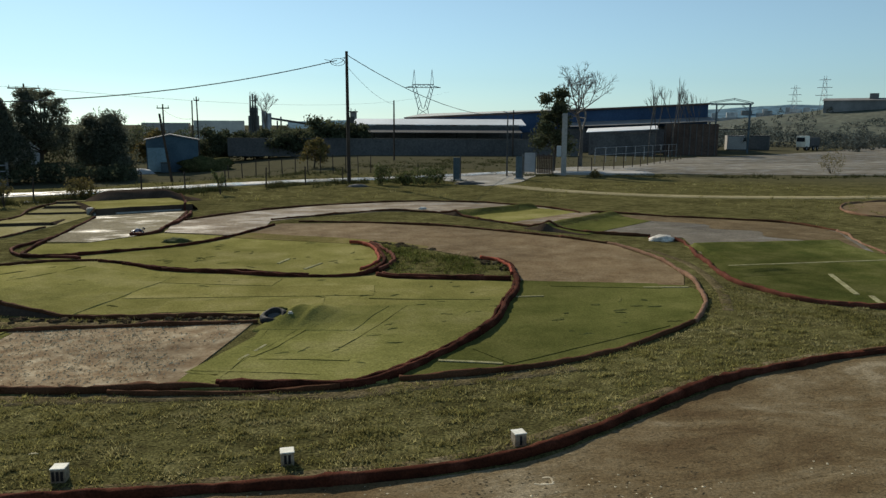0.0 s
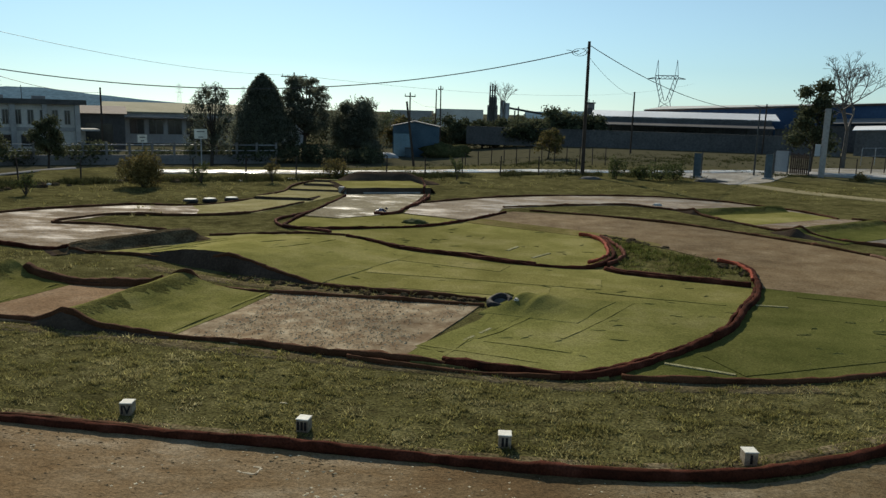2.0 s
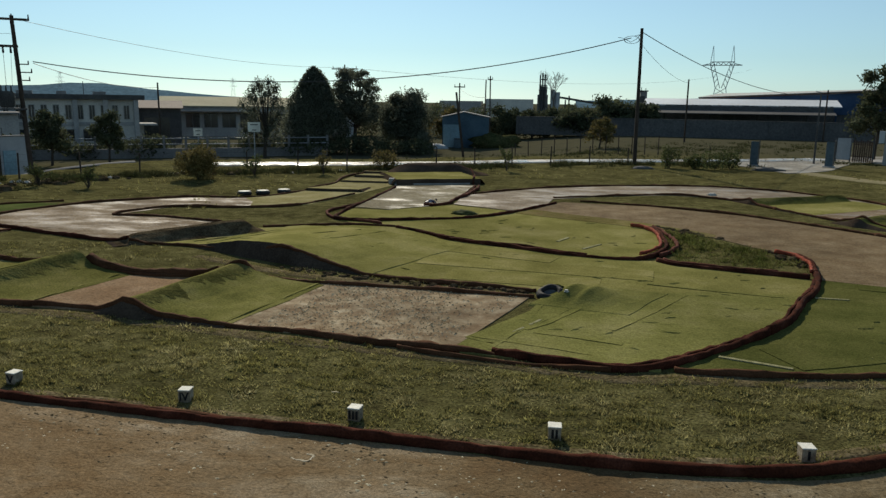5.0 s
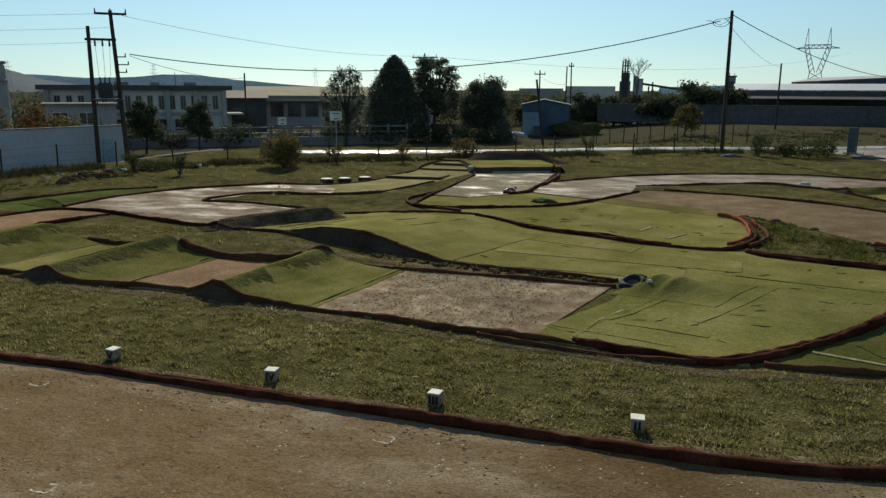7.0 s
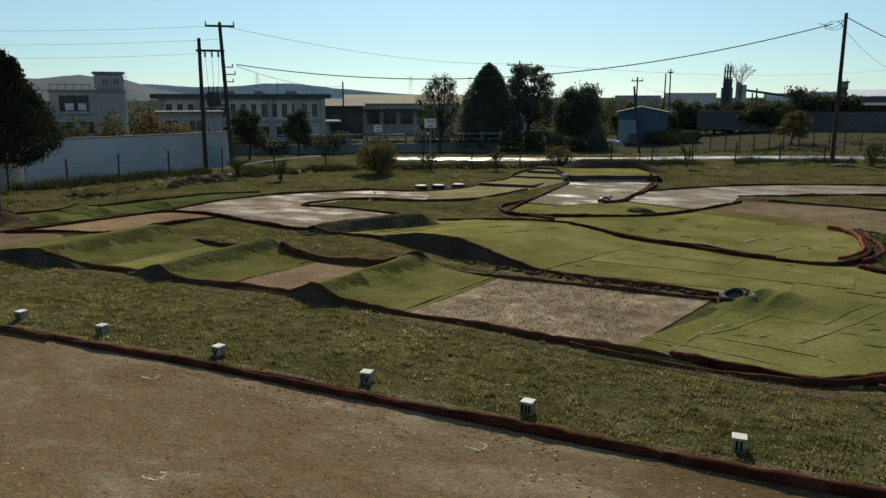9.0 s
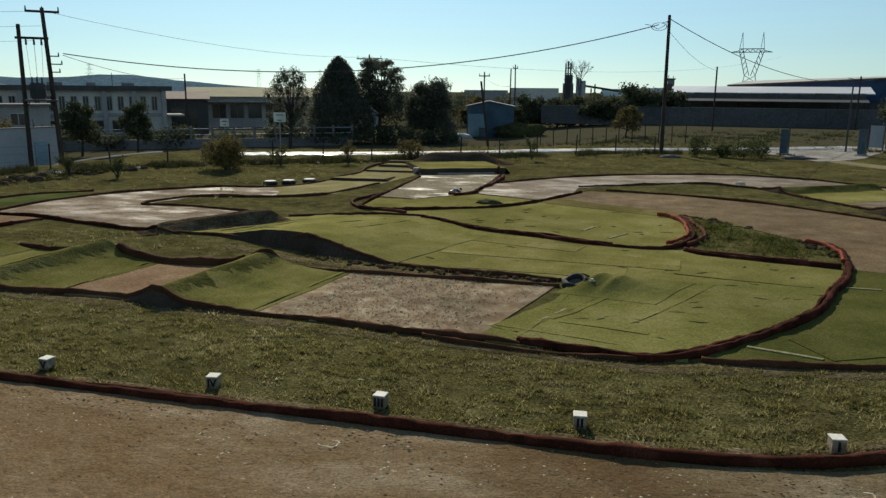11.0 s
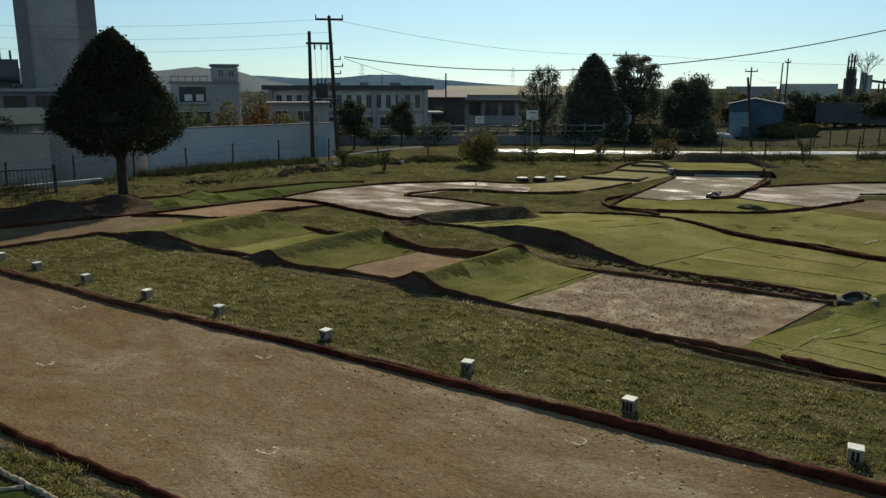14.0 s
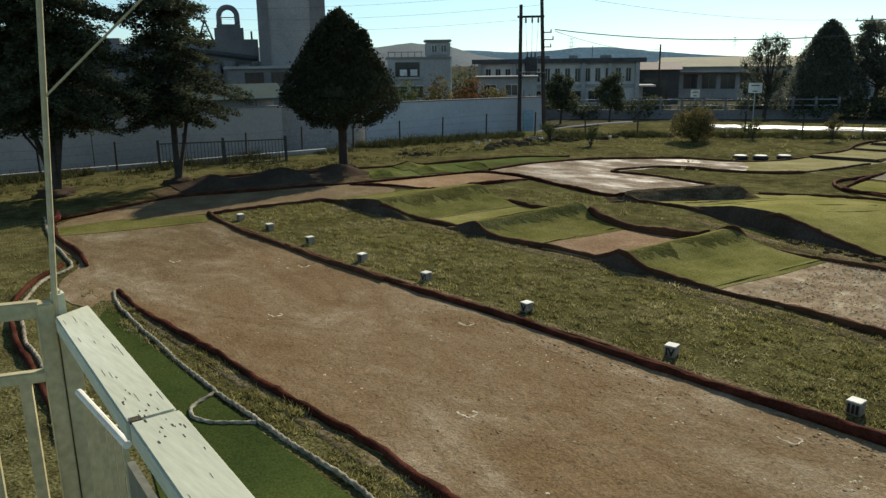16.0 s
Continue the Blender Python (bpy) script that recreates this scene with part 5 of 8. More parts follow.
hose("pipe_border", [(2.0, 26.55), (2.25, 25.2), (2.4, 23.8), (2.25, 22.5), (1.75, 21.4)], 0.05, HOSE_BRICK, "brick-red drain pipe laid as track border", 1.2, 0.06, seed=47)
hose("pipe_border", [(1.9, 20.95), (2.2, 20.6), (3.4, 20.15), (4.6, 19.9)], 0.045, HOSE_BRICK, "brick-red drain pipe laid as track border", 1.5, 0.05, seed=48)


def timber_edge():
    ob = thing("timber_edge", "pale timber plank along the foot of the large jump", "plank", -8.25, 37.4, 0, 23)
    part("board", box(-1.95, 1.95, -0.05, 0.05, -0.02, 0.09, bevel=0.01), CONCRETE, ob)
    c = thing("corner_block", "pale concrete block at the corner of the jump", "block", -10.2, 37.2, 0, 12)
    part("block", box(-0.3, 0.3, -0.2, 0.2, -0.02, 0.3, bevel=0.03), CONCRETE, c)


timber_edge()


# ---------------------------------------------------------------- start boxes
def start_box(x, y, rz, numeral, label):
    ob = thing("start_box", label, "marker box", x, y, 0.0, rz, "start boxes")
    bm = box(-0.082, 0.082, -0.08, 0.08, -0.02, 0.166, bevel=0.006)
    # Body colour holds the shade of the sides; the lid stays lit white.
    part("body", bm, GRIMY_SHADED, ob)
    bm = box(-0.087, 0.087, -0.086, 0.086, 0.166, 0.18, bevel=0.005)
    part("lid", bm, WHITE, ob, "white painted lid")
    cu = bpy.data.curves.new("numeral", "FONT")
    cu.body, cu.size, cu.align_x, cu.extrude, cu.offset = numeral, 0.16, "CENTER", 0.002, 0.005
    tmp = new("numeral", cu)
    me = bpy.data.meshes.new_from_object(tmp.evaluated_get(bpy.context.evaluated_depsgraph_get()))
    bpy.data.objects.remove(tmp)
    bpy.data.curves.remove(cu)
    me.materials.append(BLACK)
    t = new("numeral", me)
    t.parent = ob
    t.matrix_basis = pose(0, -0.083, 0.03, 90, 0, 0)
    w = max(v.co.x for v in me.vertices) - min(v.co.x for v in me.vertices)
    s = min(1.0, 0.135 / w)
    for v in me.vertices:
        v.co.x *= s * (1.25 if s == 1.0 else 1.0)
    tagged(t, "black painted numeral")


for k, (x, y) in enumerate([(2.69, 9.23), (-0.33, 9.12), (-2.98, 9.08), (-5.5, 9.12), (-8.3, 9.12), (-10.96, 9.14), (-13.08, 9.13), (-15.3, 9.22), (-17.35, 9.3), (-19.1, 9.38)]):
    num = ["I", "II", "III", "IV", "V", "VI", "VII", "VIII", "IX", "X"][k]
    start_box(x, y, [8, 4, -3, 9, -6, 5, 2, -4, 7, 0][k], num, "small white start box with a black numeral on grass")


# ---------------------------------------------------------------- small things on the track
def torus(R, r, bm=None, seg=28, ring=10, squash=1.0, half=False):
    bm = bm or bmesh.new()
    rows = []
    n = seg // 2 if half else seg
    for i in range(n + (1 if half else 0)):
        a = 2 * math.pi * i / seg
        rows.append([bm.verts.new(((R + r * math.cos(2 * math.pi * j / ring)) * math.cos(a), (R + r * math.cos(2 * math.pi * j / ring)) * math.sin(a), squash * r * math.sin(2 * math.pi * j / ring))) for j in range(ring)])
    m = len(rows)
    for i in range(m - 1 if half else m):
        for j in range(ring):
            bm.faces.new((rows[i][j], rows[(i + 1) % m][j], rows[(i + 1) % m][(j + 1) % ring], rows[i][(j + 1) % ring]))
    return bm


def half_tyre():
    ob = thing("half_buried_tyre", "half-buried black tyre with a pale plate at the strip's end", "tyre", -0.86, 16.15, 0, -22)
    bm = torus(0.2, 0.07, squash=1.5)
    bmesh.ops.scale(bm, verts=bm.verts, vec=(1.2, 1, 1))
    for v in bm.verts:
        v.co.z += 0.05 * noise.noise((v.co.x * 4, v.co.y * 4, 2)) - 0.25 * abs(v.co.x) ** 1.5
    bmesh.ops.rotate(bm, verts=bm.verts, matrix=Matrix.Rotation(radians(24), 3, "X"))
    bmesh.ops.translate(bm, verts=bm.verts, vec=(0, 0, 0.11))
    part("tyre", bm, RUBBER, ob, smooth=True)
    bm = rod((0, 0, -0.03), (0, 0, 0.02), 0.17, seg=24)
    bmesh.ops.scale(bm, verts=bm.verts, vec=(1.2, 1, 1))
    bmesh.ops.rotate(bm, verts=bm.verts, matrix=Matrix.Rotation(radians(24), 3, "X"))
    bmesh.ops.translate(bm, verts=bm.verts, vec=(0.03, 0.0, 0.09))
    part("plate", bm, DARKSHED, ob, "dull grey round plate")
    bm = bmesh.new()
    lump_core(bm, (0.02, 0.3, 0.1), (0.2, 0.12, 0.16), 3)
    part("turf_flap", bm, TURF_WORN_SHADED, ob, "folded flap of turf behind it", smooth=True)
    bm = box(0.3, 0.42, -0.02, 0.1, -0.02, 0.24, bevel=0.03)
    part("block", bm, STONE, ob, "whitish stone")


half_tyre()


def flat_tyre(x, y, rz):
    ob = thing("white_topped_tyre", "black tyre lying flat with a white painted top", "tyre", x, y, 0, rz, "marker tyres")
    bm = torus(0.24, 0.085)
    bmesh.ops.translate(bm, verts=bm.verts, vec=(0, 0, 0.085))
    part("tyre", bm, RUBBER, ob, smooth=True)
    bm = rod((0, 0, 0.1), (0, 0, 0.185), 0.27, 0.25, seg=20)
    part("cap", bm, WHITE, ob, "white painted cap")


for x, y, r in [(-15.3, 30.7, 0), (-14.65, 31.2, 30), (-13.95, 31.9, 70)]:
    flat_tyre(x, y, r)


def rock(name, x, y, sx, sy, sz, material, label, seed, category="rock", rough=0.4, z=0.0):
    bm = bmesh.new()
    lump_core(bm, (0, 0, 0.1 * sz), (sx, sy, sz), seed, rough, 3)
    ob = link(name, bm, material, smooth=True)
    ob.matrix_world = pose(x, y, z)
    tagged(ob, label, category)


rock("white_rock", 12.72, 25.9, 0.5, 0.34, 0.19, STONE, "large weathered white rock between two lanes", 3, "rock", 0.3)
rock("sack", 2.9, 51.5, 0.7, 0.3, 0.16, DARKSHED, "dark folded tarpaulin on the grass", 5, "tarpaulin")
rock("sack", 10.9, 52.8, 0.9, 0.4, 0.22, DARKSHED, "dark heap of rubbish near the gate", 8, "rubbish")
rock("turf_clump", -4.9, 27.9, 0.5, 0.3, 0.14, LEAF_MID, "tuft of long green grass on the turf", 9, "grass tuft")
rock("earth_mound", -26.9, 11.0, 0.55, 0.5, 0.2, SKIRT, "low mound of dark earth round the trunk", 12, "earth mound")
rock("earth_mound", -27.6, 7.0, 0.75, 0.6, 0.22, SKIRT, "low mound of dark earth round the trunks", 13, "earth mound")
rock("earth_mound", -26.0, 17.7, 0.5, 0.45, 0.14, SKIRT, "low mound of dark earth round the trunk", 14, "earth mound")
rock("earth_mound", -12.6, 92.5, 2.9, 1.5, 1.2, WEED, "low earth mound overgrown with dull green weeds", 21, "earth mound", 0.5, -0.95)
rock("paper_scrap", -3.55, 9.9, 0.06, 0.025, 0.012, STRAW, "scrap of white paper lying on the grass", 15, "litter")
rock("stone", 5.3, 37.2, 0.22, 0.14, 0.12, STONE, "small pale stone by the pipe", 4)


def rc_car(x, y, rz):
    ob = thing("model_car", "small off-road model car with violet and white shell", "model car", x, y, 0.02, rz)
    bm = box(-0.2, 0.2, -0.07, 0.07, 0.05, 0.075, bevel=0.008)
    part("chassis", bm, BLACK, ob)
    bm = bmesh.new()
    prof = [(-0.2, 0.08), (-0.16, 0.13), (-0.05, 0.17), (0.03, 0.18), (0.1, 0.13), (0.22, 0.09)]
    rows = []
    for px, pz in prof:
        w = 0.085 - 0.04 * abs(px)
        rows.append([bm.verts.new((px, -w, 0.076)), bm.verts.new((px, -w * 0.7, pz)), bm.verts.new((px, w * 0.7, pz)), bm.verts.new((px, w, 0.076))])
    for i in range(len(rows) - 1):
        for k in range(3):
            bm.faces.new((rows[i][k], rows[i + 1][k], rows[i + 1][k + 1], rows[i][k + 1]))
    bm.faces.new(rows[0][::-1])
    bm.faces.new(rows[-1])
    bmesh.ops.recalc_face_normals(bm, faces=bm.faces)
    part("shell", bm, CARBODY, ob, "violet and white painted shell")
    bm = box(-0.27, -0.2, -0.1, 0.1, 0.165, 0.172)
    box(-0.27, -0.2, -0.103, -0.098, 0.13, 0.2, bm)
    box(-0.27, -0.2, 0.098, 0.103, 0.13, 0.2, bm)
    part("wing", bm, BLACK, ob, "black rear wing")
    for wx in (-0.16, 0.17):
        for wy in (-0.135, 0.135):
            bm = torus(0.04, 0.022, seg=16, ring=8, squash=1.6)
            bmesh.ops.rotate(bm, verts=bm.verts, matrix=Matrix.Rotation(radians(90), 3, "X"))
            bmesh.ops.translate(bm, verts=bm.verts, vec=(wx, wy, 0.06))
            w = part("wheel", bm, RUBBER, ob, smooth=True)
            bm = rod((wx, wy - 0.025, 0.06), (wx, wy + 0.025, 0.06), 0.035, seg=12)
            part("rim", bm, WHITE, w, "white rim")


rc_car(-6.75, 30.3, 200)


# ---------------------------------------------------------------- drivers' stand
def stand():
    ob = thing("timber_rail", "weathered cream timber handrail on steel posts", "railing", -2.43, 0.40, 0, -6.6)
    for a, b, k, skew in ((0.0, 0.83, 0, -0.06), (0.836, 3.2, 0.005, 0.0), (3.206, 6.6, 0, 0.0)):
        bm = box(a, b, -0.053 + k, 0.05 + k, 3.452, 3.5, bevel=0.004)
        for v in bm.verts:
            if v.co.x < a + 0.01 and v.co.y > 0:
                v.co.x += skew
        plank = part("plank", bm, RAIL, ob)
        rnd = random.Random(int(a * 100) + 5)
        for n in range(26):
            x = (b - abs(rnd.gauss(0, 0.09)) if a == 0 else a + abs(rnd.gauss(0, 0.16))) if n < 12 else rnd.uniform(a, min(b, a + 1.6))
            y = rnd.uniform(-0.045, 0.042) + k
            l, w = (rnd.uniform(0.002, 0.008), rnd.uniform(0.0005, 0.0018)) if n < 12 else (rnd.uniform(0.008, 0.03), rnd.uniform(0.0002, 0.0004))
            if x - l > a + 0.002 and x + l < b - 0.002:
                bm = box(x - l, x + l, y - w, y + w, 3.496, 3.5006)
                for v in bm.verts:
                    v.co.x += rnd.uniform(-0.4, 0.4) * l + (v.co.y - y) * rnd.choice((-1.5, 0.5, 1.5))
                    v.co.y += rnd.uniform(-0.6, 0.6) * w
                part("chip", bm, CHIP, plank, "bare dark chip in the paint")
    part("split", box(0.815, 0.8355, -0.046, -0.022, 3.47, 3.5008), CHIP, ob, "rotten split at the joint")
    part("rail_beam", box(0.6, 6.55, 0.0, 0.03, 3.4, 3.45), RAIL_STEEL, ob)
    part("corner_post", box(-0.06, -0.012, -0.096, -0.05, 0.0, 3.54, bevel=0.004), RAIL_STEEL, ob)
    for x in (-0.03, 2.1, 4.3, 6.5):
        part("post", box(x - 0.03, x + 0.02, -0.046, 0.004, 0.0, 3.45, bevel=0.004), RAIL_STEEL, ob)
    part("post_cap", box(-0.085, -0.03, -0.048, -0.014, 3.45, 3.565, bevel=0.01), RAIL, ob, "pale rounded post cap")
    part("upright", rod((-0.03, -0.062, 3.3), (-0.045, 0.075, 5.0), 0.0085, seg=10), RAIL_STEEL, ob, "thin pale steel upright")
    part("brace", rod((-0.035, 0.0, 4.12), (0.05, 0.37, 4.48), 0.0035, seg=8), RAIL_STEEL, ob, "thin diagonal steel brace")
    part("lower_tube", rod((0.12, -0.034, 3.30), (0.53, 0.0, 3.30), 0.0105, seg=10), WHITE, ob, "worn white steel tube")
    for i in range(6):
        x = 0.1 + i * 0.07
        part("baluster", box(x - 0.008, x + 0.008, -0.034 + x * 0.08, -0.02 + x * 0.08, 2.5, 3.29), RAIL_STEEL, ob)
    part("board", box(0.56, 6.5, -0.012, 0.006, 2.5, 3.27), PANEL, ob, "grey infill board")
    side = thing("side_rail", "pale steel side rail with upright bars", "railing", -2.48, 0.325, 0, -113)
    part("top_bar", box(0.0, 2.2, -0.018, 0.018, 3.495, 3.545, bevel=0.004), RAIL_STEEL, side)
    part("lower_bar", box(0.0, 2.2, -0.016, 0.016, 3.295, 3.33, bevel=0.004), RAIL_STEEL, side)
    part("bottom_bar", box(0.0, 2.2, -0.018, 0.018, 2.5, 2.54, bevel=0.004), RAIL_STEEL, side)
    for i in range(17):
        x = 0.07 + i * 0.115
        part("baluster", box(x - 0.016, x + 0.016, -0.01, 0.01, 2.54, 3.296), RAIL_STEEL, side)
    deck = thing("stand_deck", "timber deck of the raised stand", "deck", -2.5, 0.36, 0, -6.8)
    for i in range(16):
        bm = box(0.0, 6.6, -2.3 + i * 0.143, -2.3 + i * 0.143 + 0.138, 2.40, 2.44)
        part("floor_board", bm, RAIL, deck)
    for x in (0.1, 3.2, 6.4):
        for y in (-2.2, -0.15):
            part("leg", box(x - 0.05, x + 0.05, y - 0.05, y + 0.05, -0.05, 2.40), RAIL_STEEL, deck)


stand()


# ---------------------------------------------------------------- trees
def limb_mesh(segs, seg=7):
    bm = bmesh.new()
    for a, b, r0, r1 in segs:
        rod(a, b, r0, r1, seg, bm)
    return bm


def egg_tree(x, y, height, crown_low, width, name, label, material=LEAF, seed=1, n=5200, lean=0.0, size=0.17, sharp=1.25, spires=()):
    """Dense rounded evergreen with a pointed top on a forked trunk."""
    rnd = np.random.RandomState(seed)
    z0 = ground_z(x, y)
    ob = thing(name, label, "tree", x, y, z0 - 0.05)
    H = height - crown_low
    part("trunk", limb_mesh([((0, 0, 0), (0.02, 0, crown_low * 1.2), width * 0.043, width * 0.034)], 10), TIMBER, ob)
    for k in range(5):
        a = 2 * math.pi * k / 5 + 0.3
        part("limb", limb_mesh([((0.02, 0, crown_low * 0.8), (0.2 * width * math.cos(a), 0.2 * width * math.sin(a), crown_low + 0.25 * H), width * 0.026, width * 0.012)]), TIMBER, ob)
    def radius(t):
        return 0.5 * width * min(1, (0.35 + 0.65 * t / 0.2) ** 0.6 if t < 0.2 else ((1 - t) / 0.8) ** (1 / sharp) * 1.03)
    pts = []
    while len(pts) < n:
        t = rnd.rand()
        a = rnd.rand() * 2 * math.pi
        r = radius(t) * (1 + 0.2 * noise.noise((math.cos(a) * 1.6, math.sin(a) * 1.6, t * 5 + seed)) + 0.16 * noise.noise((math.cos(a) * 5, math.sin(a) * 5, t * 14 + seed)))
        k = 1 - abs(rnd.randn()) * 0.10
        pts.append((r * k * math.cos(a) + lean * t, r * k * math.sin(a), crown_low + t * H + rnd.randn() * 0.08))
    for dx, dy, z, tall, wide in spires:
        for _ in range(int(900 * tall)):
            t, a = rnd.rand() ** 1.3, rnd.rand() * 6.283
            r = 0.5 * wide * (1 - t) ** 0.8 * (0.5 + 0.5 * rnd.rand())
            pts.append((dx + r * math.cos(a), dy + r * math.sin(a), z + t * tall))
    cores = [((0, 0, crown_low + 0.36 * H), (width * 0.36, width * 0.36, H * 0.29), seed), ((lean * 0.7, 0, crown_low + 0.68 * H), (width * 0.2, width * 0.2, H * 0.22), seed + 3)]
    core_and_leaves("crown", cores, pts, size, material, ob, seed)
    return ob


def conifer(x, y, height, crown_low, width, name, label, material=LEAF, seed=1, whorls=22, arms=9, size=0.105, taper=0.9, hang=0.02):
    """Ragged conifer: flat drooping sprays in whorls round a forked stem, gaps between them."""
    rnd = np.random.RandomState(seed)
    z0 = ground_z(x, y)
    ob = thing(name, label, "tree", x, y, z0 - 0.05)
    segs = [((0, 0, 0), (0.05, 0, height * 0.5), width * 0.026, width * 0.018), ((0.05, 0, height * 0.5), (0, 0, height), width * 0.018, 0.02),
            ((0.02, 0.05, 0.25), (0.35, 0.75, height * 0.4), width * 0.016, width * 0.01)]
    if width > 6:
        segs += [((-0.05, 0.1, 0.1), (-0.2, -0.9, height * 0.35), width * 0.018, width * 0.01), ((0.0, 0.1, 0.2), (0.5, 0.35, height * 0.4), width * 0.018, width * 0.01), ((0.0, 0.0, 0.9), (0.2, -1.6, height * 0.3), width * 0.008, width * 0.005)]
    pts = []
    for w in range(whorls):
        t = w / (whorls - 1)
        z = crown_low + (height - crown_low) * t
        R = 0.5 * width * (1 - t) ** taper + 0.15
        R *= (0.72 + 0.5 * rnd.rand()) * (0.8 if t < 0.08 else 1)
        for k in range(arms):
            a = 2 * math.pi * (k + rnd.rand()) / arms
            Lg = R * (0.55 + 0.6 * rnd.rand())
            z = crown_low + (height - crown_low) * t + rnd.uniform(-0.25, 0.35)
            droop = hang + 0.14 * (1 - t) + (0.12 * rnd.rand() if hang > 0.05 else 0.0)
            base = np.array((0.04, 0, z))
            tip = np.array((Lg * math.cos(a), Lg * math.sin(a), z - droop * Lg))
            segs.append((tuple(base), tuple(tip), 0.022, 0.006))
            side = np.array((-math.sin(a), math.cos(a), 0))
            m = max(8, int(Lg * 40))
            for s in np.linspace(0.15, 1, m):
                w_ = 0.26 * Lg ** 0.5 * math.sin(math.pi * min(1, 0.12 + 0.88 * s)) ** 0.8 + 0.04
                for _ in range(2):
                    pts.append(base + (tip - base) * s + side * rnd.uniform(-w_, w_) + np.array((0, 0, rnd.randn() * 0.05 + 0.10 * s * s)))
    part("trunk", limb_mesh(segs, 5), BARK, ob)
    v, f = leaves(pts, size, seed, 3, 0.55)
    raw("crown", v, f, material, ob)
    return ob


def bush(x, y, w, h, name, label, material, seed, n=500, size=0.12, category="bush"):
    rnd = np.random.RandomState(seed)
    ob = thing(name, label, category, x, y, ground_z(x, y) - 0.03)
    segs = []
    for k in range(7):
        a = rnd.rand() * 6.28
        segs.append(((0.05 * math.cos(a), 0.05 * math.sin(a), 0), (0.35 * w * math.cos(a), 0.35 * w * math.sin(a), h * (0.5 + 0.4 * rnd.rand())), 0.02, 0.006))
    part("stem", limb_mesh(segs, 5), BARK, ob)
    d = rnd.randn(n, 3)
    d /= np.linalg.norm(d, axis=1)[:, None]
    d *= (0.35 + 0.65 * rnd.rand(n, 1) ** 0.5) * (1 + 0.25 * np.sin(5 * d[:, :1] + seed))
    pts = np.stack([d[:, 0] * w / 2, d[:, 1] * w / 2, np.maximum(0.03, h * 0.52 + d[:, 2] * h * 0.48)], 1)
    v, f = leaves(pts, size, seed, 2)
    raw("foliage", v, f, material, ob)
    return ob


def bare_tree(x, y, height, spread, name, label, seed, depth=5, thick=0.018):
    rnd = random.Random(seed)
    ob = thing(name, label, "tree", x, y, ground_z(x, y) - 0.05)
    segs = []

    def grow(p, d, L, r, k):
        q = p + d * L
        segs.append((tuple(p), tuple(q), r, r * 0.66))
        if k == 0:
            return
        for _ in range(3 if k > 1 else 4):
            a = Vector((rnd.gauss(0, 1), rnd.gauss(0, 1), rnd.gauss(0.15, 0.6)))
            nd = (d + a * spread).normalized()
            grow(q, nd, L * rnd.uniform(0.58, 0.85), r * 0.6, k - 1)

    grow(Vector((0, 0, 0)), Vector((0.02, 0, 1)), height * 0.28, height * thick, depth)
    part("trunk", limb_mesh(segs[:1]), BARK_PALE, ob)
    part("branchwork", limb_mesh(segs[1:], 4), BARK_PALE, ob)
    return ob


def clump_tree(x, y, height, low, width, name, label, material=LEAF, seed=1, blobs=11, size=0.28, n=230, flat=0.75, puff=1.0):
    """Irregular broad crown of separate leafy clumps on forking limbs, with gaps between."""
    rnd = np.random.RandomState(seed)
    ob = thing(name, label, "tree", x, y, ground_z(x, y) - 0.05)
    H = height - low
    segs = [((0, 0, 0), (0.05 * width, 0, low + 0.25 * H), 0.035 * width, 0.022 * width)]
    cores, pts = [], []
    for k in range(blobs):
        t = (k + 0.5) / blobs
        a = k * 2.4 + rnd.rand() * 0.8
        rr = 0.5 * width * (0.35 + 0.65 * math.sin(math.pi * min(1, 0.25 + 0.75 * t)) ** 0.6) * (0.35 + 0.45 * rnd.rand())
        br = puff * width * rnd.uniform(0.17, 0.27) * (1.0 - 0.35 * t)
        cz = low + br * 0.6 + (H - br * 1.35) * t
        cc = np.array((rr * math.cos(a), rr * math.sin(a), cz))
        solid = 0.72 if puff == 1.0 else 0.35
        cores.append((tuple(cc), (br * solid, br * solid, br * solid * flat), seed + k))
        segs.append(((0.05 * width, 0, low + 0.2 * H * t), tuple(cc), 0.014 * width, 0.006 * width))
        d = rnd.randn(n, 3)
        d /= np.linalg.norm(d, axis=1)[:, None]
        d *= (1 + 0.22 * rnd.randn(n, 1)) if puff == 1.0 else 1.25 * rnd.rand(n, 1) ** 0.4
        pts += (cc + d * (br, br, br * flat)).tolist()
    part("trunk", limb_mesh(segs, 6), BARK, ob)
    core_and_leaves("crown", cores, pts, size, material, ob, seed)
    return ob


egg_tree(-26.0, 17.7, 6.15, 1.85, 4.7, "round_evergreen", "dense dark rounded evergreen with a pointed top", LEAF_DENSE, seed=4, n=20000, size=0.1, sharp=1.6, spires=((0.0, 0.1, 5.4, 0.95, 0.9), (0.5, -0.4, 5.5, 0.7, 0.7), (-0.5, 0.3, 5.2, 0.6, 0.8), (0.9, 0.6, 4.9, 0.6, 0.7), (0.3, -0.9, 5.0, 0.6, 0.7)))
conifer(-26.9, 11.0, 10.4, 2.6, 5.1, "conifer", "dark ragged conifer with a thin forked trunk", seed=7, whorls=22, arms=10, hang=0.22, taper=0.9)
conifer(-27.6, 7.0, 12.0, 2.8, 6.2, "conifer", "dark ragged conifer with several stems", seed=9, arms=14, taper=0.55, whorls=28, hang=0.2)
conifer(-28.2, 2.4, 12.0, 1.8, 7.0, "conifer", "dark ragged conifer beside the street", seed=12, taper=0.5, arms=12, whorls=26)
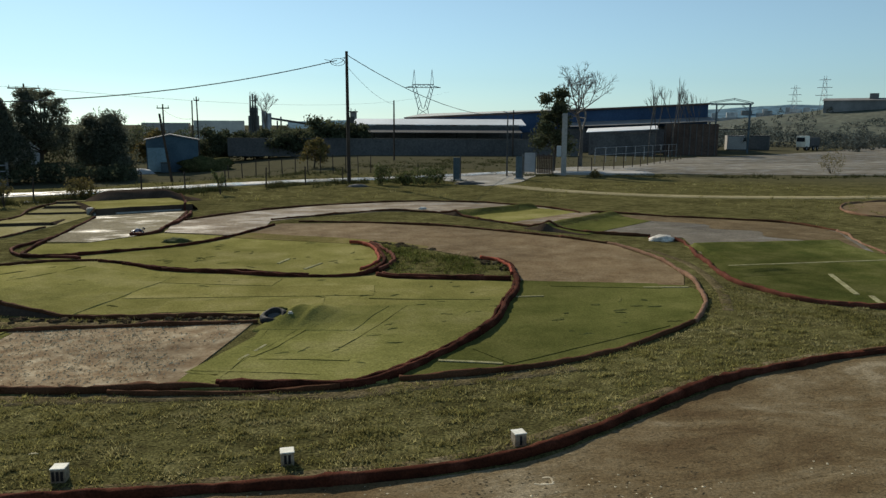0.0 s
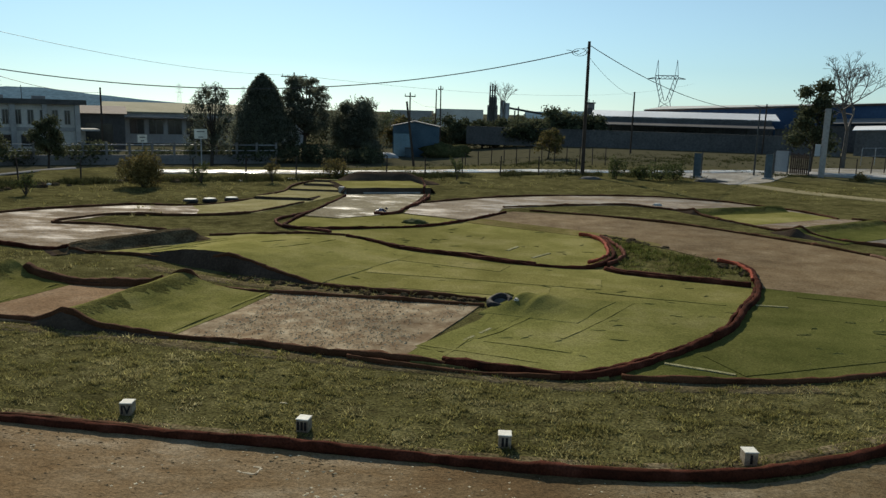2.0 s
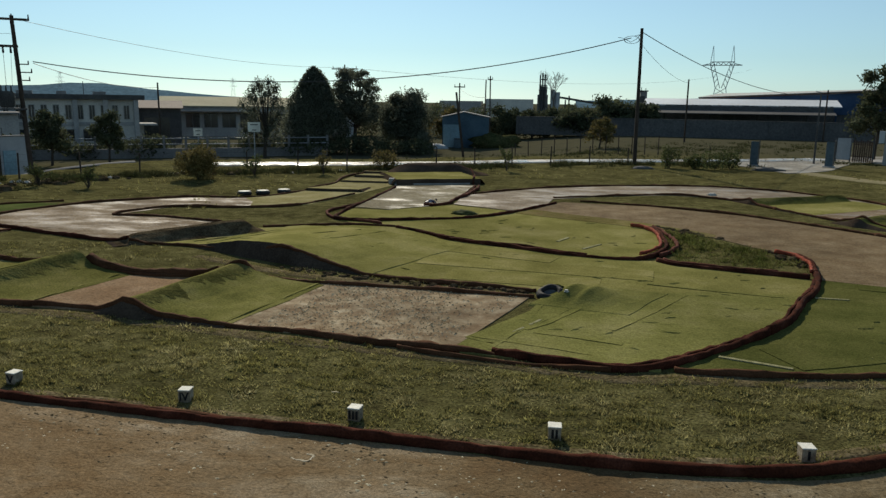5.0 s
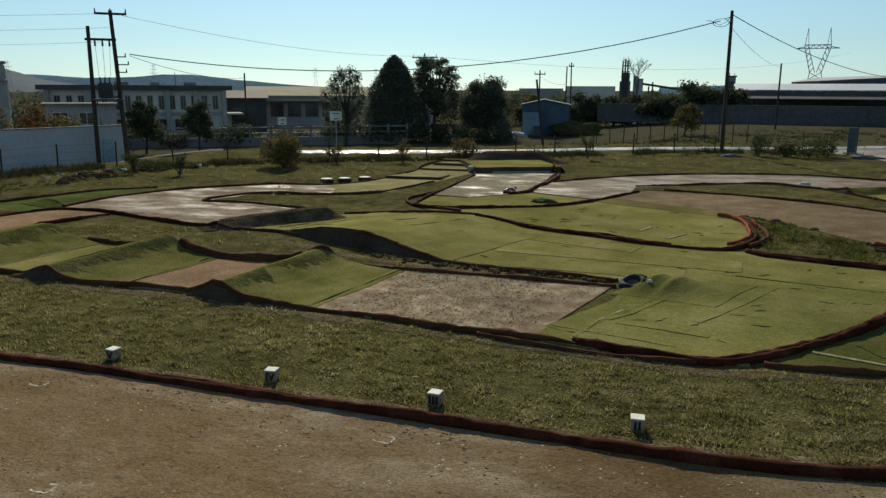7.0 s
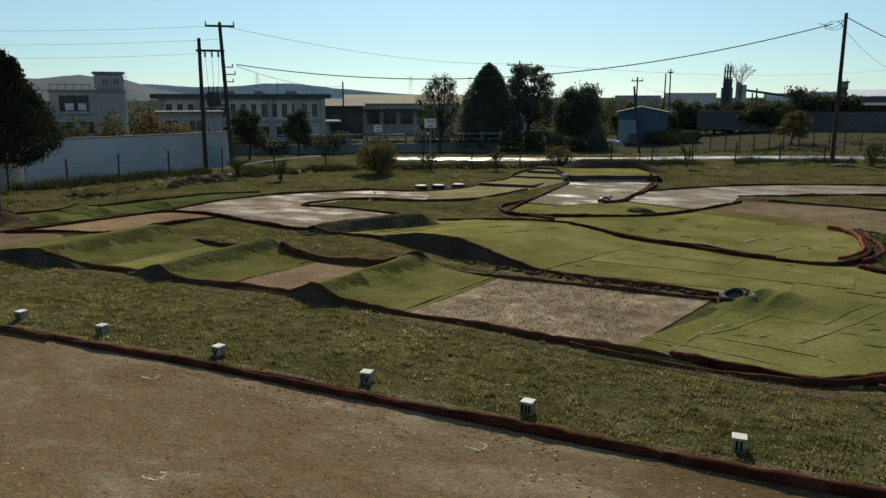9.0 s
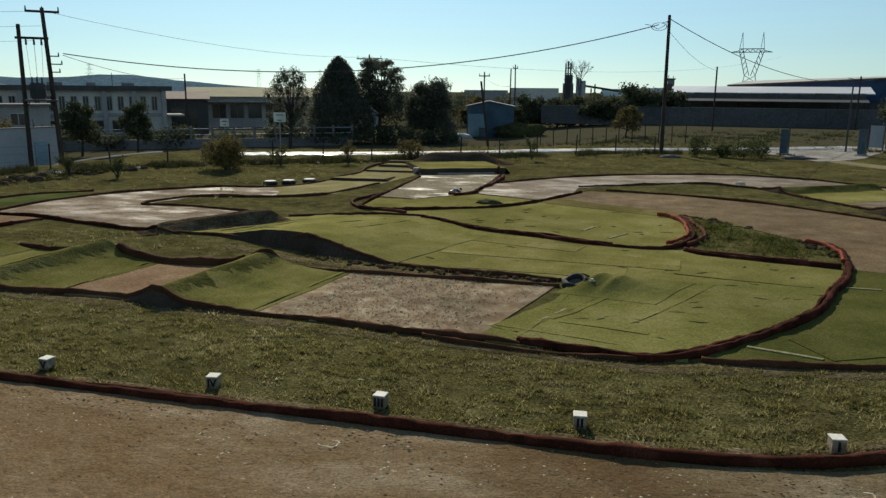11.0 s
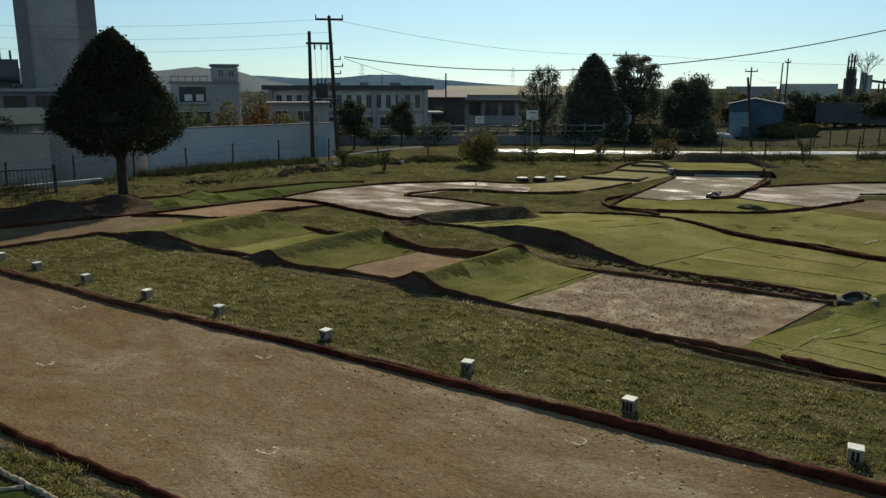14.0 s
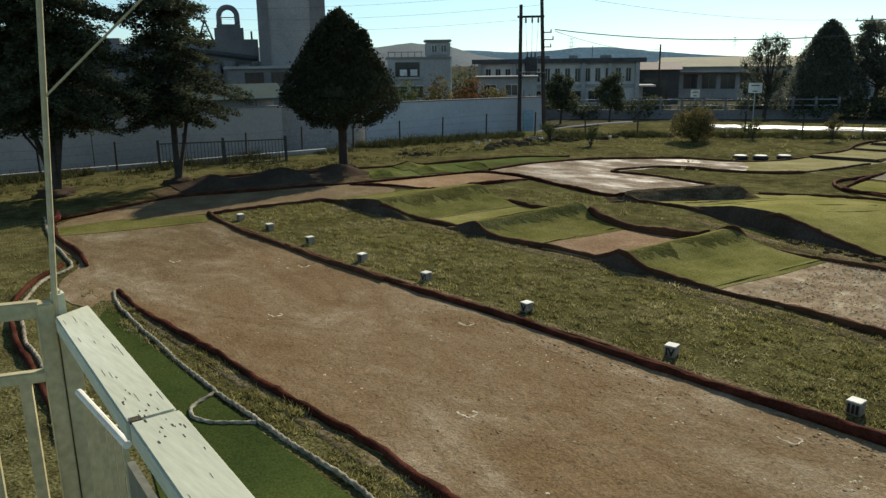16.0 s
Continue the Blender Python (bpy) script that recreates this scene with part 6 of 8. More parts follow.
egg_tree(-30.6, 78.4, 8.9, 0.6, 7.1, "cypress", "broad dark evergreen beside the yard", LEAF_YARD, seed=14, n=12000, size=0.2, sharp=1.75, spires=((0.0, 0.0, 8.2, 0.9, 1.0), (0.9, 0.2, 7.3, 0.7, 1.0), (-0.8, -0.3, 7.4, 0.7, 0.9)))
clump_tree(-27.9, 83.6, 9.5, 2.6, 7.2, "pine", "ragged dark pine with flat tufted boughs", LEAF_YARD, 15, 42, 0.19, 230, 0.45, 0.66)
clump_tree(-22.7, 86.7, 7.1, 0.5, 7.2, "evergreen", "round dark evergreen beside the yard", LEAF_YARD, 16, 14, 0.22, 560)
clump_tree(-32.2, 69.0, 7.7, 1.6, 5.2, "sparse_tree", "sparse grey-green tree in the yard", LEAF_YARD, 17, 30, 0.14, 170, 1.3, 0.5)
clump_tree(-44.5, 54.7, 4.6, 1.1, 3.3, "street_tree", "bushy dull green tree beside the wall", LEAF, 18, 10, 0.22, 170)
clump_tree(-41.0, 57.3, 4.6, 1.3, 2.9, "street_tree", "thin dull green tree beside the wall", LEAF, 19, 9, 0.22, 170)
clump_tree(21.6, 66.7, 7.7, 1.6, 3.6, "evergreen", "dark evergreen behind the concrete pillar", LEAF, 20, 11, 0.24, 220)
bare_tree(27.3, 75.5, 12.6, 0.62, "bare_tree", "leafless pale tree behind the lot", 21, 6)
for x, y, h, s in [(45.2, 98, 12.6, 31), (46.6, 99, 11.8, 35), (50.6, 102, 13.4, 32), (51.8, 103, 12.8, 38), (53.2, 102, 12.0, 33), (54.6, 103, 11.5, 34)]:
    bare_tree(x, y, h, 0.17, "bare_tree", "thin pale leafless tree beside the shed", s, 3, 0.0075)
bare_tree(-24.5, 96, 8.2, 0.4, "bare_tree", "thin leafless tree behind the evergreen", 36, 5)
bare_tree(-15.8, 250, 17, 0.4, "bare_tree", "tall leafless tree before the plant", 37, 5)
clump_tree(-0.1, 76.0, 3.1, 0.6, 2.8, "small_tree", "small yellowing tree in the field", LEAF_DRY, 22, 9, 0.2, 110)
clump_tree(-20.0, 100.0, 5.2, 0.8, 4.5, "small_tree", "yellowing tree beside the blue shed", LEAF_DRY, 25, 9, 0.3, 90)
for x, y, w, h, s in [(-3.2, 108, 7, 4.2, 40), (1.5, 109, 8, 5.4, 41), (5.6, 110, 6, 4.6, 42), (-10, 112, 6, 4.2, 43), (-14, 113, 6, 5.0, 44), (-6.6, 111, 5, 4.2, 45)]:
    clump_tree(x, y, h, 0.3, w, "evergreen", "dark evergreen in front of the sheds", LEAF, s, 10, 0.36, 190)
bush(-20.5, 36.0, 2.0, 1.75, "bush", "rounded yellow-green bush on the lawn", LEAF_DRY, 50, 3200, 0.1)
def spiky_shrub(x, y, w, h, label, material, seed):
    """Thin shrub: a handful of stems fanning out from the root, each with short narrow leaves."""
    rnd = np.random.RandomState(seed)
    ob = thing("shrub", label, "shrub", x, y, ground_z(x, y) - 0.03)
    segs, pts = [], []
    for k in range(13):
        a, out = k * 2.4 + rnd.rand(), rnd.uniform(0.12, 0.5) * w
        tip = np.array((out * math.cos(a), out * math.sin(a), h * rnd.uniform(0.55, 1.0) * (1.15 - 0.6 * out / w)))
        mid = tip * (0.35, 0.35, 0.6)
        segs += [((0, 0, 0), tuple(mid), 0.018, 0.012), (tuple(mid), tuple(tip), 0.012, 0.004)]
        for t in np.linspace(0.15, 1.0, 16):
            q = mid + (tip - mid) * t
            pts += [q + rnd.randn(3) * 0.055 * (1.2 - 0.7 * t) for _ in range(2)]
    part("stem", limb_mesh(segs, 4), BARK, ob)
    v, f = leaves(pts, 0.075, seed, 2)
    raw("foliage", v, f, material, ob)


for x, y, w, h, s in [(-5.6, 46.6, 1.3, 1.6, 53), (-15.5, 41.0, 1.3, 1.35, 58), (-18.8, 39.0, 1.4, 1.2, 59), (-21.5, 38.2, 1.3, 1.0, 60), (-23.2, 30.8, 1.3, 1.15, 51), (-26.0, 31.0, 1.4, 1.05, 52)]:
    spiky_shrub(x, y, w, h, "thin spiky shrub beside the wire fence", LEAF_DRY if s == 58 else LEAF_MID, s)
for x, y, w, h, s in [(4.6, 52.8, 1.2, 1.5, 54), (7.4, 52.2, 1.8, 1.3, 55), (8.6, 53.4, 1.6, 1.2, 56), (6.2, 53.0, 1.2, 0.9, 57), (-12.8, 44.3, 1.5, 1.3, 61)]:
    bush(x, y, w, h, "bush", "low scrubby bush along the fence", LEAF_DRY if s == 61 else LEAF_MID, s, 620, 0.11)
for x, y, w, h, s in [(45.9, 61.3, 2.5, 2.1, 64), (22.5, 58.5, 0.9, 0.6, 65)]:
    bush(x, y, w, h, "bush", "dry leafless shrub at the edge of the lot", LEAF_DRY, s, 420, 0.1)


for i, (x, y, w, h) in enumerate([(-52, 60, 5, 2.0), (-47.5, 62.5, 5, 1.8), (-43, 66, 5.5, 2.0), (-38.5, 69.5, 5, 1.9), (-34.5, 72.5, 5, 2.1), (-30, 75, 6, 2.2), (-25, 77.5, 6, 2.0), (-20.5, 79.5, 6, 2.0)]):
    bush(x, y, w, h * (0.7 if i % 2 else 1.0), "hedge", "dark overgrown hedge along the yard", LEAF, 80 + i, 900, 0.3, "hedge")
for i, (x, y, w, h) in enumerate([(-43.2, 41.8, 2.6, 4.2), (-44.6, 39.8, 2.6, 4.4), (-46.4, 38.0, 3, 4.2), (-48.4, 36.6, 3.4, 4.4), (-42.2, 43.6, 2.0, 3.9)]):
    bush(x, y, w, h, "shrub", "autumn-coloured shrub behind the white wall", (LEAF_RUST, LEAF_DRY, LEAF_MID)[i % 3], 120 + i, 700, 0.25, "shrub")


for i, (x, y, w, h) in enumerate([(-66, 86, 10, 4.4), (-74, 82, 11, 4.6), (-80, 74, 11, 4.2), (-84, 66, 10, 4.4), (-88, 57, 11, 4.6), (-72, 68, 8, 3.6), (-77, 60, 9, 3.8)]):
    bush(x, y, w, h, "hedge", "dark tall shrubs behind the office yard", LEAF_YARD if i % 2 else LEAF_MID, 140 + i, 1000, 0.4, "hedge")

for i, az in enumerate((9.5, 12.0, 14.5, 17.0)):
    bush(-125 * math.sin(radians(az)), 125 * math.cos(radians(az)), 8.5, 4.6 + 0.5 * (i % 2), "hedge", "dark tall shrubs behind the blue shed", LEAF, 170 + i, 1200, 0.4, "hedge")


# ---------------------------------------------------------------- fences and poles
def wire_fence(name, pts, label, spacing=2.6, h=1.15, seed=1):
    ob = thing(name, label, "fence", 0, 0)
    c = spline(pts, 0.5)
    d = np.concatenate([[0], np.cumsum(np.linalg.norm(np.diff(c, axis=0), axis=1))])
    rnd = random.Random(seed)
    tops = []
    for s in np.arange(0, d[-1], spacing):
        x, y = np.interp(s, d, c[:, 0]), np.interp(s, d, c[:, 1])
        z = ground_z(x, y)
        hh = h * rnd.uniform(0.9, 1.1)
        dx, dy = rnd.uniform(-0.05, 0.05), rnd.uniform(-0.05, 0.05)
        part("post", rod((x, y, z - 0.1), (x + dx, y + dy, z + hh), 0.045, 0.04, 7), TIMBER, ob)
        tops.append((x, y, z, hh))
    for k in (0.35, 0.65, 0.93):
        part("wire", tube([(p[0], p[1], p[2] + p[3] * k) for p in tops], 0.004, 4), STEEL, ob)


wire_fence("wire_fence", [(-32.5, 2), (-32.2, 14), (-31.6, 23.3), (-30.6, 31), (-26, 36), (-19.4, 40.8), (-15.2, 43), (-11.4, 45.3), (-5.2, 50.6), (0, 53.4), (3.7, 55), (9.8, 56)], "wire fence on dark wooden posts", 2.9, 1.25, 3)
wire_fence("field_fence", [(-7, 64), (-3, 65), (1, 66), (5, 66.5)], "short row of dark stakes in the field", 1.1, 1.5, 4)
wire_fence("lot_fence", [(21.3, 63.2), (26, 67), (33, 74), (40, 82), (46, 90)], "wire fence along the lot", 2.4, 1.4, 5)


def pipe_fence():
    """Open fence of thin galvanised pipe between the lot and the sheds."""
    a, b = Vector((31.0, 81.0, 0)), Vector((49.0, 97.5, 0))
    ob = thing("pipe_fence", "thin pale pipe fence before the sheds", "fence", a.x, a.y, 0, math.degrees(math.atan2(b.y - a.y, b.x - a.x)))
    L = (b - a).length
    for i in range(10):
        x = L * i / 9
        part("post", rod((x, 0, -0.1), (x, 0, 1.75), 0.03, seg=6), GALV, ob)
    for z in (0.9, 1.72):
        part("rail", rod((0, 0, z), (L, 0, z), 0.02, seg=6), GALV, ob)


pipe_fence()


def metal_railing():
    ob = thing("metal_railing", "dark metal bar railing at the street edge", "railing", -31.9, 12.4, -0.25, 64)
    part("top_bar", box(0, 5.2, -0.02, 0.02, 1.2, 1.25), STEEL, ob)
    part("bottom_bar", box(0, 5.2, -0.02, 0.02, 0.25, 0.29), STEEL, ob)
    for i in range(36):
        part("bar", rod((0.1 + i * 0.143, 0, 0.27), (0.1 + i * 0.143, 0, 1.22), 0.012, seg=5), STEEL, ob)
    for x in (-0.05, 2.6, 5.25):
        part("post", box(x - 0.06, x + 0.06, -0.06, 0.06, -0.4, 1.4), STEEL, ob)


metal_railing()


def kerb():
    ob = thing("street_barrier", "low pale concrete barrier along the street", "barrier", -33.6, 3, 0, 82)
    for i in range(7):
        part("block", box(i * 2.5, i * 2.5 + 2.44, -0.12, 0.12, -0.9, 0.18, bevel=0.02), CONCRETE, ob)


kerb()


def utility_pole():
    ob = thing("utility_pole", "tall dark wooden utility pole with wires", "utility pole", 2.42, 54.6)
    part("mast", rod((0, 0, -0.2), (-0.05, 0, 9.25), 0.14, 0.10, 12), TIMBER, ob)
    part("bracket", rod((-0.06, 0, 8.85), (-0.5, 0, 8.75), 0.02, seg=6), STEEL, ob)
    bm = torus(0.33, 0.02, seg=24, ring=5)
    bmesh.ops.scale(bm, verts=bm.verts, vec=(1.5, 0.75, 1.0))
    bmesh.ops.rotate(bm, verts=bm.verts, matrix=Matrix.Rotation(radians(90), 3, "X"))
    bmesh.ops.translate(bm, verts=bm.verts, vec=(-0.68, 0, 8.5))
    part("cable_coil", bm, STEEL, ob)
    part("cable_tail", tube([(-0.1, 0, 8.9), (-0.35, 0.02, 8.55), (-0.75, 0.02, 8.35), (-1.3, 0.02, 8.62), (-1.6, 0.02, 8.66)], 0.018), STEEL, ob)
    part("meter_box", box(0.1, 0.42, -0.12, 0.12, 4.3, 4.75, bevel=0.02), STEEL, ob)


utility_pole()


def h_poles():
    ob = thing("twin_poles", "pair of tall dark wooden poles with crossarms", "utility pole", -36.9, 41.9, -1.5, 40)
    part("mast", rod((1.0, 0, 0), (0.62, 0, 10.6), 0.17, 0.12, 10), TIMBER, ob)
    part("mast", rod((-0.85, 0, 0), (-0.8, 0, 9.55), 0.16, 0.12, 10), TIMBER, ob)
    part("crossarm", box(-0.35, 1.6, -0.08, 0.08, 10.3, 10.44), TIMBER, ob)
    part("crossarm", box(-1.05, 0.85, -0.07, 0.07, 8.65, 8.8), TIMBER, ob)
    for x in (-0.3, 0.62, 1.55):
        part("insulator", rod((x, 0, 10.44), (x, 0, 10.7), 0.05, 0.03, 6), STEEL, ob)
    for x in (-0.45, 0.0, 0.42):
        part("insulator", rod((x, -0.02, 8.65), (x, -0.02, 8.3), 0.05, 0.07, 8), STEEL, ob)
        part("lead", rod((x, -0.03, 8.3), (x * 0.8, -0.1, 6.3), 0.012, seg=4), STEEL, ob)
    part("transformer", box(-0.5, 0.42, -0.42, 0.36, 4.93, 5.95, bevel=0.08), STEEL, ob, "dark transformer tank")
    for k in range(7):
        part("cooling_fin", box(-0.44 + k * 0.13, -0.4 + k * 0.13, -0.52, -0.421, 5.05, 5.8), STEEL, ob)
    for x in (-0.32, -0.04, 0.24):
        part("bushing", rod((x, -0.05, 5.95), (x, -0.05, 6.32), 0.06, 0.04, 8), STEEL, ob)
    part("platform", box(-0.98, 1.05, -0.5, 0.5, 4.78, 4.9), STEEL, ob)
    for x in (-0.9, 0.95):
        part("bracket", rod((x * 0.93, 0, 4.2), (x * 0.6, -0.45, 4.78), 0.035, seg=5), STEEL, ob)
    for z, w in ((6.6, 0.65), (7.1, 0.8), (7.6, 0.65)):
        part("side_arm", box(0.72, 0.72 + w, -0.04, 0.04, z, z + 0.07), STEEL, ob)
        part("insulator", rod((0.68 + w, 0, z + 0.07), (0.68 + w, 0, z + 0.27), 0.045, 0.03, 6), STEEL, ob)


h_poles()


def plain_pole(x, y, h, name, label, lean=(0, 0), arm=0.0, r=0.11):
    z = ground_z(x, y)
    ob = thing(name, label, "utility pole", x, y, z)
    part("mast", rod((0, 0, -0.1), (lean[0], lean[1], h), r, r * 0.75, 9), TIMBER, ob)
    if arm:
        part("crossarm", box(lean[0] - arm, lean[0] + arm, lean[1] - 0.06, lean[1] + 0.06, h - 0.55, h - 0.42), TIMBER, ob)
        for s in (-0.9, 0, 0.9):
            part("insulator", rod((lean[0] + s * arm, lean[1], h - 0.42), (lean[0] + s * arm, lean[1], h - 0.15), 0.05, 0.03, 6), STEEL, ob)
    return ob


plain_pole(-11.8, 66.4, 6.5, "leaning_pole", "leaning dark wooden pole", (-0.85, 0), 0, 0.12)
plain_pole(-17.9, 96, 8.0, "wooden_pole", "wooden pole with a crossarm", (0, 0), 0.7)
plain_pole(-16.3, 107, 8.7, "wooden_pole", "tall dark wooden pole", (0.1, 0))
plain_pole(-15.5, 107, 9.2, "wooden_pole", "tall dark wooden pole with a hook", (-0.1, 0), 0.35)
plain_pole(-30.3, 87.6, 9.8, "wooden_pole", "wooden pole with a crossarm behind the pine", (0, 0), 1.6)
plain_pole(9.3, 90, 7.0, "wooden_pole", "wooden pole in the field", (0, 0))
plain_pole(26.5, 100, 6.2, "wooden_pole", "wooden pole before the sheds", (0, 0))
plain_pole(-45.6, 72.5, 7.2, "wooden_pole", "dark pole in front of the warehouse", (0, 0))


def wire(name, a, b, sag, r=0.022, label="thin black overhead cable hung between poles"):
    cu = bpy.data.curves.new(name, "CURVE")
    cu.dimensions, cu.bevel_depth, cu.bevel_resolution = "3D", r, 1
    sp = cu.splines.new("POLY")
    n = 28
    sp.points.add(n)
    for i in range(n + 1):
        t = i / n
        p = Vector(a).lerp(Vector(b), t)
        sp.points[i].co = (p.x, p.y, p.z - 4 * sag * t * (1 - t), 1)
    tmp = new(name, cu)
    me = bpy.data.meshes.new_from_object(tmp.evaluated_get(bpy.context.evaluated_depsgraph_get()))
    bpy.data.objects.remove(tmp)
    bpy.data.curves.remove(cu)
    me.materials.append(STEEL)
    tagged(new(name, me), label, "cable", "overhead cables")


wire("cable", (1.7, 54.6, 8.62), (-35.4, 42.6, 6.3), 2.0, 0.035)
wire("cable", (-35.4, 42.6, 6.2), (-45.6, 72.5, 5.2), 0.5, 0.02)
wire("cable", (2.4, 54.6, 9.0), (28.6, 100, 6.0), 1.9, 0.026)
wire("cable", (2.4, 54.6, 8.2), (9.3, 90, 6.6), 0.5, 0.012)
wire("cable", (-30.3, 87.6, 8.0), (44, 250, 15), 3.0, 0.016)
wire("cable", (-30.3, 87.6, 8.0), (-35.9, 42.6, 8.8), 0.8, 0.014)
wire("cable", (-9.9, 66, 4.6), (-17.9, 96, 5.9), 0.4, 0.014)
for k in range(3):
    wire("cable", (-36 - 0.6 * k, 42.3, 8.9 - 0.9 * k), (-95, 30 + 3 * k, 11.5 - k), 1.0, 0.009)


# ---------------------------------------------------------------- gate
def gate():
    ob = thing("concrete_pillar", "tall square concrete pillar with a meter box", "pillar", 20.8, 61.5, 0, -18)
    part("shaft", box(-0.22, 0.22, -0.22, 0.22, -0.1, 5.2, bevel=0.03), CONCRETE, ob)
    part("meter_box", box(-0.62, -0.24, -0.3, 0.1, 1.6, 2.5, bevel=0.02), PLASTER, ob, "pale meter box")
    for x, y, h in ((10.65, 56.6, 1.75), (15.75, 57.3, 1.8)):
        g = thing("gate_post", "blue-grey steel gate post panel", "gate post", x, y, 0, -12, "gate posts")
        part("panel", box(-0.25, 0.25, -0.04, 0.04, 0.05, h, bevel=0.01), BLUE_GREY, g)
        part("post", box(0.26, 0.34, -0.05, 0.05, -0.1, h + 0.15), STEEL, g)
        part("footing", box(-0.4, 0.4, -0.25, 0.25, -0.1, 0.12, bevel=0.02), CONCRETE, g)
    lp = thing("lamp_pole", "thin pale lamp pole beside the gate", "pole", 15.6, 60.5)
    part("mast", rod((0, 0, 0), (0, 0, 5.2), 0.07, 0.05, 8), STEEL, lp)
    part("arm", rod((0, 0, 5.2), (-0.4, -0.1, 5.3), 0.03, seg=6), GALV, lp)
    p = thing("whitewashed_gate", "tall whitewashed gate leaf on steel legs", "gate", 18.4, 63.5, 0, -30)
    part("leaf", box(-0.55, 0.55, -0.015, 0.015, 0.2, 1.85), PLASTER, p)
    for i in range(7):
        part("rib", box(-0.53 + i * 0.16, -0.45 + i * 0.16, -0.05, -0.0155, 0.2, 1.85, bevel=0.01), PLASTER, p)
    q = thing("slatted_gate", "brown slatted timber gate leaf beside the white one", "gate", 19.5, 62.9, 0, -30)
    for i in range(9):
        part("slat", box(-0.6 + i * 0.15, -0.49 + i * 0.15, -0.02, 0.02, 0.1, 1.75 - 0.05 * (i % 3), bevel=0.008), RUST, q)
    for z in (0.45, 1.35):
        part("rail", box(-0.62, 0.73, 0.021, 0.06, z, z + 0.09), RUST, q)
    part("post", box(0.75, 0.85, -0.05, 0.05, -0.1, 1.95), STEEL, q)
    for x in (-0.5, 0.5):
        part("leg", box(x - 0.04, x + 0.04, -0.05, 0.05, -0.1, 1.9), STEEL, p)
    s = thing("concrete_slab", "raised concrete slab edge by the gate", "slab", 23.5, 62.5, 0, -10)
    part("slab", box(-3.2, 5.5, -0.6, 2.4, -0.2, 0.16, bevel=0.03), CONCRETE, s)


gate()


# ---------------------------------------------------------------- buildings
def facing(x, y):
    return math.degrees(math.atan2(-x, y))


def windows(ob, xs, z0, z1, y=-0.0, w=1.2, frame_mat=STEELWHITE):
    for x in xs:
        f = part("window", box(x - w / 2 - 0.06, x + w / 2 + 0.06, y - 0.06, y + 0.02, z0 - 0.06, z1 + 0.06), frame_mat, ob)
        part("pane", box(x - w / 2, x - 0.03, y - 0.075, y - 0.03, z0, z1), GLASS_DK, f, "dark glass")
        part("pane", box(x + 0.03, x + w / 2, y - 0.075, y - 0.03, z0, z1), GLASS_DK, f, "dark glass")


def slope_roof(x0, x1, y0, y1, z0, z1, thick=0.1, rise=0.0, rise_back=None):
    """A single-pitch sheet roof from the eave y0 up to y1; its far end along x may lie higher."""
    rb = rise if rise_back is None else rise_back
    low = ((x0, y0, z0), (x1, y0, z0 + rise), (x1, y1, z1 + rb), (x0, y1, z1))
    bm = bmesh.new()
    vs = [bm.verts.new((x, y, z + thick)) for x, y, z in low] + [bm.verts.new(p) for p in low]
    for q in ((0, 1, 2, 3), (7, 6, 5, 4), (0, 4, 5, 1), (1, 5, 6, 2), (2, 6, 7, 3), (3, 7, 4, 0)):
        bm.faces.new([vs[i] for i in q])
    return bm


def gable_roof(L0, L1, y0, y1, ze, zr, over=0.4, thick=0.12):
    bm = bmesh.new()
    ym = (y0 + y1) / 2
    prof = [(y0 - over, ze), (ym, zr), (y1 + over, ze)]
    rows = []
    for x in (L0 - over, L1 + over):
        rows.append([bm.verts.new((x, y, z)) for y, z in prof] + [bm.verts.new((x, y, z - thick)) for y, z in reversed(prof)])
    for k in range(6):
        j = (k + 1) % 6
        bm.faces.new((rows[0][k], rows[1][k], rows[1][j], rows[0][j]))
    bm.faces.new(rows[0][::-1])
    bm.faces.new(rows[1])
    bmesh.ops.recalc_face_normals(bm, faces=bm.faces)
    return bm


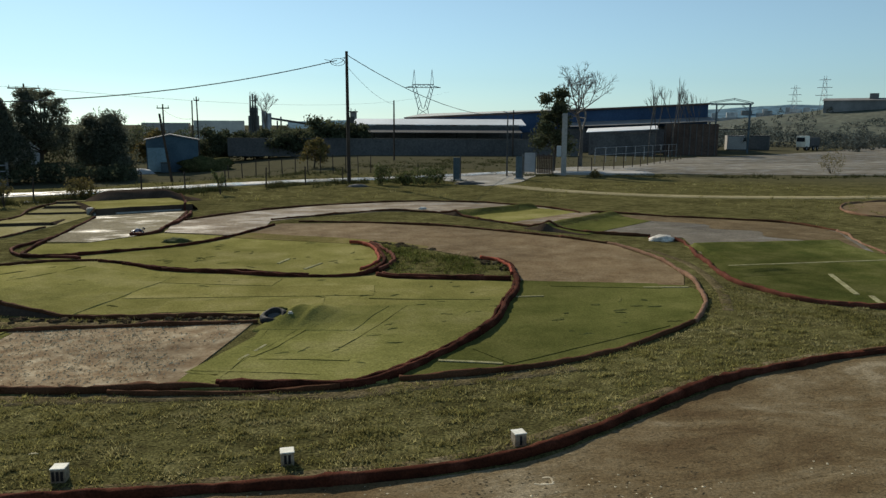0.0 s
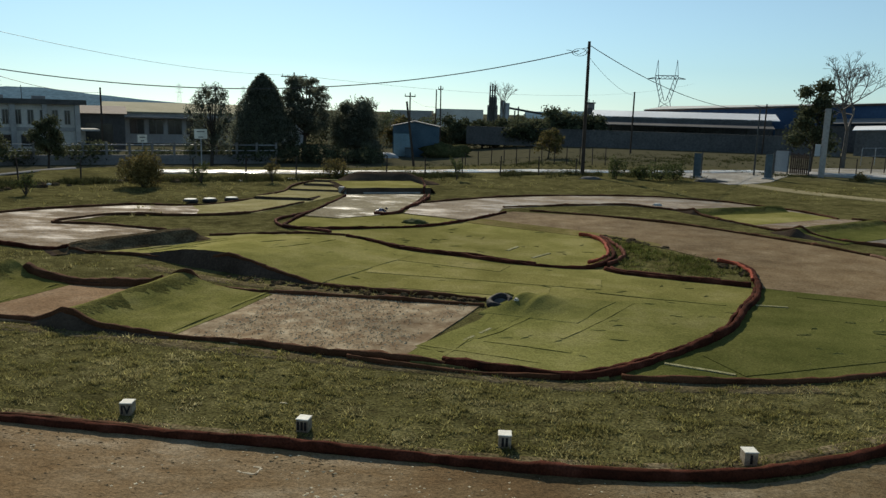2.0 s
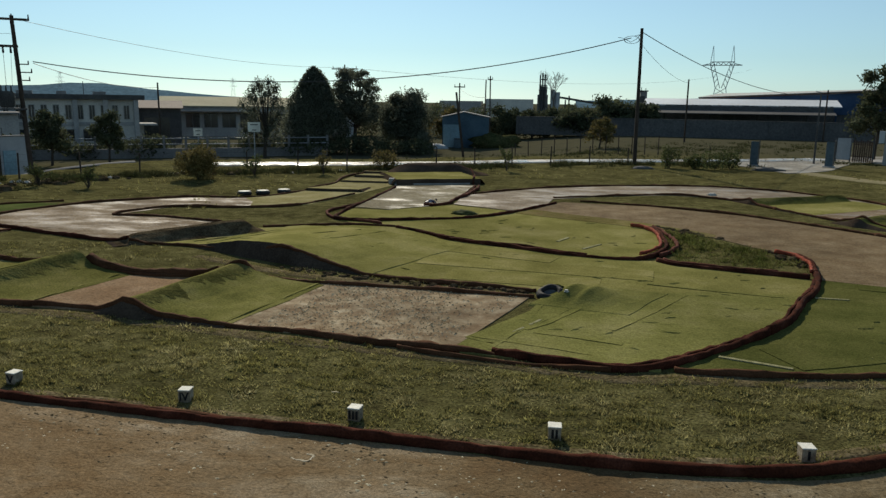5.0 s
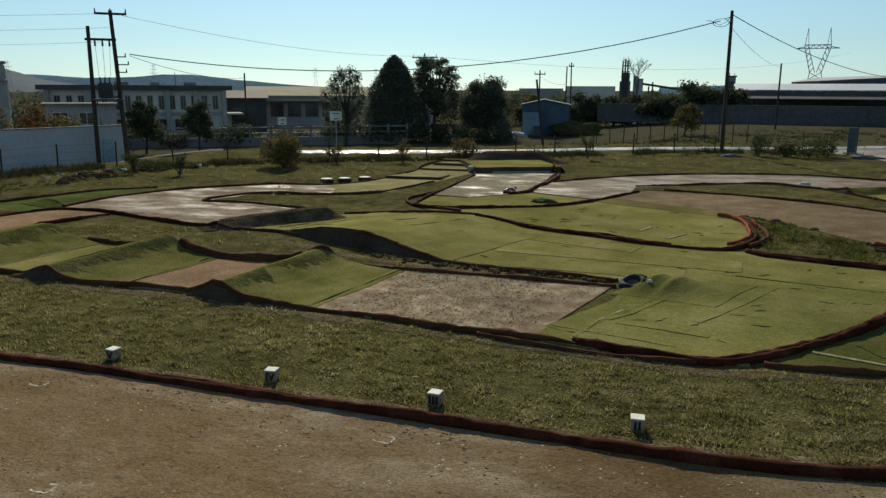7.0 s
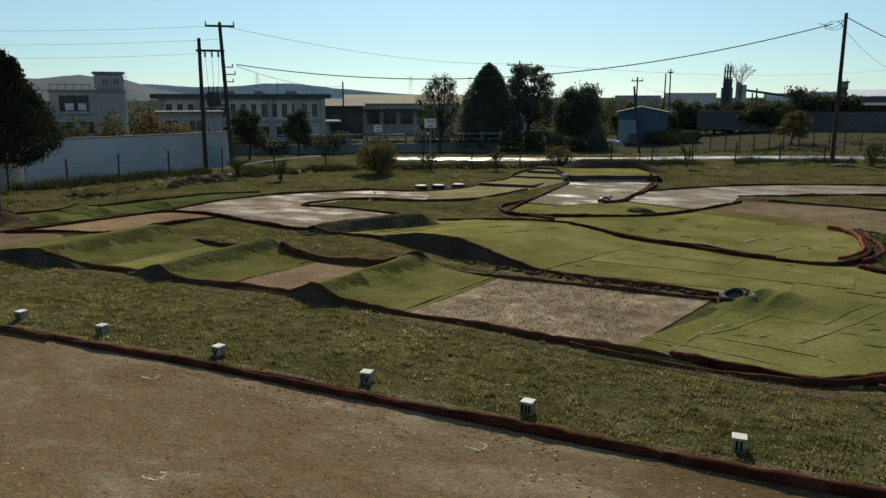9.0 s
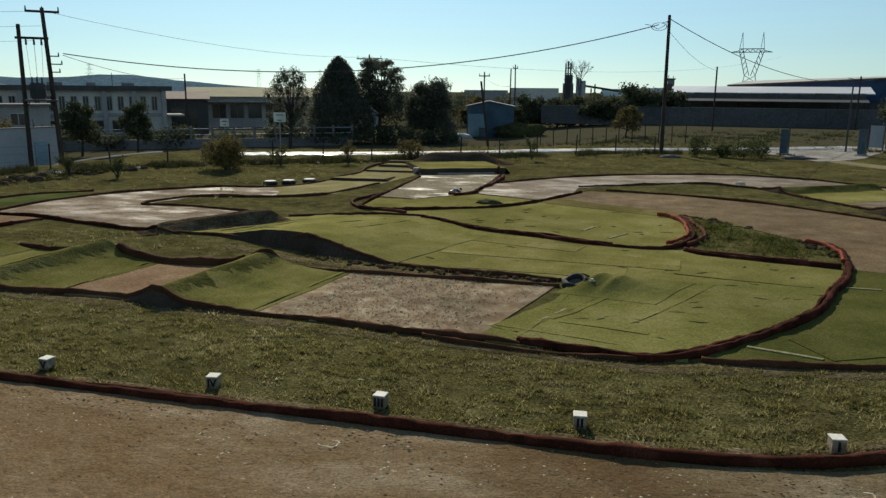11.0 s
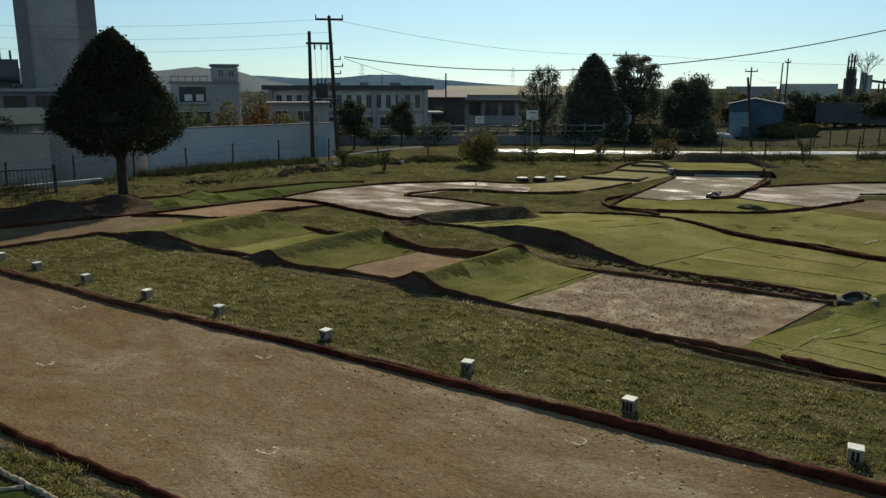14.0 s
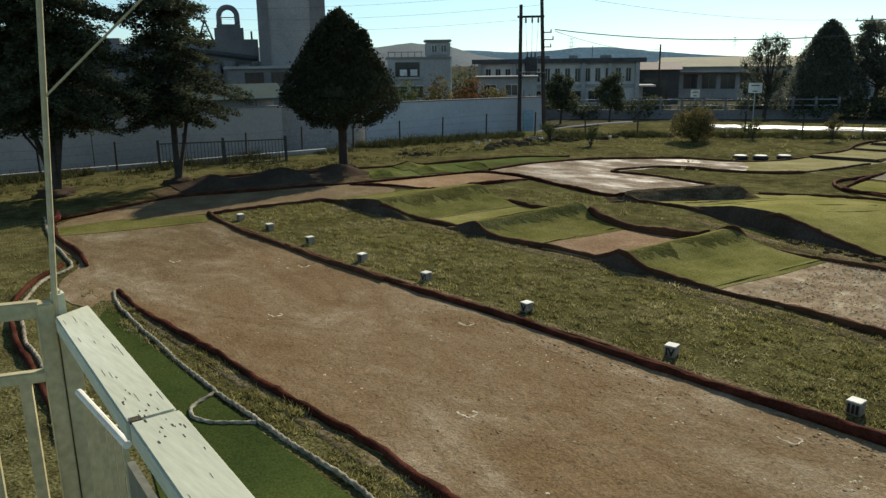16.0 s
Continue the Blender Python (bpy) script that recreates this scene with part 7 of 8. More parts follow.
def blue_warehouse():
    ob = thing("warehouse", "long blue-clad warehouse with a pale sheet roof", "warehouse", 38.5, 121.5, 0, -17.5)
    part("wall", slope_roof(-24.3, 25, 0, 18, -0.2, -0.2, 5.4, 0.0), DARKSHED, ob, "dark lower wall")
    part("cladding", slope_roof(-24.3, 25, -0.14, -0.01, 2.0, 2.0, 3.3, 2.45), BLUE, ob, "blue sheet cladding")
    part("roof", slope_roof(-24.6, 25.3, -0.4, 18.3, 5.3, 6.15, 0.14, 2.45, 1.75), ROOF, ob)
    part("gutter", slope_roof(-24.5, 25.2, -0.52, -0.41, 5.12, 5.12, 0.24, 2.45), RUST, ob, "rusty brown gutter under the eave")
    for i in range(11):
        x = -24.1 + i * 4.85
        part("pilaster", box(x - 0.1, x + 0.1, -0.2, -0.142, 2.0, 5.1 + 2.45 * i / 10.2), BLUE, ob)
    part("pent_roof", slope_roof(2.0, 25.4, -4.3, -0.2, 3.9, 4.55, 0.1, 1.0), CONCRETE_DK, ob, "grey sheet pent roof")
    for i in range(6):
        x = 2.6 + i * 4.4
        part("post", box(x - 0.12, x + 0.12, -4.1, -3.86, 0, 3.88 + 0.98 * (x - 2) / 23.4), STEEL, ob)
    # Added dark sheet stands for the shade inside the open bays.
    part("bay_shade", box(2.4, 25.0, -3.4, -3.2, 0, 3.7), DARKSHED, ob, "dark sheet for the shade in the open bays")
    a = thing("open_shed", "long low shed with dark open bays and pale roof", "shed", 18.6, 113, 0, -9.2)
    part("roof", gable_roof(-13, 12.6, 0, 12, 4.2, 5.1, 0.3), WHITE_SHEET, a)
    part("low_roof", slope_roof(-12.5, 12.0, -3.6, -0.31, 3.0, 3.45), DARKSHED, a, "dark sheet roof along the front")
    part("back_wall", box(-13, 12, 11.6, 12, 0, 4.1), DARKSHED, a)
    for i in range(9):
        part("column", box(-13 + i * 3.1 - 0.12, -13 + i * 3.1 + 0.12, 0, 0.24, 0, 4.1), STEEL, a)
    part("wall", box(-13, 12, 0.3, 0.5, 0, 2.2), DARKSHED, a)
    for i in range(8):
        part("fascia_sheet", box(-12.9 + i * 3.1, -12.9 + i * 3.1 + 3.04, -0.3, -0.22, 3.5, 4.22), DARKSHED, a)
    b = thing("lean_to", "lean-to shed with a bright sheet roof", "shed", 43.3, 103, 0, -23)
    part("wall", box(-4.6, 4.6, 0, 5, 0, 3.15), DARKSHED, b)
    part("roof", slope_roof(-5, 5, -0.4, 5, 3.2, 3.68, 0.08, 0.5), WHITE_SHEET, b, "white sheet roof")
    # Flat dark panel on the wall gives the shade of the opening.
    part("opening", box(-4.0, 3.6, -0.06, -0.004, 0, 2.6), DARKSHED, b)
    c = thing("sheet_store", "rust-brown sheet metal store", "shed", 53.3, 102, 0, -27.5)
    part("wall", box(-3.6, 3.8, 0, 3.5, -0.1, 4.5), RUST, c)
    for i in range(9):
        part("rib", box(-3.4 + i * 0.85 - 0.05, -3.4 + i * 0.85 + 0.05, -0.08, -0.002, 0, 4.5), DARKSHED, c)
    d = thing("steel_frame", "bare dark steel building frame", "frame", 64.3, 110, 0, -30)
    for x in (-2.4, 2.6):
        for y in (0, 6):
            part("column", box(x - 0.075, x + 0.075, y - 0.075, y + 0.075, 0, 7.75), BLUE_GREY, d)
    for y in (0, 6):
        part("beam", box(-3.4, 3.0, y - 0.06, y + 0.06, 7.6, 7.74), BLUE_GREY, d)
        part("rafter", rod((-3.4, y, 7.9), (0.2, y, 8.45), 0.05, seg=5), BLUE_GREY, d)
        part("rafter", rod((0.2, y, 8.45), (3.0, y, 7.8), 0.05, seg=5), BLUE_GREY, d)
    for x, z in ((-3.4, 7.9), (0.2, 8.48), (2.9, 7.82)):
        part("purlin", rod((x, -0.4, z), (x, 6.4, z), 0.045, seg=5), BLUE_GREY, d)
    for y in (0, 6):
        part("brace", rod((-2.4, y, 6.2), (-1.2, y, 7.6), 0.035, seg=5), BLUE_GREY, d)
        part("brace", rod((2.6, y, 6.2), (1.4, y, 7.6), 0.035, seg=5), BLUE_GREY, d)
    part("tie", box(-2.4, 2.6, -0.08, 0.08, 3.6, 3.75), STEEL, d)


blue_warehouse()


def container(x, y, rz, material, label, L=6.0):
    ob = thing("container", label, "container", x, y, ground_z(x, y), rz)
    part("body", box(-L / 2, L / 2, 0, 2.4, 0.1, 2.6, bevel=0.03), material, ob)
    for k in range(int(L / 0.5)):
        part("rib", box(-L / 2 + 0.2 + k * 0.5, -L / 2 + 0.36 + k * 0.5, -0.04, -0.002, 0.25, 2.45), material, ob)
    part("base_rail", box(-L / 2 + 0.02, L / 2 - 0.02, -0.03, -0.001, 0.05, 0.22), STEEL, ob)
    part("top_rail", box(-L / 2 + 0.02, L / 2 - 0.02, -0.03, -0.001, 2.47, 2.6), STEEL, ob)


container(72.5, 122, -20, CONCRETE, "pale grey steel container behind the frame", 3.2)
container(77.0, 124, -35, DARKSHED, "dark steel container behind the frame", 5.0)
container(64.0, 126, -30, CONCRETE, "grey weathered container beside the store", 5.0)


def yard_wall():
    ob = thing("yard_wall", "long dark block wall across the field", "wall", 12, 104, 0, -9, kind="structure")
    part("wall", box(-24, 24, 0, 0.3, -0.2, 2.2), DARKSHED, ob)
    part("coping", box(-24.05, 24.05, -0.06, 0.36, 2.2, 2.3), DARKSHED, ob)
    for k in range(17):
        part("pier", box(-24 + k * 3 - 0.15, -24 + k * 3 + 0.15, -0.07, -0.002, -0.2, 2.2), DARKSHED, ob)


yard_wall()


def blue_shed():
    ob = thing("blue_shed", "blue painted shed with a pale door", "shed", -16.6, 93.5, -1.5, facing(-16.6, 93.5))
    bm = bmesh.new()
    ends = [[bm.verts.new((x, y, z)) for x, z in ((-2.9, 0), (2.9, 0), (2.9, 3.75), (-0.2, 4.35), (-2.9, 3.75))] for y in (0, 6)]
    for k in range(5):
        bm.faces.new((ends[0][k], ends[0][(k + 1) % 5], ends[1][(k + 1) % 5], ends[1][k]))
    bm.faces.new(ends[0][::-1])
    bm.faces.new(ends[1])
    bmesh.ops.recalc_face_normals(bm, faces=bm.faces)
    part("wall", bm, SHED_BLUE, ob)
    for a, b in (((-3.15, 3.72), (-0.2, 4.37)), ((-0.2, 4.37), (3.15, 3.72))):
        bm = bmesh.new()
        vs = [bm.verts.new(q) for q in ((a[0], -0.25, a[1]), (b[0], -0.25, b[1]), (b[0], 6.2, b[1]), (a[0], 6.2, a[1]), (a[0], -0.25, a[1] + 0.1), (b[0], -0.25, b[1] + 0.1), (b[0], 6.2, b[1] + 0.1), (a[0], 6.2, a[1] + 0.1))]
        for q in ((3, 2, 1, 0), (4, 5, 6, 7), (0, 1, 5, 4), (1, 2, 6, 5), (2, 3, 7, 6), (3, 0, 4, 7)):
            bm.faces.new([vs[k] for k in q])
        part("roof_sheet", bm, CONCRETE_DK, ob)
    part("door", box(-2.75, -0.6, -0.9, -0.84, 0.1, 2.9), BLUE_PALE, ob, "pale blue sheet door standing open")
    # Thin dark panel stands for the unlit inside of the shed.
    part("doorway", box(-2.6, -0.5, -0.02, 0.0, 0, 2.4), GLASS_DK, ob)
    bin_ = thing("rubbish_bin", "dark rubbish bin beside the blue shed", "bin", -17.1, 91.6, -1.5, 8)
    part("body", box(-0.5, 0.5, -0.4, 0.4, 0.08, 1.15, bevel=0.05), BLUE_GREY, bin_)
    part("lid", box(-0.54, 0.54, -0.44, 0.44, 1.15, 1.25, bevel=0.03), STEEL, bin_)
    v = thing("white_heap", "pale covered heap beside the shed", "heap", -19.8, 90.5, -1.5)
    bm = bmesh.new()
    lump_core(bm, (0, 0, 0.1), (1.6, 0.9, 0.5), 5)
    part("cover", bm, PLASTER, v, smooth=True)


blue_shed()


def white_wall():
    """The long whitewashed wall along the street, in straight stretches."""
    runs = [((-37.9, 44.4), (-41.9, 30.7), 1.5, PLASTER, "wall_north"), ((-42.5, 31.4), (-44.2, 24.6), 1.42, CONCRETE, "wall_recess"), ((-43.4, 25.1), (-45.0, 13.8), 1.55, GREY_PLASTER, "wall_south"), ((-45.0, 13.75), (-46.5, -12), 0.95, GREY_PLASTER, "wall_far_south")]
    for a, b, top, m, n in runs:
        L = math.hypot(b[0] - a[0], b[1] - a[1])
        ang = math.degrees(math.atan2(b[1] - a[1], b[0] - a[0]))
        ob = thing(n, "long whitewashed street wall with stained coping", "wall", a[0], a[1], -1.5, ang, kind="structure")
        part("wall", box(0, L, -0.3, 0, -0.2, top + 1.5), m, ob)
        part("coping", box(-0.03, L + 0.03, -0.34, 0.04, top + 1.5, top + 1.58), CONCRETE_DK, ob)
        for i in range(int(L / 3.3)):
            part("rod", rod((1.6 + i * 3.3, -0.15, top + 1.55), (1.6 + i * 3.3, -0.15, top + 2.1), 0.03, seg=5), STEEL, ob)
        if n == "wall_north":
            part("door", box(0.9, 1.75, 0.003, 0.06, 0.12, 2.1), BLUE_PALE, ob, "pale blue steel door")
    r = thing("low_building", "low building with a pale green sheet roof", "building", -43.75, 25.0, -1.5, -98.06)
    part("wall", box(0.05, 11.35, -1.3, -0.32, 0, 3.6), GREY_PLASTER, r)
    bm = bmesh.new()
    vs = [bm.verts.new(p) for p in ((-0.65, 0.25, 3.62), (11.6, 0.25, 3.62), (11.6, -1.3, 4.5), (-0.6, -1.3, 4.5), (-0.65, 0.25, 3.52), (11.6, 0.25, 3.52), (11.6, -1.3, 4.4), (-0.6, -1.3, 4.4))]
    for q in ((0, 1, 2, 3), (7, 6, 5, 4), (0, 4, 5, 1), (1, 5, 6, 2), (2, 6, 7, 3), (3, 7, 4, 0)):
        bm.faces.new([vs[k] for k in q])
    bmesh.ops.recalc_face_normals(bm, faces=bm.faces)
    part("roof", bm, mat("pale_green_sheet", [(0.055, 0.085, 0.075), (0.085, 0.12, 0.105)], 0.5, 6, 0.8, 0.1, spec=0.1, grain=0.12), r, "pale green sheet roof")


white_wall()


def plant_tower():
    ob = thing("concrete_tower", "tall grey concrete factory tower", "tower", -87, 53, -1.5, 58.5)
    part("wall", box(-3.9, 3.9, 0, 8, 0, 29), CONCRETE, ob)
    part("corner_strip", box(-4.3, -3.0, -0.25, -0.003, 0, 29), CONCRETE_DK, ob, "darker edge strip")
    part("corner_strip", box(2.3, 4.2, -0.25, -0.003, 0, 29), CONCRETE_DK, ob, "darker edge strip")
    part("roof", box(-4.4, 4.3, -0.3, 8.3, 29, 29.4), CONCRETE_DK, ob)
    a = thing("process_block", "dark plant block with a looping duct on top", "factory building", -93, 46, -1.5, 63.5)
    part("wall", box(-32, -4, 0, 6, 0, 8.35), CONCRETE_DK, a)
    part("wall", box(-4, 4.6, 0.0, 6, 0, 8.85), CONCRETE_DK, a)
    part("duct_base", box(-0.75, 2.9, 0.4, 4, 8.85, 10.3, bevel=0.05), CONCRETE_DK, a)
    part("duct_shoulder", box(-0.45, 2.55, 0.6, 2.2, 10.3, 10.75, bevel=0.1), CONCRETE_DK, a)
    bm = torus(1.12, 0.34, half=True, seg=32)
    bmesh.ops.rotate(bm, verts=bm.verts, matrix=Matrix.Rotation(radians(90), 3, "X"))
    rod((1.12, 0, 0.02), (1.12, 0, -1.1), 0.34, seg=12, bm=bm)
    rod((-1.12, 0, 0.02), (-1.12, 0, -1.1), 0.34, seg=12, bm=bm)
    bmesh.ops.translate(bm, verts=bm.verts, vec=(1.08, 1.2, 11.75))
    part("duct", bm, CONCRETE_DK, a, "thick looping grey duct", smooth=True)
    part("duct_tie", rod((0.1, 1.2, 11.6), (2.1, 1.2, 11.6), 0.07, seg=6), STEEL, a)
    for x0, x1 in ((-2.75, -1.85), (-0.98, -1.85)):
        part("gantry_leg", rod((x0, 1, 8.85), (x1, 1, 11.2), 0.12, seg=6), STEEL, a)
    for z in (9.3, 9.9, 10.5):
        w = 0.9 * (11.2 - z) / 2.35
        part("gantry_beam", rod((-1.85 - w, 1, z), (-1.85 + w, 1, z), 0.07, seg=5), STEEL, a)
    part("gantry_brace", rod((-2.6, 1, 8.9), (-1.4, 1, 10.5), 0.05, seg=5), STEEL, a)
    part("gantry_brace", rod((-1.1, 1, 8.9), (-2.3, 1, 10.5), 0.05, seg=5), STEEL, a)
    part("roof_tank", rod((-9.7, 2, 8.35), (-9.7, 2, 9.6), 0.45, seg=14), STEEL, a)
    part("vent_pipe", rod((3.9, 1.5, 8.85), (3.9, 1.5, 9.9), 0.12, seg=8), STEEL, a)
    for x in (-14, -17.5, -22):
        part("roof_box", box(x, x + 1.8, 1.0, 3.0, 8.35, 9.1), CONCRETE_DK, a)
    for k in range(4):
        part("silo", rod((-3.0 + k * 1.9, -1.2, 0), (-3.0 + k * 1.9, -1.2, 6.2 - 0.5 * (k % 2)), 0.85, seg=16), CONCRETE_DK, a)
    part("conveyor", rod((-4.5, -1.0, 7.6), (4.4, -1.0, 6.4), 0.3, seg=8), STEEL, a)
    windows(a, (-6.5, -3.5, 4.6), 4.5, 6.0, 0, 1.6)
    c = thing("factory_hall", "grey factory hall with a row of openings", "factory building", -78, 49, -1.5, 58)
    part("wall", box(-9, 8, 0, 6, 0, 5.2), CONCRETE_DK, c)
    part("roof", box(-9.4, 8.4, -0.4, 6.4, 5.2, 5.5), CONCRETE, c)
    windows(c, (-6, -3, 0, 3, 6), 3.6, 4.7, 0, 2.0, RUST)


plant_tower()


def office_block():
    ob = thing("office_block", "two-storey pale office block with a flat roof", "building", -59.9, 73, -1.5, 39.3)
    part("wall", box(-9.7, 9.7, 0, 8, 0, 5.4), BEIGE, ob)
    part("roof", box(-10.3, 10.3, -0.7, 8.4, 5.4, 5.85), CONCRETE_DK, ob)
    windows(ob, [-8.4 + i * 1.2 for i in range(15)], 3.2, 4.7, 0, 0.52, CONCRETE)
    windows(ob, [-7.5 + i * 2.4 for i in range(7)], 0.8, 2.0, 0, 1.4, CONCRETE_DK)
    part("roof_lip", box(-10.35, 10.35, -0.78, -0.701, 5.36, 5.9), STEEL, ob, "dark metal roof edge")
    part("end_canopy", box(9.71, 11.6, -0.6, 4.0, 2.5, 2.7), CONCRETE, ob)
    part("stair_wall", box(9.71, 10.2, 0.4, 3.6, 0, 2.49), BEIGE, ob)
    for x, w in ((-2.6, 1.6), (1.4, 1.0), (5.2, 1.3)):
        part("roof_unit", box(x, x + w, 2.5, 4.2, 5.86, 6.25), CONCRETE_DK, ob)
    part("antenna", rod((4.2, 3, 5.86), (4.2, 3, 7.4), 0.04, seg=5), STEEL, ob)
    for x in (-9.4, -5.2, -3.1, 3.1, 6.2, 9.4):
        part("column", box(x - 0.25, x + 0.25, -0.6, -0.003, 0, 5.39), CONCRETE, ob)
    part("band", box(-9.7, 9.7, -0.12, -0.004, 2.45, 2.85), CONCRETE, ob)
    b = thing("annex_block", "grey concrete block with a stair tower on the roof", "building", -62, 54, -1.5, 48.7)
    part("wall", box(-4.3, 2.4, 0, 6, 0, 6.05), CONCRETE, b)
    part("parapet", box(-4.45, 2.5, -0.15, 6.1, 6.05, 6.25), CONCRETE_DK, b)
    part("tower", box(-0.3, 2.4, 0.6, 3.6, 6.25, 7.75, bevel=0.12), CONCRETE, b, "square stair tower")
    part("tower_cap", box(-0.45, 2.55, 0.45, 3.75, 7.75, 8.0, bevel=0.08), CONCRETE_DK, b)
    # The bay is a flat dark panel in place of real shade.
    part("recess", box(-3.5, -0.9, -0.05, 0.0, 4.2, 5.7), GLASS_DK, b, "dark panel for the shaded bay")
    for x in (-3.0, -1.9):
        part("shutter", box(x, x + 0.75, -0.09, -0.051, 4.3, 4.95), STEELWHITE, b, "pale shutter")
    part("ledge", box(-3.7, -0.7, -0.4, -0.001, 3.95, 4.15), CONCRETE, b)
    windows(b, (-3.2, -1.2), 2.0, 3.2, 0, 1.3)
    windows(b, (0.7, 1.7), 6.7, 7.4, 0.6, 0.5)
    part("downpipe", rod((2.46, -0.1, 0.2), (2.46, -0.1, 6.1), 0.07, seg=6), STEELWHITE, b, "white downpipe")
    for k in range(6):
        part("balustrade_post", rod((-4.2 + k * 0.7, 0.1, 6.25), (-4.2 + k * 0.7, 0.1, 6.75), 0.03, seg=5), STEEL, b)
    part("balustrade_rail", rod((-4.3, 0.1, 6.75), (-0.5, 0.1, 6.75), 0.035, seg=5), STEEL, b)
    e = thing("low_store", "low shed roof between the two blocks", "shed", -58.5, 63.0, -1.5, 43)
    part("wall", box(-3.6, 3.0, 0, 5, 0, 3.9), CONCRETE, e)
    part("roof", box(-3.9, 3.2, -0.5, 5.2, 3.9, 4.05), CONCRETE_DK, e)
    windows(e, (-2.2, 0.2), 2.0, 3.1, 0, 1.3)
    h = thing("low_warehouse", "long low warehouse with a cream sheet roof", "warehouse", -52, 107, -1.5, 26)
    part("wall", box(-13, 16, 0, 14, 0, 4.5), CONCRETE, h)
    part("roof", gable_roof(-13, 16, 0, 14, 4.55, 5.9, 0.6), mat("cream_sheet_roof", [(0.42, 0.375, 0.24), (0.5, 0.45, 0.3)], 0.3, 4, 0.9, 0.1, spec=0.05, grain=0.1), h)
    windows(h, [-11 + i * 2.6 for i in range(10)], 1.4, 3.4, 0, 1.9, CONCRETE_DK)
    part("canopy", box(-13, 4, -2.2, -0.003, 3.7, 3.85), CONCRETE_DK, h)
    g = thing("link_shed", "dark sheet shed between the office and the warehouse", "shed", -54.5, 86.2, -1.5, 32)
    part("wall", box(-2.6, 2.8, 0, 6, 0, 4.3), DARKSHED, g)
    part("roof", slope_roof(-2.9, 3.1, -0.7, 6.2, 4.3, 5.2), RUST, g, "rusty sheet roof")
    # Dark panel on the closed wall gives the doorway its shade.
    part("doorway", box(-1.6, 1.4, -0.05, -0.003, 0, 3.2), GLASS_DK, g, "dark panel for the shaded doorway")
    w = thing("compound_fence", "dark compound wall with pale pipe rails", "wall", -44, 63, -1.5, 36, kind="structure")
    part("wall", box(-14, 20, 0, 0.25, -0.2, 0.9), CONCRETE_DK, w)
    for z in (1.3, 1.85):
        part("rail", rod((-14, 0.1, z), (20, 0.1, z), 0.05, seg=6), GALV, w, "pale pipe rail")
    for i in range(18):
        part("post", box(-14 + i * 2 - 0.1, -14 + i * 2 + 0.1, 0.0, 0.2, 0.9, 2.1), CONCRETE_DK, w)


office_block()


def backboard(x, y, w, z0, z1, rz, label):
    ob = thing("backboard", label, "sign", x, y, ground_z(x, y), rz)
    h = -ground_z(x, y)
    part("pole", rod((0, 0.1, -0.1), (0, 0.1, z1 + h - 0.05), 0.06, seg=8), GALV, ob)
    part("board", box(-w / 2, w / 2, -0.03, 0.03, z0 + h, z1 + h, bevel=0.01), WHITE, ob)
    bm = box(-w * 0.18, w * 0.18, -0.036, -0.031, z0 + h + 0.12, z0 + h + 0.2)
    box(-w * 0.3, w * 0.3, -0.036, -0.031, z1 + h - 0.28, z1 + h - 0.2, bm)
    part("marking", bm, BLACK, ob, "dark bars")


backboard(-32.4, 67.3, 1.15, 1.1, 2.0, 25, "white board on a pole in the yard")
backboard(-38.9, 68.4, 0.85, 0.5, 1.25, 30, "small white board on a pole in the yard")


def truck():
    ob = thing("truck", "white lorry cab parked on the lot", "truck", 84.6, 121.1, 0.0, -62)
    ob.scale = (0.85, 0.85, 0.9)
    part("cab", box(-1.0, 1.0, -1.0, 0.9, 0.7, 2.9, bevel=0.12), WHITE, ob)
    part("windscreen", box(-0.85, 0.85, -1.03, -0.99, 1.75, 2.55), GLASS_DK, ob)
    part("chassis", box(-0.9, 0.9, 0.9, 5.2, 0.6, 0.95), STEEL, ob)
    part("load_body", box(-1.0, 1.0, 1.1, 5.2, 0.95, 2.6, bevel=0.05), DARKSHED, ob)
    for x in (-0.9, 0.9):
        for y in (-0.3, 2.6, 4.3):
            bm = torus(0.32, 0.15, seg=16, ring=8)
            bmesh.ops.rotate(bm, verts=bm.verts, matrix=Matrix.Rotation(radians(90), 3, "Y"))
            bmesh.ops.translate(bm, verts=bm.verts, vec=(x, y, 0.47))
            w = part("wheel", bm, RUBBER, ob, smooth=True)
            part("rim", rod((x - 0.1, y, 0.47), (x + 0.1, y, 0.47), 0.26, seg=12), GALV, w)


truck()


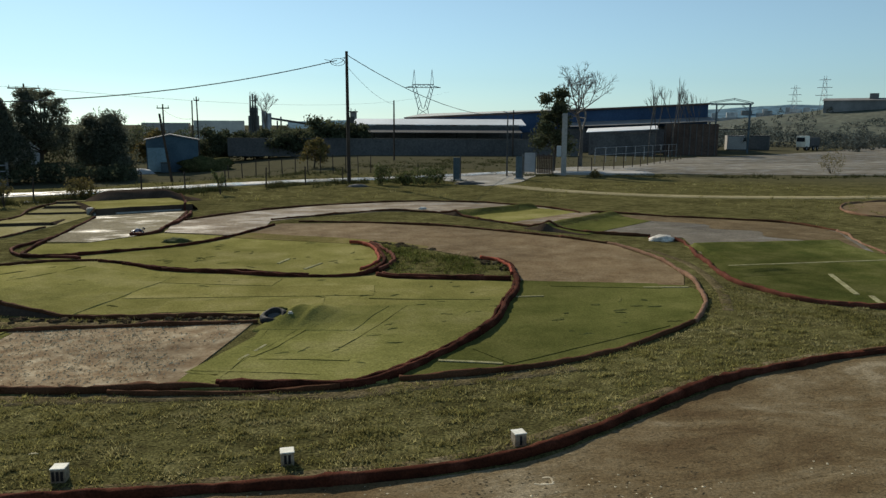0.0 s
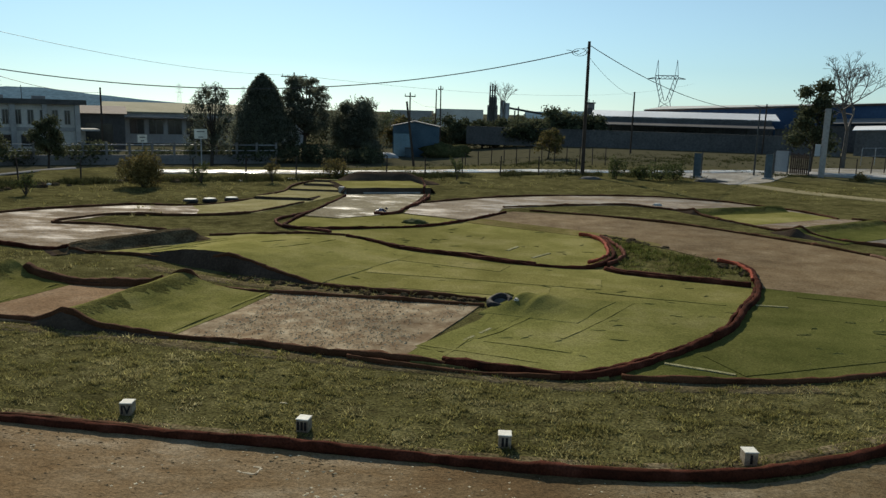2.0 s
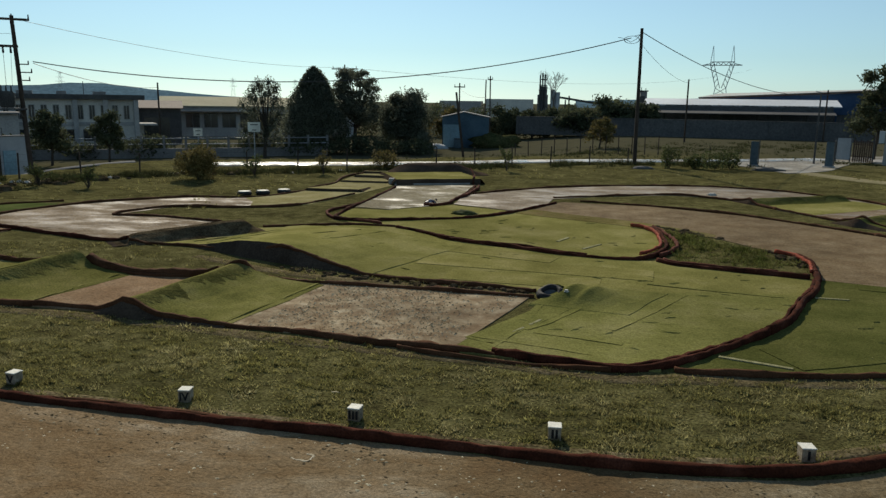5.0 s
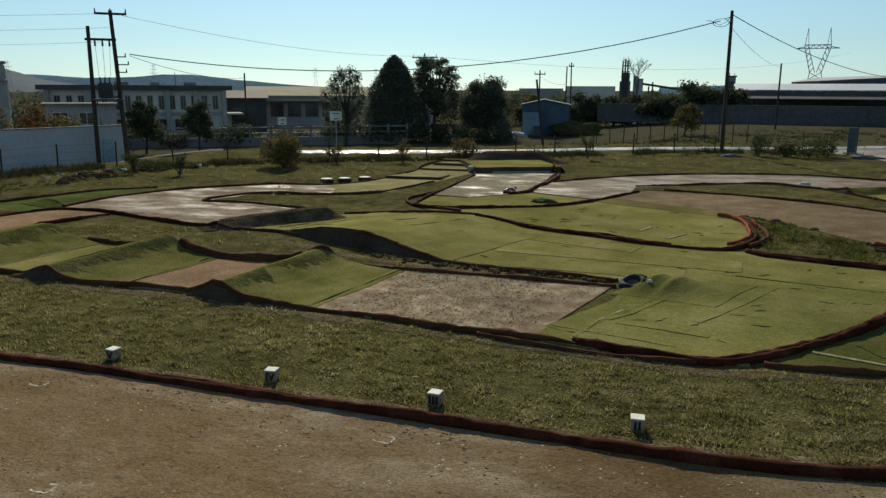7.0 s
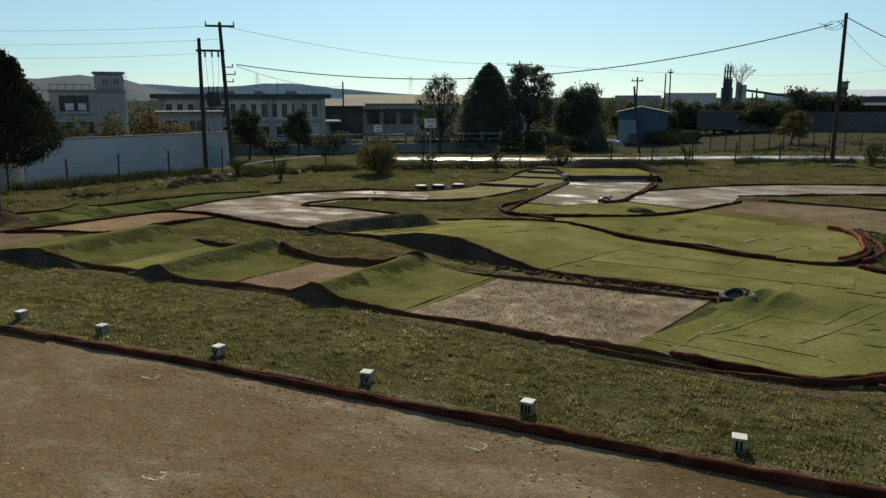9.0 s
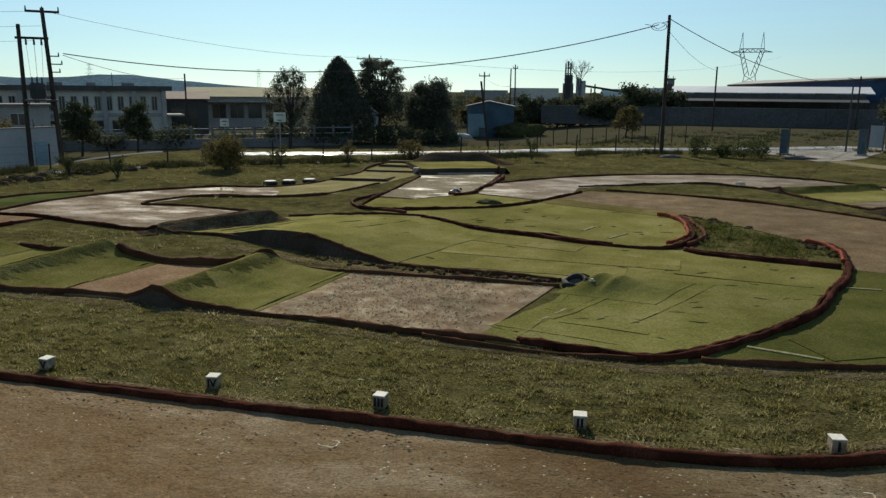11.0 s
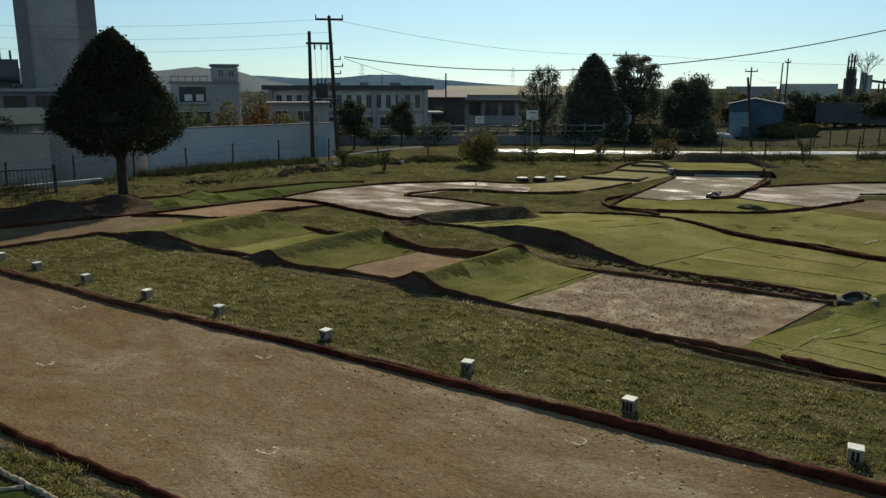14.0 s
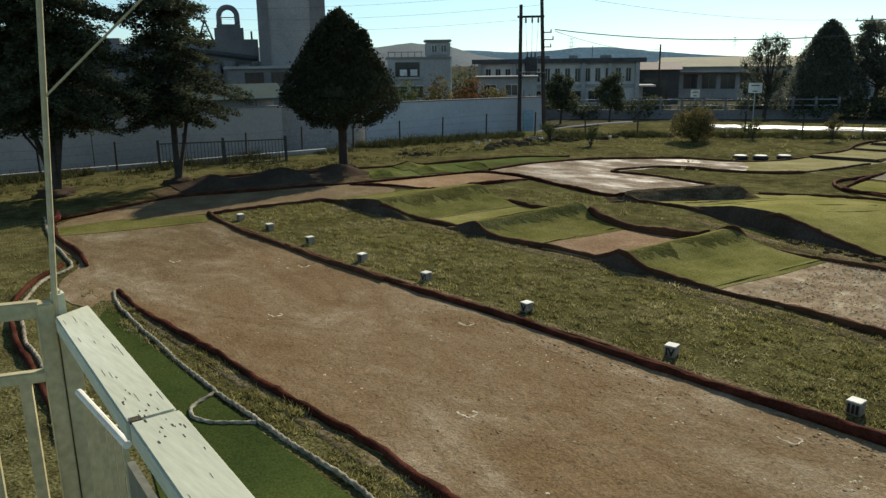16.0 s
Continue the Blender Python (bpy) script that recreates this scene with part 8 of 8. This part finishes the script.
# ---------------------------------------------------------------- far distance
def pylon(x, y, z, scale, rz, name, label, tall=False):
    ob = thing(name, label, "pylon", x, y, z, rz)
    bm = bmesh.new()
    def bar(a, b, r=0.10):
        rod(a, b, r, seg=4, bm=bm)
    if tall:
        for sx in (-1, 1):
            for sy in (-1, 1):
                bar((sx * 3, sy * 3, 0), (sx * 0.5, sy * 0.5, 30), 0.12)
        for zz, w in ((20, 4.2), (24, 3.6), (28, 2.8)):
            bar((-w, 0, zz), (w, 0, zz), 0.14)
        for k in range(8):
            w = 3 - 2.5 * k / 8
            bar((-w, -w, k * 3.6), (w - 0.3, -w, k * 3.6 + 3.6), 0.08)
            bar((w, -w, k * 3.6), (-w + 0.3, -w, k * 3.6 + 3.6), 0.08)
    else:
        for sy in (-0.6, 0.6):
            for s in (-1, 1):
                bar((s * 4.0, sy * 3, 0), (s * 2.0, sy, 12), 0.16)
                bar((s * 2.0, sy, 12), (s * 4.6, sy, 21.6), 0.15)
                bar((s * 4.6, sy, 21.6), (s * 3.8, 0, 28.6), 0.13)
                bar((s * 3.2, sy, 21.6), (s * 3.8, 0, 28.6), 0.13)
                bar((s * 0.3, sy, 12), (s * 3.2, sy, 21.6), 0.13)
                bar((s * 4.6, sy, 21.6), (s * 7.6, 0, 21.0), 0.13)
                for k in range(5):
                    t0, t1 = k / 5, (k + 1) / 5
                    bar((s * (2.0 + 2.6 * t0), sy, 12 + 9.6 * t0), (s * (0.3 + 2.9 * t1), sy, 12 + 9.6 * t1), 0.10)
                    bar((s * (4 - 2.5 * t0), sy * (3 - 2 * t0), 12 * t0), (s * -(4 - 2.0 * t1), sy * (3 - 2 * t1), 12 * t1), 0.10)
            bar((-7.6, 0, 21.0), (7.6, 0, 21.0), 0.14)
            bar((-4.6, sy, 22.3), (4.6, sy, 22.3), 0.14)
            for k in range(9):
                bar((-4.6 + k, sy, 22.3 if k % 2 else 21.0), (-3.6 + k, sy, 21.0 if k % 2 else 22.3), 0.09)
    for v in bm.verts:
        v.co *= scale
    part("lattice", bm, GALV, ob)


pylon(47.5, 336.7, -1.2, 1.03, -8, "power_pylon", "grey lattice power pylon with two horns")
pylon(465, 641, -2.1, 1.75, -36, "power_pylon", "distant lattice power pylon", True)
pylon(430, 633, -2.1, 1.45, -34, "power_pylon", "distant lattice power pylon", True)
for x, y, s in ((-600, 760, 0.9), (-420, 820, 0.8), (-360, 860, 0.8), (-690, 640, 0.9)):
    pylon(x, y, -2.1, s * 1.25, facing(x, y), "power_pylon", "distant lattice power pylon", True)


def chimneys():
    ob = thing("process_plant", "distant plant with thin chimneys and silos", "factory building", -23, 324, -2, 4)
    part("hall", box(-26, -6, 2, 12, 0, 7.5), BEIGE, ob)
    part("hall", box(-46, -28, 2, 12, 0, 6.5), CONCRETE, ob)
    for x, h in ((-3.2, 17.6), (-2.2, 18.4), (-1.2, 17.8)):
        part("chimney", rod((x, 0, 0), (x, 0, h), 0.4, 0.3, 8), STEEL, ob)
    part("preheater", box(-4.2, 0.2, 0.6, 3.0, 0, 9.5), CONCRETE_DK, ob, "grey process frame")
    part("preheater", box(-3.6, -0.2, 0.6, 3.0, 9.5, 13.0), CONCRETE_DK, ob, "grey process frame")
    for z in (8, 11, 13.2, 15.5):
        part("gallery", box(-4.3 + z * 0.05, 0.3 - z * 0.04, -0.8, 1, z, z + 0.35), STEEL, ob)
    for x, h in ((7.5, 7.5), (9.0, 9.2)):
        part("vent_pipe", rod((x, 0, 0), (x, 0, h), 0.3, seg=6), STEEL, ob)
    for x, h in ((2.2, 11.5), (4.2, 10.6)):
        part("silo", rod((x, 0, 0), (x, 0, h), 1.0, seg=14), GALV, ob)
    part("conveyor", rod((5, 0, 8.5), (22, 0, 6), 0.5, seg=6), STEEL, ob)


chimneys()


def tank_tower():
    ob = thing("tank_tower", "small dark roof tower behind the evergreens", "tower", 10.0, 200, -2, 2)
    part("shaft", box(-0.8, 0.8, 0, 2, 0, 9.3), CONCRETE_DK, ob)
    part("cap", box(-1.05, 1.05, -0.2, 2.2, 9.3, 9.6), STEEL, ob)
    part("post", rod((-0.6, 1, 9.6), (-0.6, 1, 10.4), 0.08, seg=6), STEEL, ob)
    part("post", rod((0.5, 1, 9.6), (0.5, 1, 10.2), 0.08, seg=6), STEEL, ob)


tank_tower()


def ridge(name, az0, az1, r, heights, label, seed, material=HILL, base=-8):
    """A far hill line between two bearings, uneven along its crest."""
    verts, faces = [], []
    n = 90
    for i in range(n + 1):
        t = i / n
        a = radians(az0 + (az1 - az0) * t)
        h = float(np.interp(t, np.linspace(0, 1, len(heights)), heights))
        h += 0.10 * h * noise.noise((t * 14, seed, 0)) + 0.05 * h * noise.noise((t * 50, seed, 2))
        for rr, z in ((r * 0.8, base), (r * 0.92, base + (h - base) * 0.55), (r, h), (r * 1.2, base)):
            verts.append((-math.sin(a) * rr, math.cos(a) * rr, z))
        if i:
            p, q = (i - 1) * 4, i * 4
            faces += [(p + k, p + k + 1, q + k + 1, q + k) for k in range(3)]
    tagged(raw(name, verts, faces, material, smooth=True), label, "hill", kind="structure")


# Both blue hill colours carry the haze of distance.
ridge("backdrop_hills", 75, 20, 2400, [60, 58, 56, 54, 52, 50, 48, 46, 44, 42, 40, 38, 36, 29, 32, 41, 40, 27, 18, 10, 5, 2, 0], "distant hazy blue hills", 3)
ridge("backdrop_hills_near", 85, 40, 1500, [36, 37, 38, 39, 40, 40, 40, 39, 38, 37, 35, 33, 32, 33, 40, 35, 16, 5, 0], "wooded hill behind the factories", 5, mat("hazed_wooded_hill", [(0.04, 0.068, 0.085), (0.062, 0.092, 0.11)], 0.03, 0.2, 1.0, 0))
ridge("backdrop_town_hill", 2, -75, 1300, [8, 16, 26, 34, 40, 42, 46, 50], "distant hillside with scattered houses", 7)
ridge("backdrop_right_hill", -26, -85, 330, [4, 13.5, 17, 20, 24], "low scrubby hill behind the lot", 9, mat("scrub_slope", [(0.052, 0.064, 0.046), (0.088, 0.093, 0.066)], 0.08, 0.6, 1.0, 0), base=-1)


def far_town():
    rnd = np.random.RandomState(5)
    verts, faces = [], []
    for _ in range(700):
        a, r = radians(rnd.uniform(-62, -14)), rnd.uniform(330, 1240)
        x, y = -math.sin(a) * r, math.cos(a) * r
        t = (math.degrees(a) - 2) / -77
        crest = float(np.interp(t, np.linspace(0, 1, 8), [8, 16, 26, 34, 40, 42, 46, 50]))
        z = -8 + (crest + 8) * max(0, (r - 1040) / 260) if r > 1040 else -6
        w, d, h = rnd.uniform(5, 16), rnd.uniform(5, 12), rnd.uniform(4, 9) + (6 if r < 1040 else 0)
        ca, sa = math.cos(a + rnd.uniform(-0.4, 0.4)), math.sin(a)
        k = len(verts)
        for dz in (-4, h):
            for sx, sy in ((-1, -1), (1, -1), (1, 1), (-1, 1)):
                u, v = sx * w / 2, sy * d / 2
                verts.append((x + u * ca - v * sa, y + u * sa + v * ca, z + dz))
        faces += [(k + 4, k + 5, k + 6, k + 7)] + [(k + i, k + (i + 1) % 4, k + 4 + (i + 1) % 4, k + 4 + i) for i in range(4)]
    tagged(raw("far_town", verts, faces, TOWN), "distant pale town houses on the hillside", "town", kind="stuff")


far_town()


def far_trees():
    rnd = np.random.RandomState(8)
    pts = []
    for _ in range(520):
        a, r = radians(rnd.uniform(-60, 48)), rnd.uniform(190, 620)
        if -16 < math.degrees(a) < 3 and r < 200:
            continue
        x, y = -math.sin(a) * r, math.cos(a) * r
        w, h = rnd.uniform(3, 7), rnd.uniform(2.5, 5.5)
        for _ in range(26):
            d = rnd.randn(3)
            d /= np.linalg.norm(d)
            pts.append((x + d[0] * w * 0.5, y + d[1] * w * 0.5, ground_z(x, y) - 1 + h * 0.5 + d[2] * h * 0.5))
    for _ in range(420):
        a, r = radians(rnd.uniform(-52, -21)), rnd.uniform(140, 325)
        x, y = -math.sin(a) * r, math.cos(a) * r
        w, h = rnd.uniform(2, 5), rnd.uniform(1.5, 3.5)
        zb = max(0.0, (r - 268) / 60 * 9) * smooth01((-27 - math.degrees(a)) / 8)
        for _ in range(22):
            d = rnd.randn(3)
            d /= np.linalg.norm(d)
            pts.append((x + d[0] * w * 0.5, y + d[1] * w * 0.5, zb + h * 0.5 + d[2] * h * 0.5))
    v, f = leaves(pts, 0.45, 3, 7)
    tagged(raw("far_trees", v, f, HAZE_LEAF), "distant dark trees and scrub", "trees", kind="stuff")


far_trees()


def hill_building():
    ob = thing("hill_building", "long grey building on the far slope", "building", 194, 257, 11.3, -38)
    part("wall", box(-6, 34, 0, 12, -3, 2.6), CONCRETE_DK, ob)
    part("roof", gable_roof(-6, 34, 0, 12, 2.6, 3.6, 0.4), CONCRETE_DK, ob)
    part("roof_box", box(9, 12, 3, 6, 2.8, 5.2), CONCRETE_DK, ob)


hill_building()


# ---------------------------------------------------------------- grass
def grass(name, areas, density, hmin, hmax, seed, material=BLADE, label="tufts of short rough winter grass", avoid=None, blades=10):
    """Blades in tufts over rectangles of the plan; thinner where a broad pattern says bare."""
    rnd = np.random.RandomState(seed)
    V = []
    for x0, x1, y0, y1 in areas:
        n = int((x1 - x0) * (y1 - y0) * density)
        px, py = rnd.uniform(x0, x1, n), rnd.uniform(y0, y1, n)
        for x, y in zip(px, py):
            if avoid and avoid(x, y):
                continue
            k = 0.3 * noise.noise((x * 0.8, y * 0.8, 3)) + 0.45 * noise.noise((x * 4.2, y * 5.6, 7)) + 0.55 * noise.noise((x * 8.5, y * 11.5, 9))
            if k < 0.0 + rnd.rand() * 0.16:
                continue
            h = rnd.uniform(hmin, hmax) * (0.65 + 2.6 * max(0.0, k))
            R = rnd.uniform(0.025, 0.07)
            for _ in range(blades):
                a = rnd.rand() * 6.283
                ox, oy = x + rnd.randn() * R * 1.3, y + rnd.randn() * R * 0.8
                lx, ly = rnd.randn() * h * 0.6, rnd.randn() * h * 0.6
                w = (0.5 + 0.5 * rnd.rand()) * min(0.015, 0.2 * h + 0.004)
                V += [(ox - w * math.cos(a), oy - w * math.sin(a), -0.005), (ox + w * math.cos(a), oy + w * math.sin(a), -0.005), (ox + lx, oy + ly, h * (0.6 + 0.5 * rnd.rand()))]
    F = np.arange(len(V)).reshape(-1, 3).tolist()
    tagged(raw(name, V, F, material), label, "grass", kind="stuff")


def curve_y(pts):
    xs, ys = [p[0] for p in pts], [p[1] for p in pts]
    return lambda x: float(np.interp(x, xs, ys))


near_y = curve_y(NEAR)
strip_top = curve_y([(-20, 12.5), (-9, 12.6), (-5.6, 12.2), (-1.5, 11.9), (0.5, 11.65), (2.8, 11.9), (4.5, 12.3), (6.6, 13.4), (8.1, 14.5), (9.0, 15.7), (9.85, 17.5), (10.8, 18.3), (11.4, 17.1), (12, 15.8), (13.2, 15.0), (24, 14.2)])
grass("grass_strip", [(-20.2, 24, 8.5, 18.2)], 230, 0.024, 0.052, 2, blades=13, avoid=lambda x, y: y < near_y(x) + 0.22 or y > strip_top(x))
grass("grass_infield", [(2, 5.6, 20.5, 26)], 95, 0.06, 0.13, 3, BLADE_DARK, "rank dark grass on the infield bank", avoid=lambda x, y: y > 29.6 - 1.35 * x or y < 21.6 - 0.35 * x or x < 2.3)
grass("grass_strip_thin", [(-8, -1.1, 16.1, 17.4)], 40, 0.03, 0.09, 4, avoid=lambda x, y: y > 16.55 - 0.16 * (x + 1.2) or y < 16.2)
grass("grass_middle", [(-17.5, -8.2, 16.2, 19.2)], 22, 0.03, 0.08, 5, avoid=lambda x, y: y < 16.7 or y > 19.4 or (x > -12 and y > 18.9 - 0.36 * (x + 11) - 0.2))
grass("grass_by_stand", [(-14, -2, 3.74, 4.2)], 520, 0.025, 0.055, 6, blades=14)
grass("grass_left_side", [(-19, -14.2, -1, 4.2), (-14.2, -8.5, 0, 2.3)], 22, 0.03, 0.08, 7)

grass("grass_lawn", [(-24, 8, 30, 50), (12, 34, 21, 52), (-24.5, -13.5, 26, 40)], 2.6, 0.05, 0.16, 8, label="rough tufts over the lawn", blades=12, avoid=lambda x, y: -14.5 < x < 21.2 and y < 42.2)


def pebbles():
    """Small pale stones lying on the straight."""
    rnd = np.random.RandomState(11)
    verts, faces = [], []
    for i in range(950):
        x, y = (rnd.uniform(-15, 8), rnd.uniform(4.6, 8.2)) if i < 320 else (rnd.uniform(-9, 8), 8.35 - abs(rnd.randn()) * 1.0)
        if y < 4.6 or noise.noise((x * 0.8, y * 0.8, 2)) < -0.1:
            continue
        s = rnd.uniform(0.005, 0.02) * (1.5 if noise.noise((x * 0.6, y * 0.9, 4)) > 0.2 else 1.0)
        k = len(verts)
        z = 0.012
        verts += [(x - s, y, z), (x, y - s * 0.8, z), (x + s * 1.2, y, z), (x, y + s, z), (x + rnd.randn() * s * 0.3, y, z + s * 0.3)]
        faces += [(k, k + 1, k + 4), (k + 1, k + 2, k + 4), (k + 2, k + 3, k + 4), (k + 3, k, k + 4)]
    tagged(raw("pebbles", verts, faces, STRAW), "scattered small pale stones on the dirt", "pebbles", kind="stuff")


pebbles()


def weeds(name, line, width, count, hmin, hmax, seed, label):
    """Tall uneven dry weeds along a line of the plan."""
    rnd = np.random.RandomState(seed)
    p = spline(line, 0.5)
    V = []
    for _ in range(count):
        x, y = p[rnd.randint(len(p))] + rnd.randn(2) * width * 0.5
        if noise.noise((x * 0.35, y * 0.35, seed)) < -0.05:
            continue
        z, h = ground_z(x, y), rnd.uniform(hmin, hmax) * (0.7 + 0.6 * noise.noise((x * 0.5, y * 0.5, 1)))
        for _ in range(7):
            a, w = rnd.rand() * 6.283, 0.012 + 0.012 * rnd.rand()
            ox, oy = x + rnd.randn() * 0.07, y + rnd.randn() * 0.07
            V += [(ox - w * math.cos(a), oy - w * math.sin(a), z - 0.01), (ox + w * math.cos(a), oy + w * math.sin(a), z - 0.01), (ox + rnd.randn() * h * 0.45, oy + rnd.randn() * h * 0.45, z + h * (0.5 + 0.6 * rnd.rand()))]
    tagged(raw(name, V, np.arange(len(V)).reshape(-1, 3).tolist(), WEED), label, "weeds", kind="stuff")


weeds("weeds_by_fence", [(-32.2, 4), (-31.8, 14), (-31.2, 23.3), (-30.2, 31), (-25.8, 36), (-19.4, 40.8), (-15.2, 43), (-11.4, 45.3), (-5.2, 50.6), (0, 53.4), (3.7, 55), (9.8, 56)], 1.3, 6500, 0.18, 0.6, 3, "tall dry weeds along the wire fence")
weeds("weeds_by_lane", [(-27.4, 29), (-26.4, 33), (-23.8, 37), (-19.6, 40.2), (-15.6, 42.6), (-12, 44.8), (-8.6, 47.4)], 1.0, 3600, 0.15, 0.42, 8, "dark tangled weeds along the inside of the fence")
weeds("weeds_in_field", [(-10, 64), (-2, 67), (6, 72), (14, 80), (22, 86)], 9, 3200, 0.15, 0.45, 4, "dry weeds in the rough field")
weeds("weeds_by_lot", [(17, 61.5), (24, 60.5), (34, 58), (48, 56.5), (70, 56)], 1.6, 1800, 0.12, 0.4, 5, "dry weeds at the edge of the lot")
weeds("weeds_under_trees", [(-29.5, 5), (-29, 12), (-28.2, 18), (-27, 24), (-25, 29)], 2.2, 700, 0.08, 0.22, 6, "rough grass and weeds under the trees")


def rubble():
    """Broken stones and lumps of earth dumped along the inside of the fence, and pale lumps beside the lane."""
    rnd = np.random.RandomState(41)
    for name, line, width, count, s0, s1, material, label in (
            ("rubble", [(-27.2, 22.5), (-26.8, 27.5), (-26.2, 32), (-23.5, 36.5), (-19, 40)], 0.9, 210, 0.06, 0.22, EARTH_AND_SHADE, "dark lumps of earth and broken stone along the fence"),
            ("stones", [(-28.6, 27), (-27.6, 32), (-24.6, 36.8), (-20, 40.4), (-15.6, 43.0), (-11.6, 45.6), (-8, 48.2)], 0.8, 150, 0.04, 0.11, STONE, "pale stones dumped beside the fence"),
            ("infield_clods", [(2.35, 26.5), (3.3, 25.5), (4.3, 24.1), (5.3, 22.7), (5.55, 21.2)], 0.28, 170, 0.03, 0.09, EARTH_AND_SHADE, "dark clods of earth along the infield bank"),
            ("strip_clods", [(-1.5, 16.5), (-4, 16.62), (-6.3, 17.0), (-8.4, 17.7)], 0.16, 150, 0.03, 0.075, EARTH_AND_SHADE, "dark clods of earth between two borders")):
        p = spline(line, 0.4)
        V, F = [], []
        for _ in range(count):
            x, y = p[rnd.randint(len(p))] + rnd.randn(2) * width * 0.5
            if noise.noise((x * 0.4, y * 0.4, 12)) < -0.1:
                continue
            r, z = rnd.uniform(s0, s1) * (0.5 + rnd.rand()), ground_z(x, y)
            k = len(V)
            ring = [(x + r * (0.8 + 0.5 * rnd.rand()) * math.cos(a) * 1.3, y + r * (0.8 + 0.5 * rnd.rand()) * math.sin(a)) for a in np.linspace(0, 5.2, 6)]
            V += [(*q, z - 0.02) for q in ring] + [(x + (q[0] - x) * 0.7, y + (q[1] - y) * 0.7, z + r * (0.35 + 0.4 * rnd.rand())) for q in ring] + [(x, y, z + r * 0.8)]
            for i in range(6):
                j = (i + 1) % 6
                F += [(k + i, k + j, k + 6 + j, k + 6 + i), (k + 6 + i, k + 6 + j, k + 12)]
        tagged(raw(name, V, F, material), label, "rubble", kind="stuff")


rubble()


def clods():
    """Crumbs and clods of darker earth on the straight, thicker along its edges."""
    rnd = np.random.RandomState(21)
    verts, faces = [], []
    for _ in range(2600):
        x = rnd.uniform(-19, 9)
        y = rnd.uniform(4.5, 8.3) if rnd.rand() < 0.5 else 8.35 - abs(rnd.randn()) * 0.35
        if noise.noise((x * 0.7, y * 1.3, 6)) + 0.5 * noise.noise((x * 3, y * 5, 8)) < 0.02:
            continue
        s = rnd.uniform(0.004, 0.02)
        k = len(verts)
        z = 0.012
        verts += [(x - s * 1.5, y, z), (x, y - s, z), (x + s * 1.6, y + rnd.randn() * s * 0.4, z), (x, y + s, z), (x + rnd.randn() * s * 0.3, y, z + s * 0.6)]
        faces += [(k, k + 1, k + 4), (k + 1, k + 2, k + 4), (k + 2, k + 3, k + 4), (k + 3, k, k + 4)]
    tagged(raw("clods", verts, faces, DIRT), "crumbs of loose brown earth on the straight", "loose earth", kind="stuff")


clods()


def straw():
    """Bits of pale straw trodden into the stony landing."""
    rnd = np.random.RandomState(27)
    V = []
    while len(V) < 3000 * 3:
        x, y = rnd.uniform(-6.5, -1.4), rnd.uniform(12.4, 16.0)
        if x > -2.6 + (y - 12.1) * 0.28 or noise.noise((x * 0.7, y * 0.7, 5)) + rnd.rand() * 0.5 < 0.15:
            continue
        a, l, w = rnd.rand() * 6.283, rnd.uniform(0.012, 0.045), rnd.uniform(0.005, 0.012)
        u, v = np.array((math.cos(a), math.sin(a))), np.array((-math.sin(a), math.cos(a)))
        V += [(x - u[0] * l, y - u[1] * l, 0.024), (x + u[0] * l, y + u[1] * l, 0.026 + rnd.rand() * 0.02), (x + v[0] * w, y + v[1] * w, 0.03 + rnd.rand() * 0.02)]
    tagged(raw("straw", V, np.arange(len(V)).reshape(-1, 3).tolist(), STRAW), "trodden bits of pale dry straw", "straw", kind="stuff")


straw()


def turf_wrinkles():
    """Short raised wrinkles and torn edges all over the worn turf."""
    rnd = np.random.RandomState(33)
    V, F = [], []
    areas = [(-1.5, 4.5, 12.6, 19.6), (2.5, 8.5, 13.0, 18.2), (-10.5, 0.5, 17.8, 23.0), (-6, 1.5, 22.5, 27)]
    for i in range(150):
        x0, x1, y0, y1 = areas[i % 4]
        x, y = rnd.uniform(x0, x1), rnd.uniform(y0, y1)
        if noise.noise((x * 0.5, y * 0.5, 9)) < -0.15:
            continue
        if i % 4 == 1 and abs(y - 13.0 - (x - 4.5) * 1.0) > 1.3 and x < 5.2:
            continue
        a = rnd.choice([0.1, 0.5, 1.0, 2.7]) + rnd.randn() * 0.15
        n, l, w, h = 5, rnd.uniform(0.06, 0.2), rnd.uniform(0.02, 0.035), rnd.uniform(0.005, 0.013)
        u = np.array((math.cos(a), math.sin(a)))
        s = np.array((-u[1], u[0]))
        k = len(V)
        for j in range(n):
            t = j / (n - 1)
            e = math.sin(math.pi * t)
            q = np.array((x, y)) + u * (t - 0.5) * l * 2 + s * rnd.randn() * 0.015
            z = mound_z(q[0], q[1]) + 0.026
            V += [(*(q - s * w * (0.3 + e)), z - 0.006), (*q, z + h * e), (*(q + s * w * 0.4), z - 0.006)]
            if j:
                m = k + 3 * j
                F += [(m - 3, m - 2, m + 1, m), (m - 2, m - 1, m + 2, m + 1)]
    tagged(raw("turf_wrinkles", V, F, TURF_NEAR), "short wrinkles and torn edges in the worn turf", "turf wrinkles", kind="stuff")


turf_wrinkles()
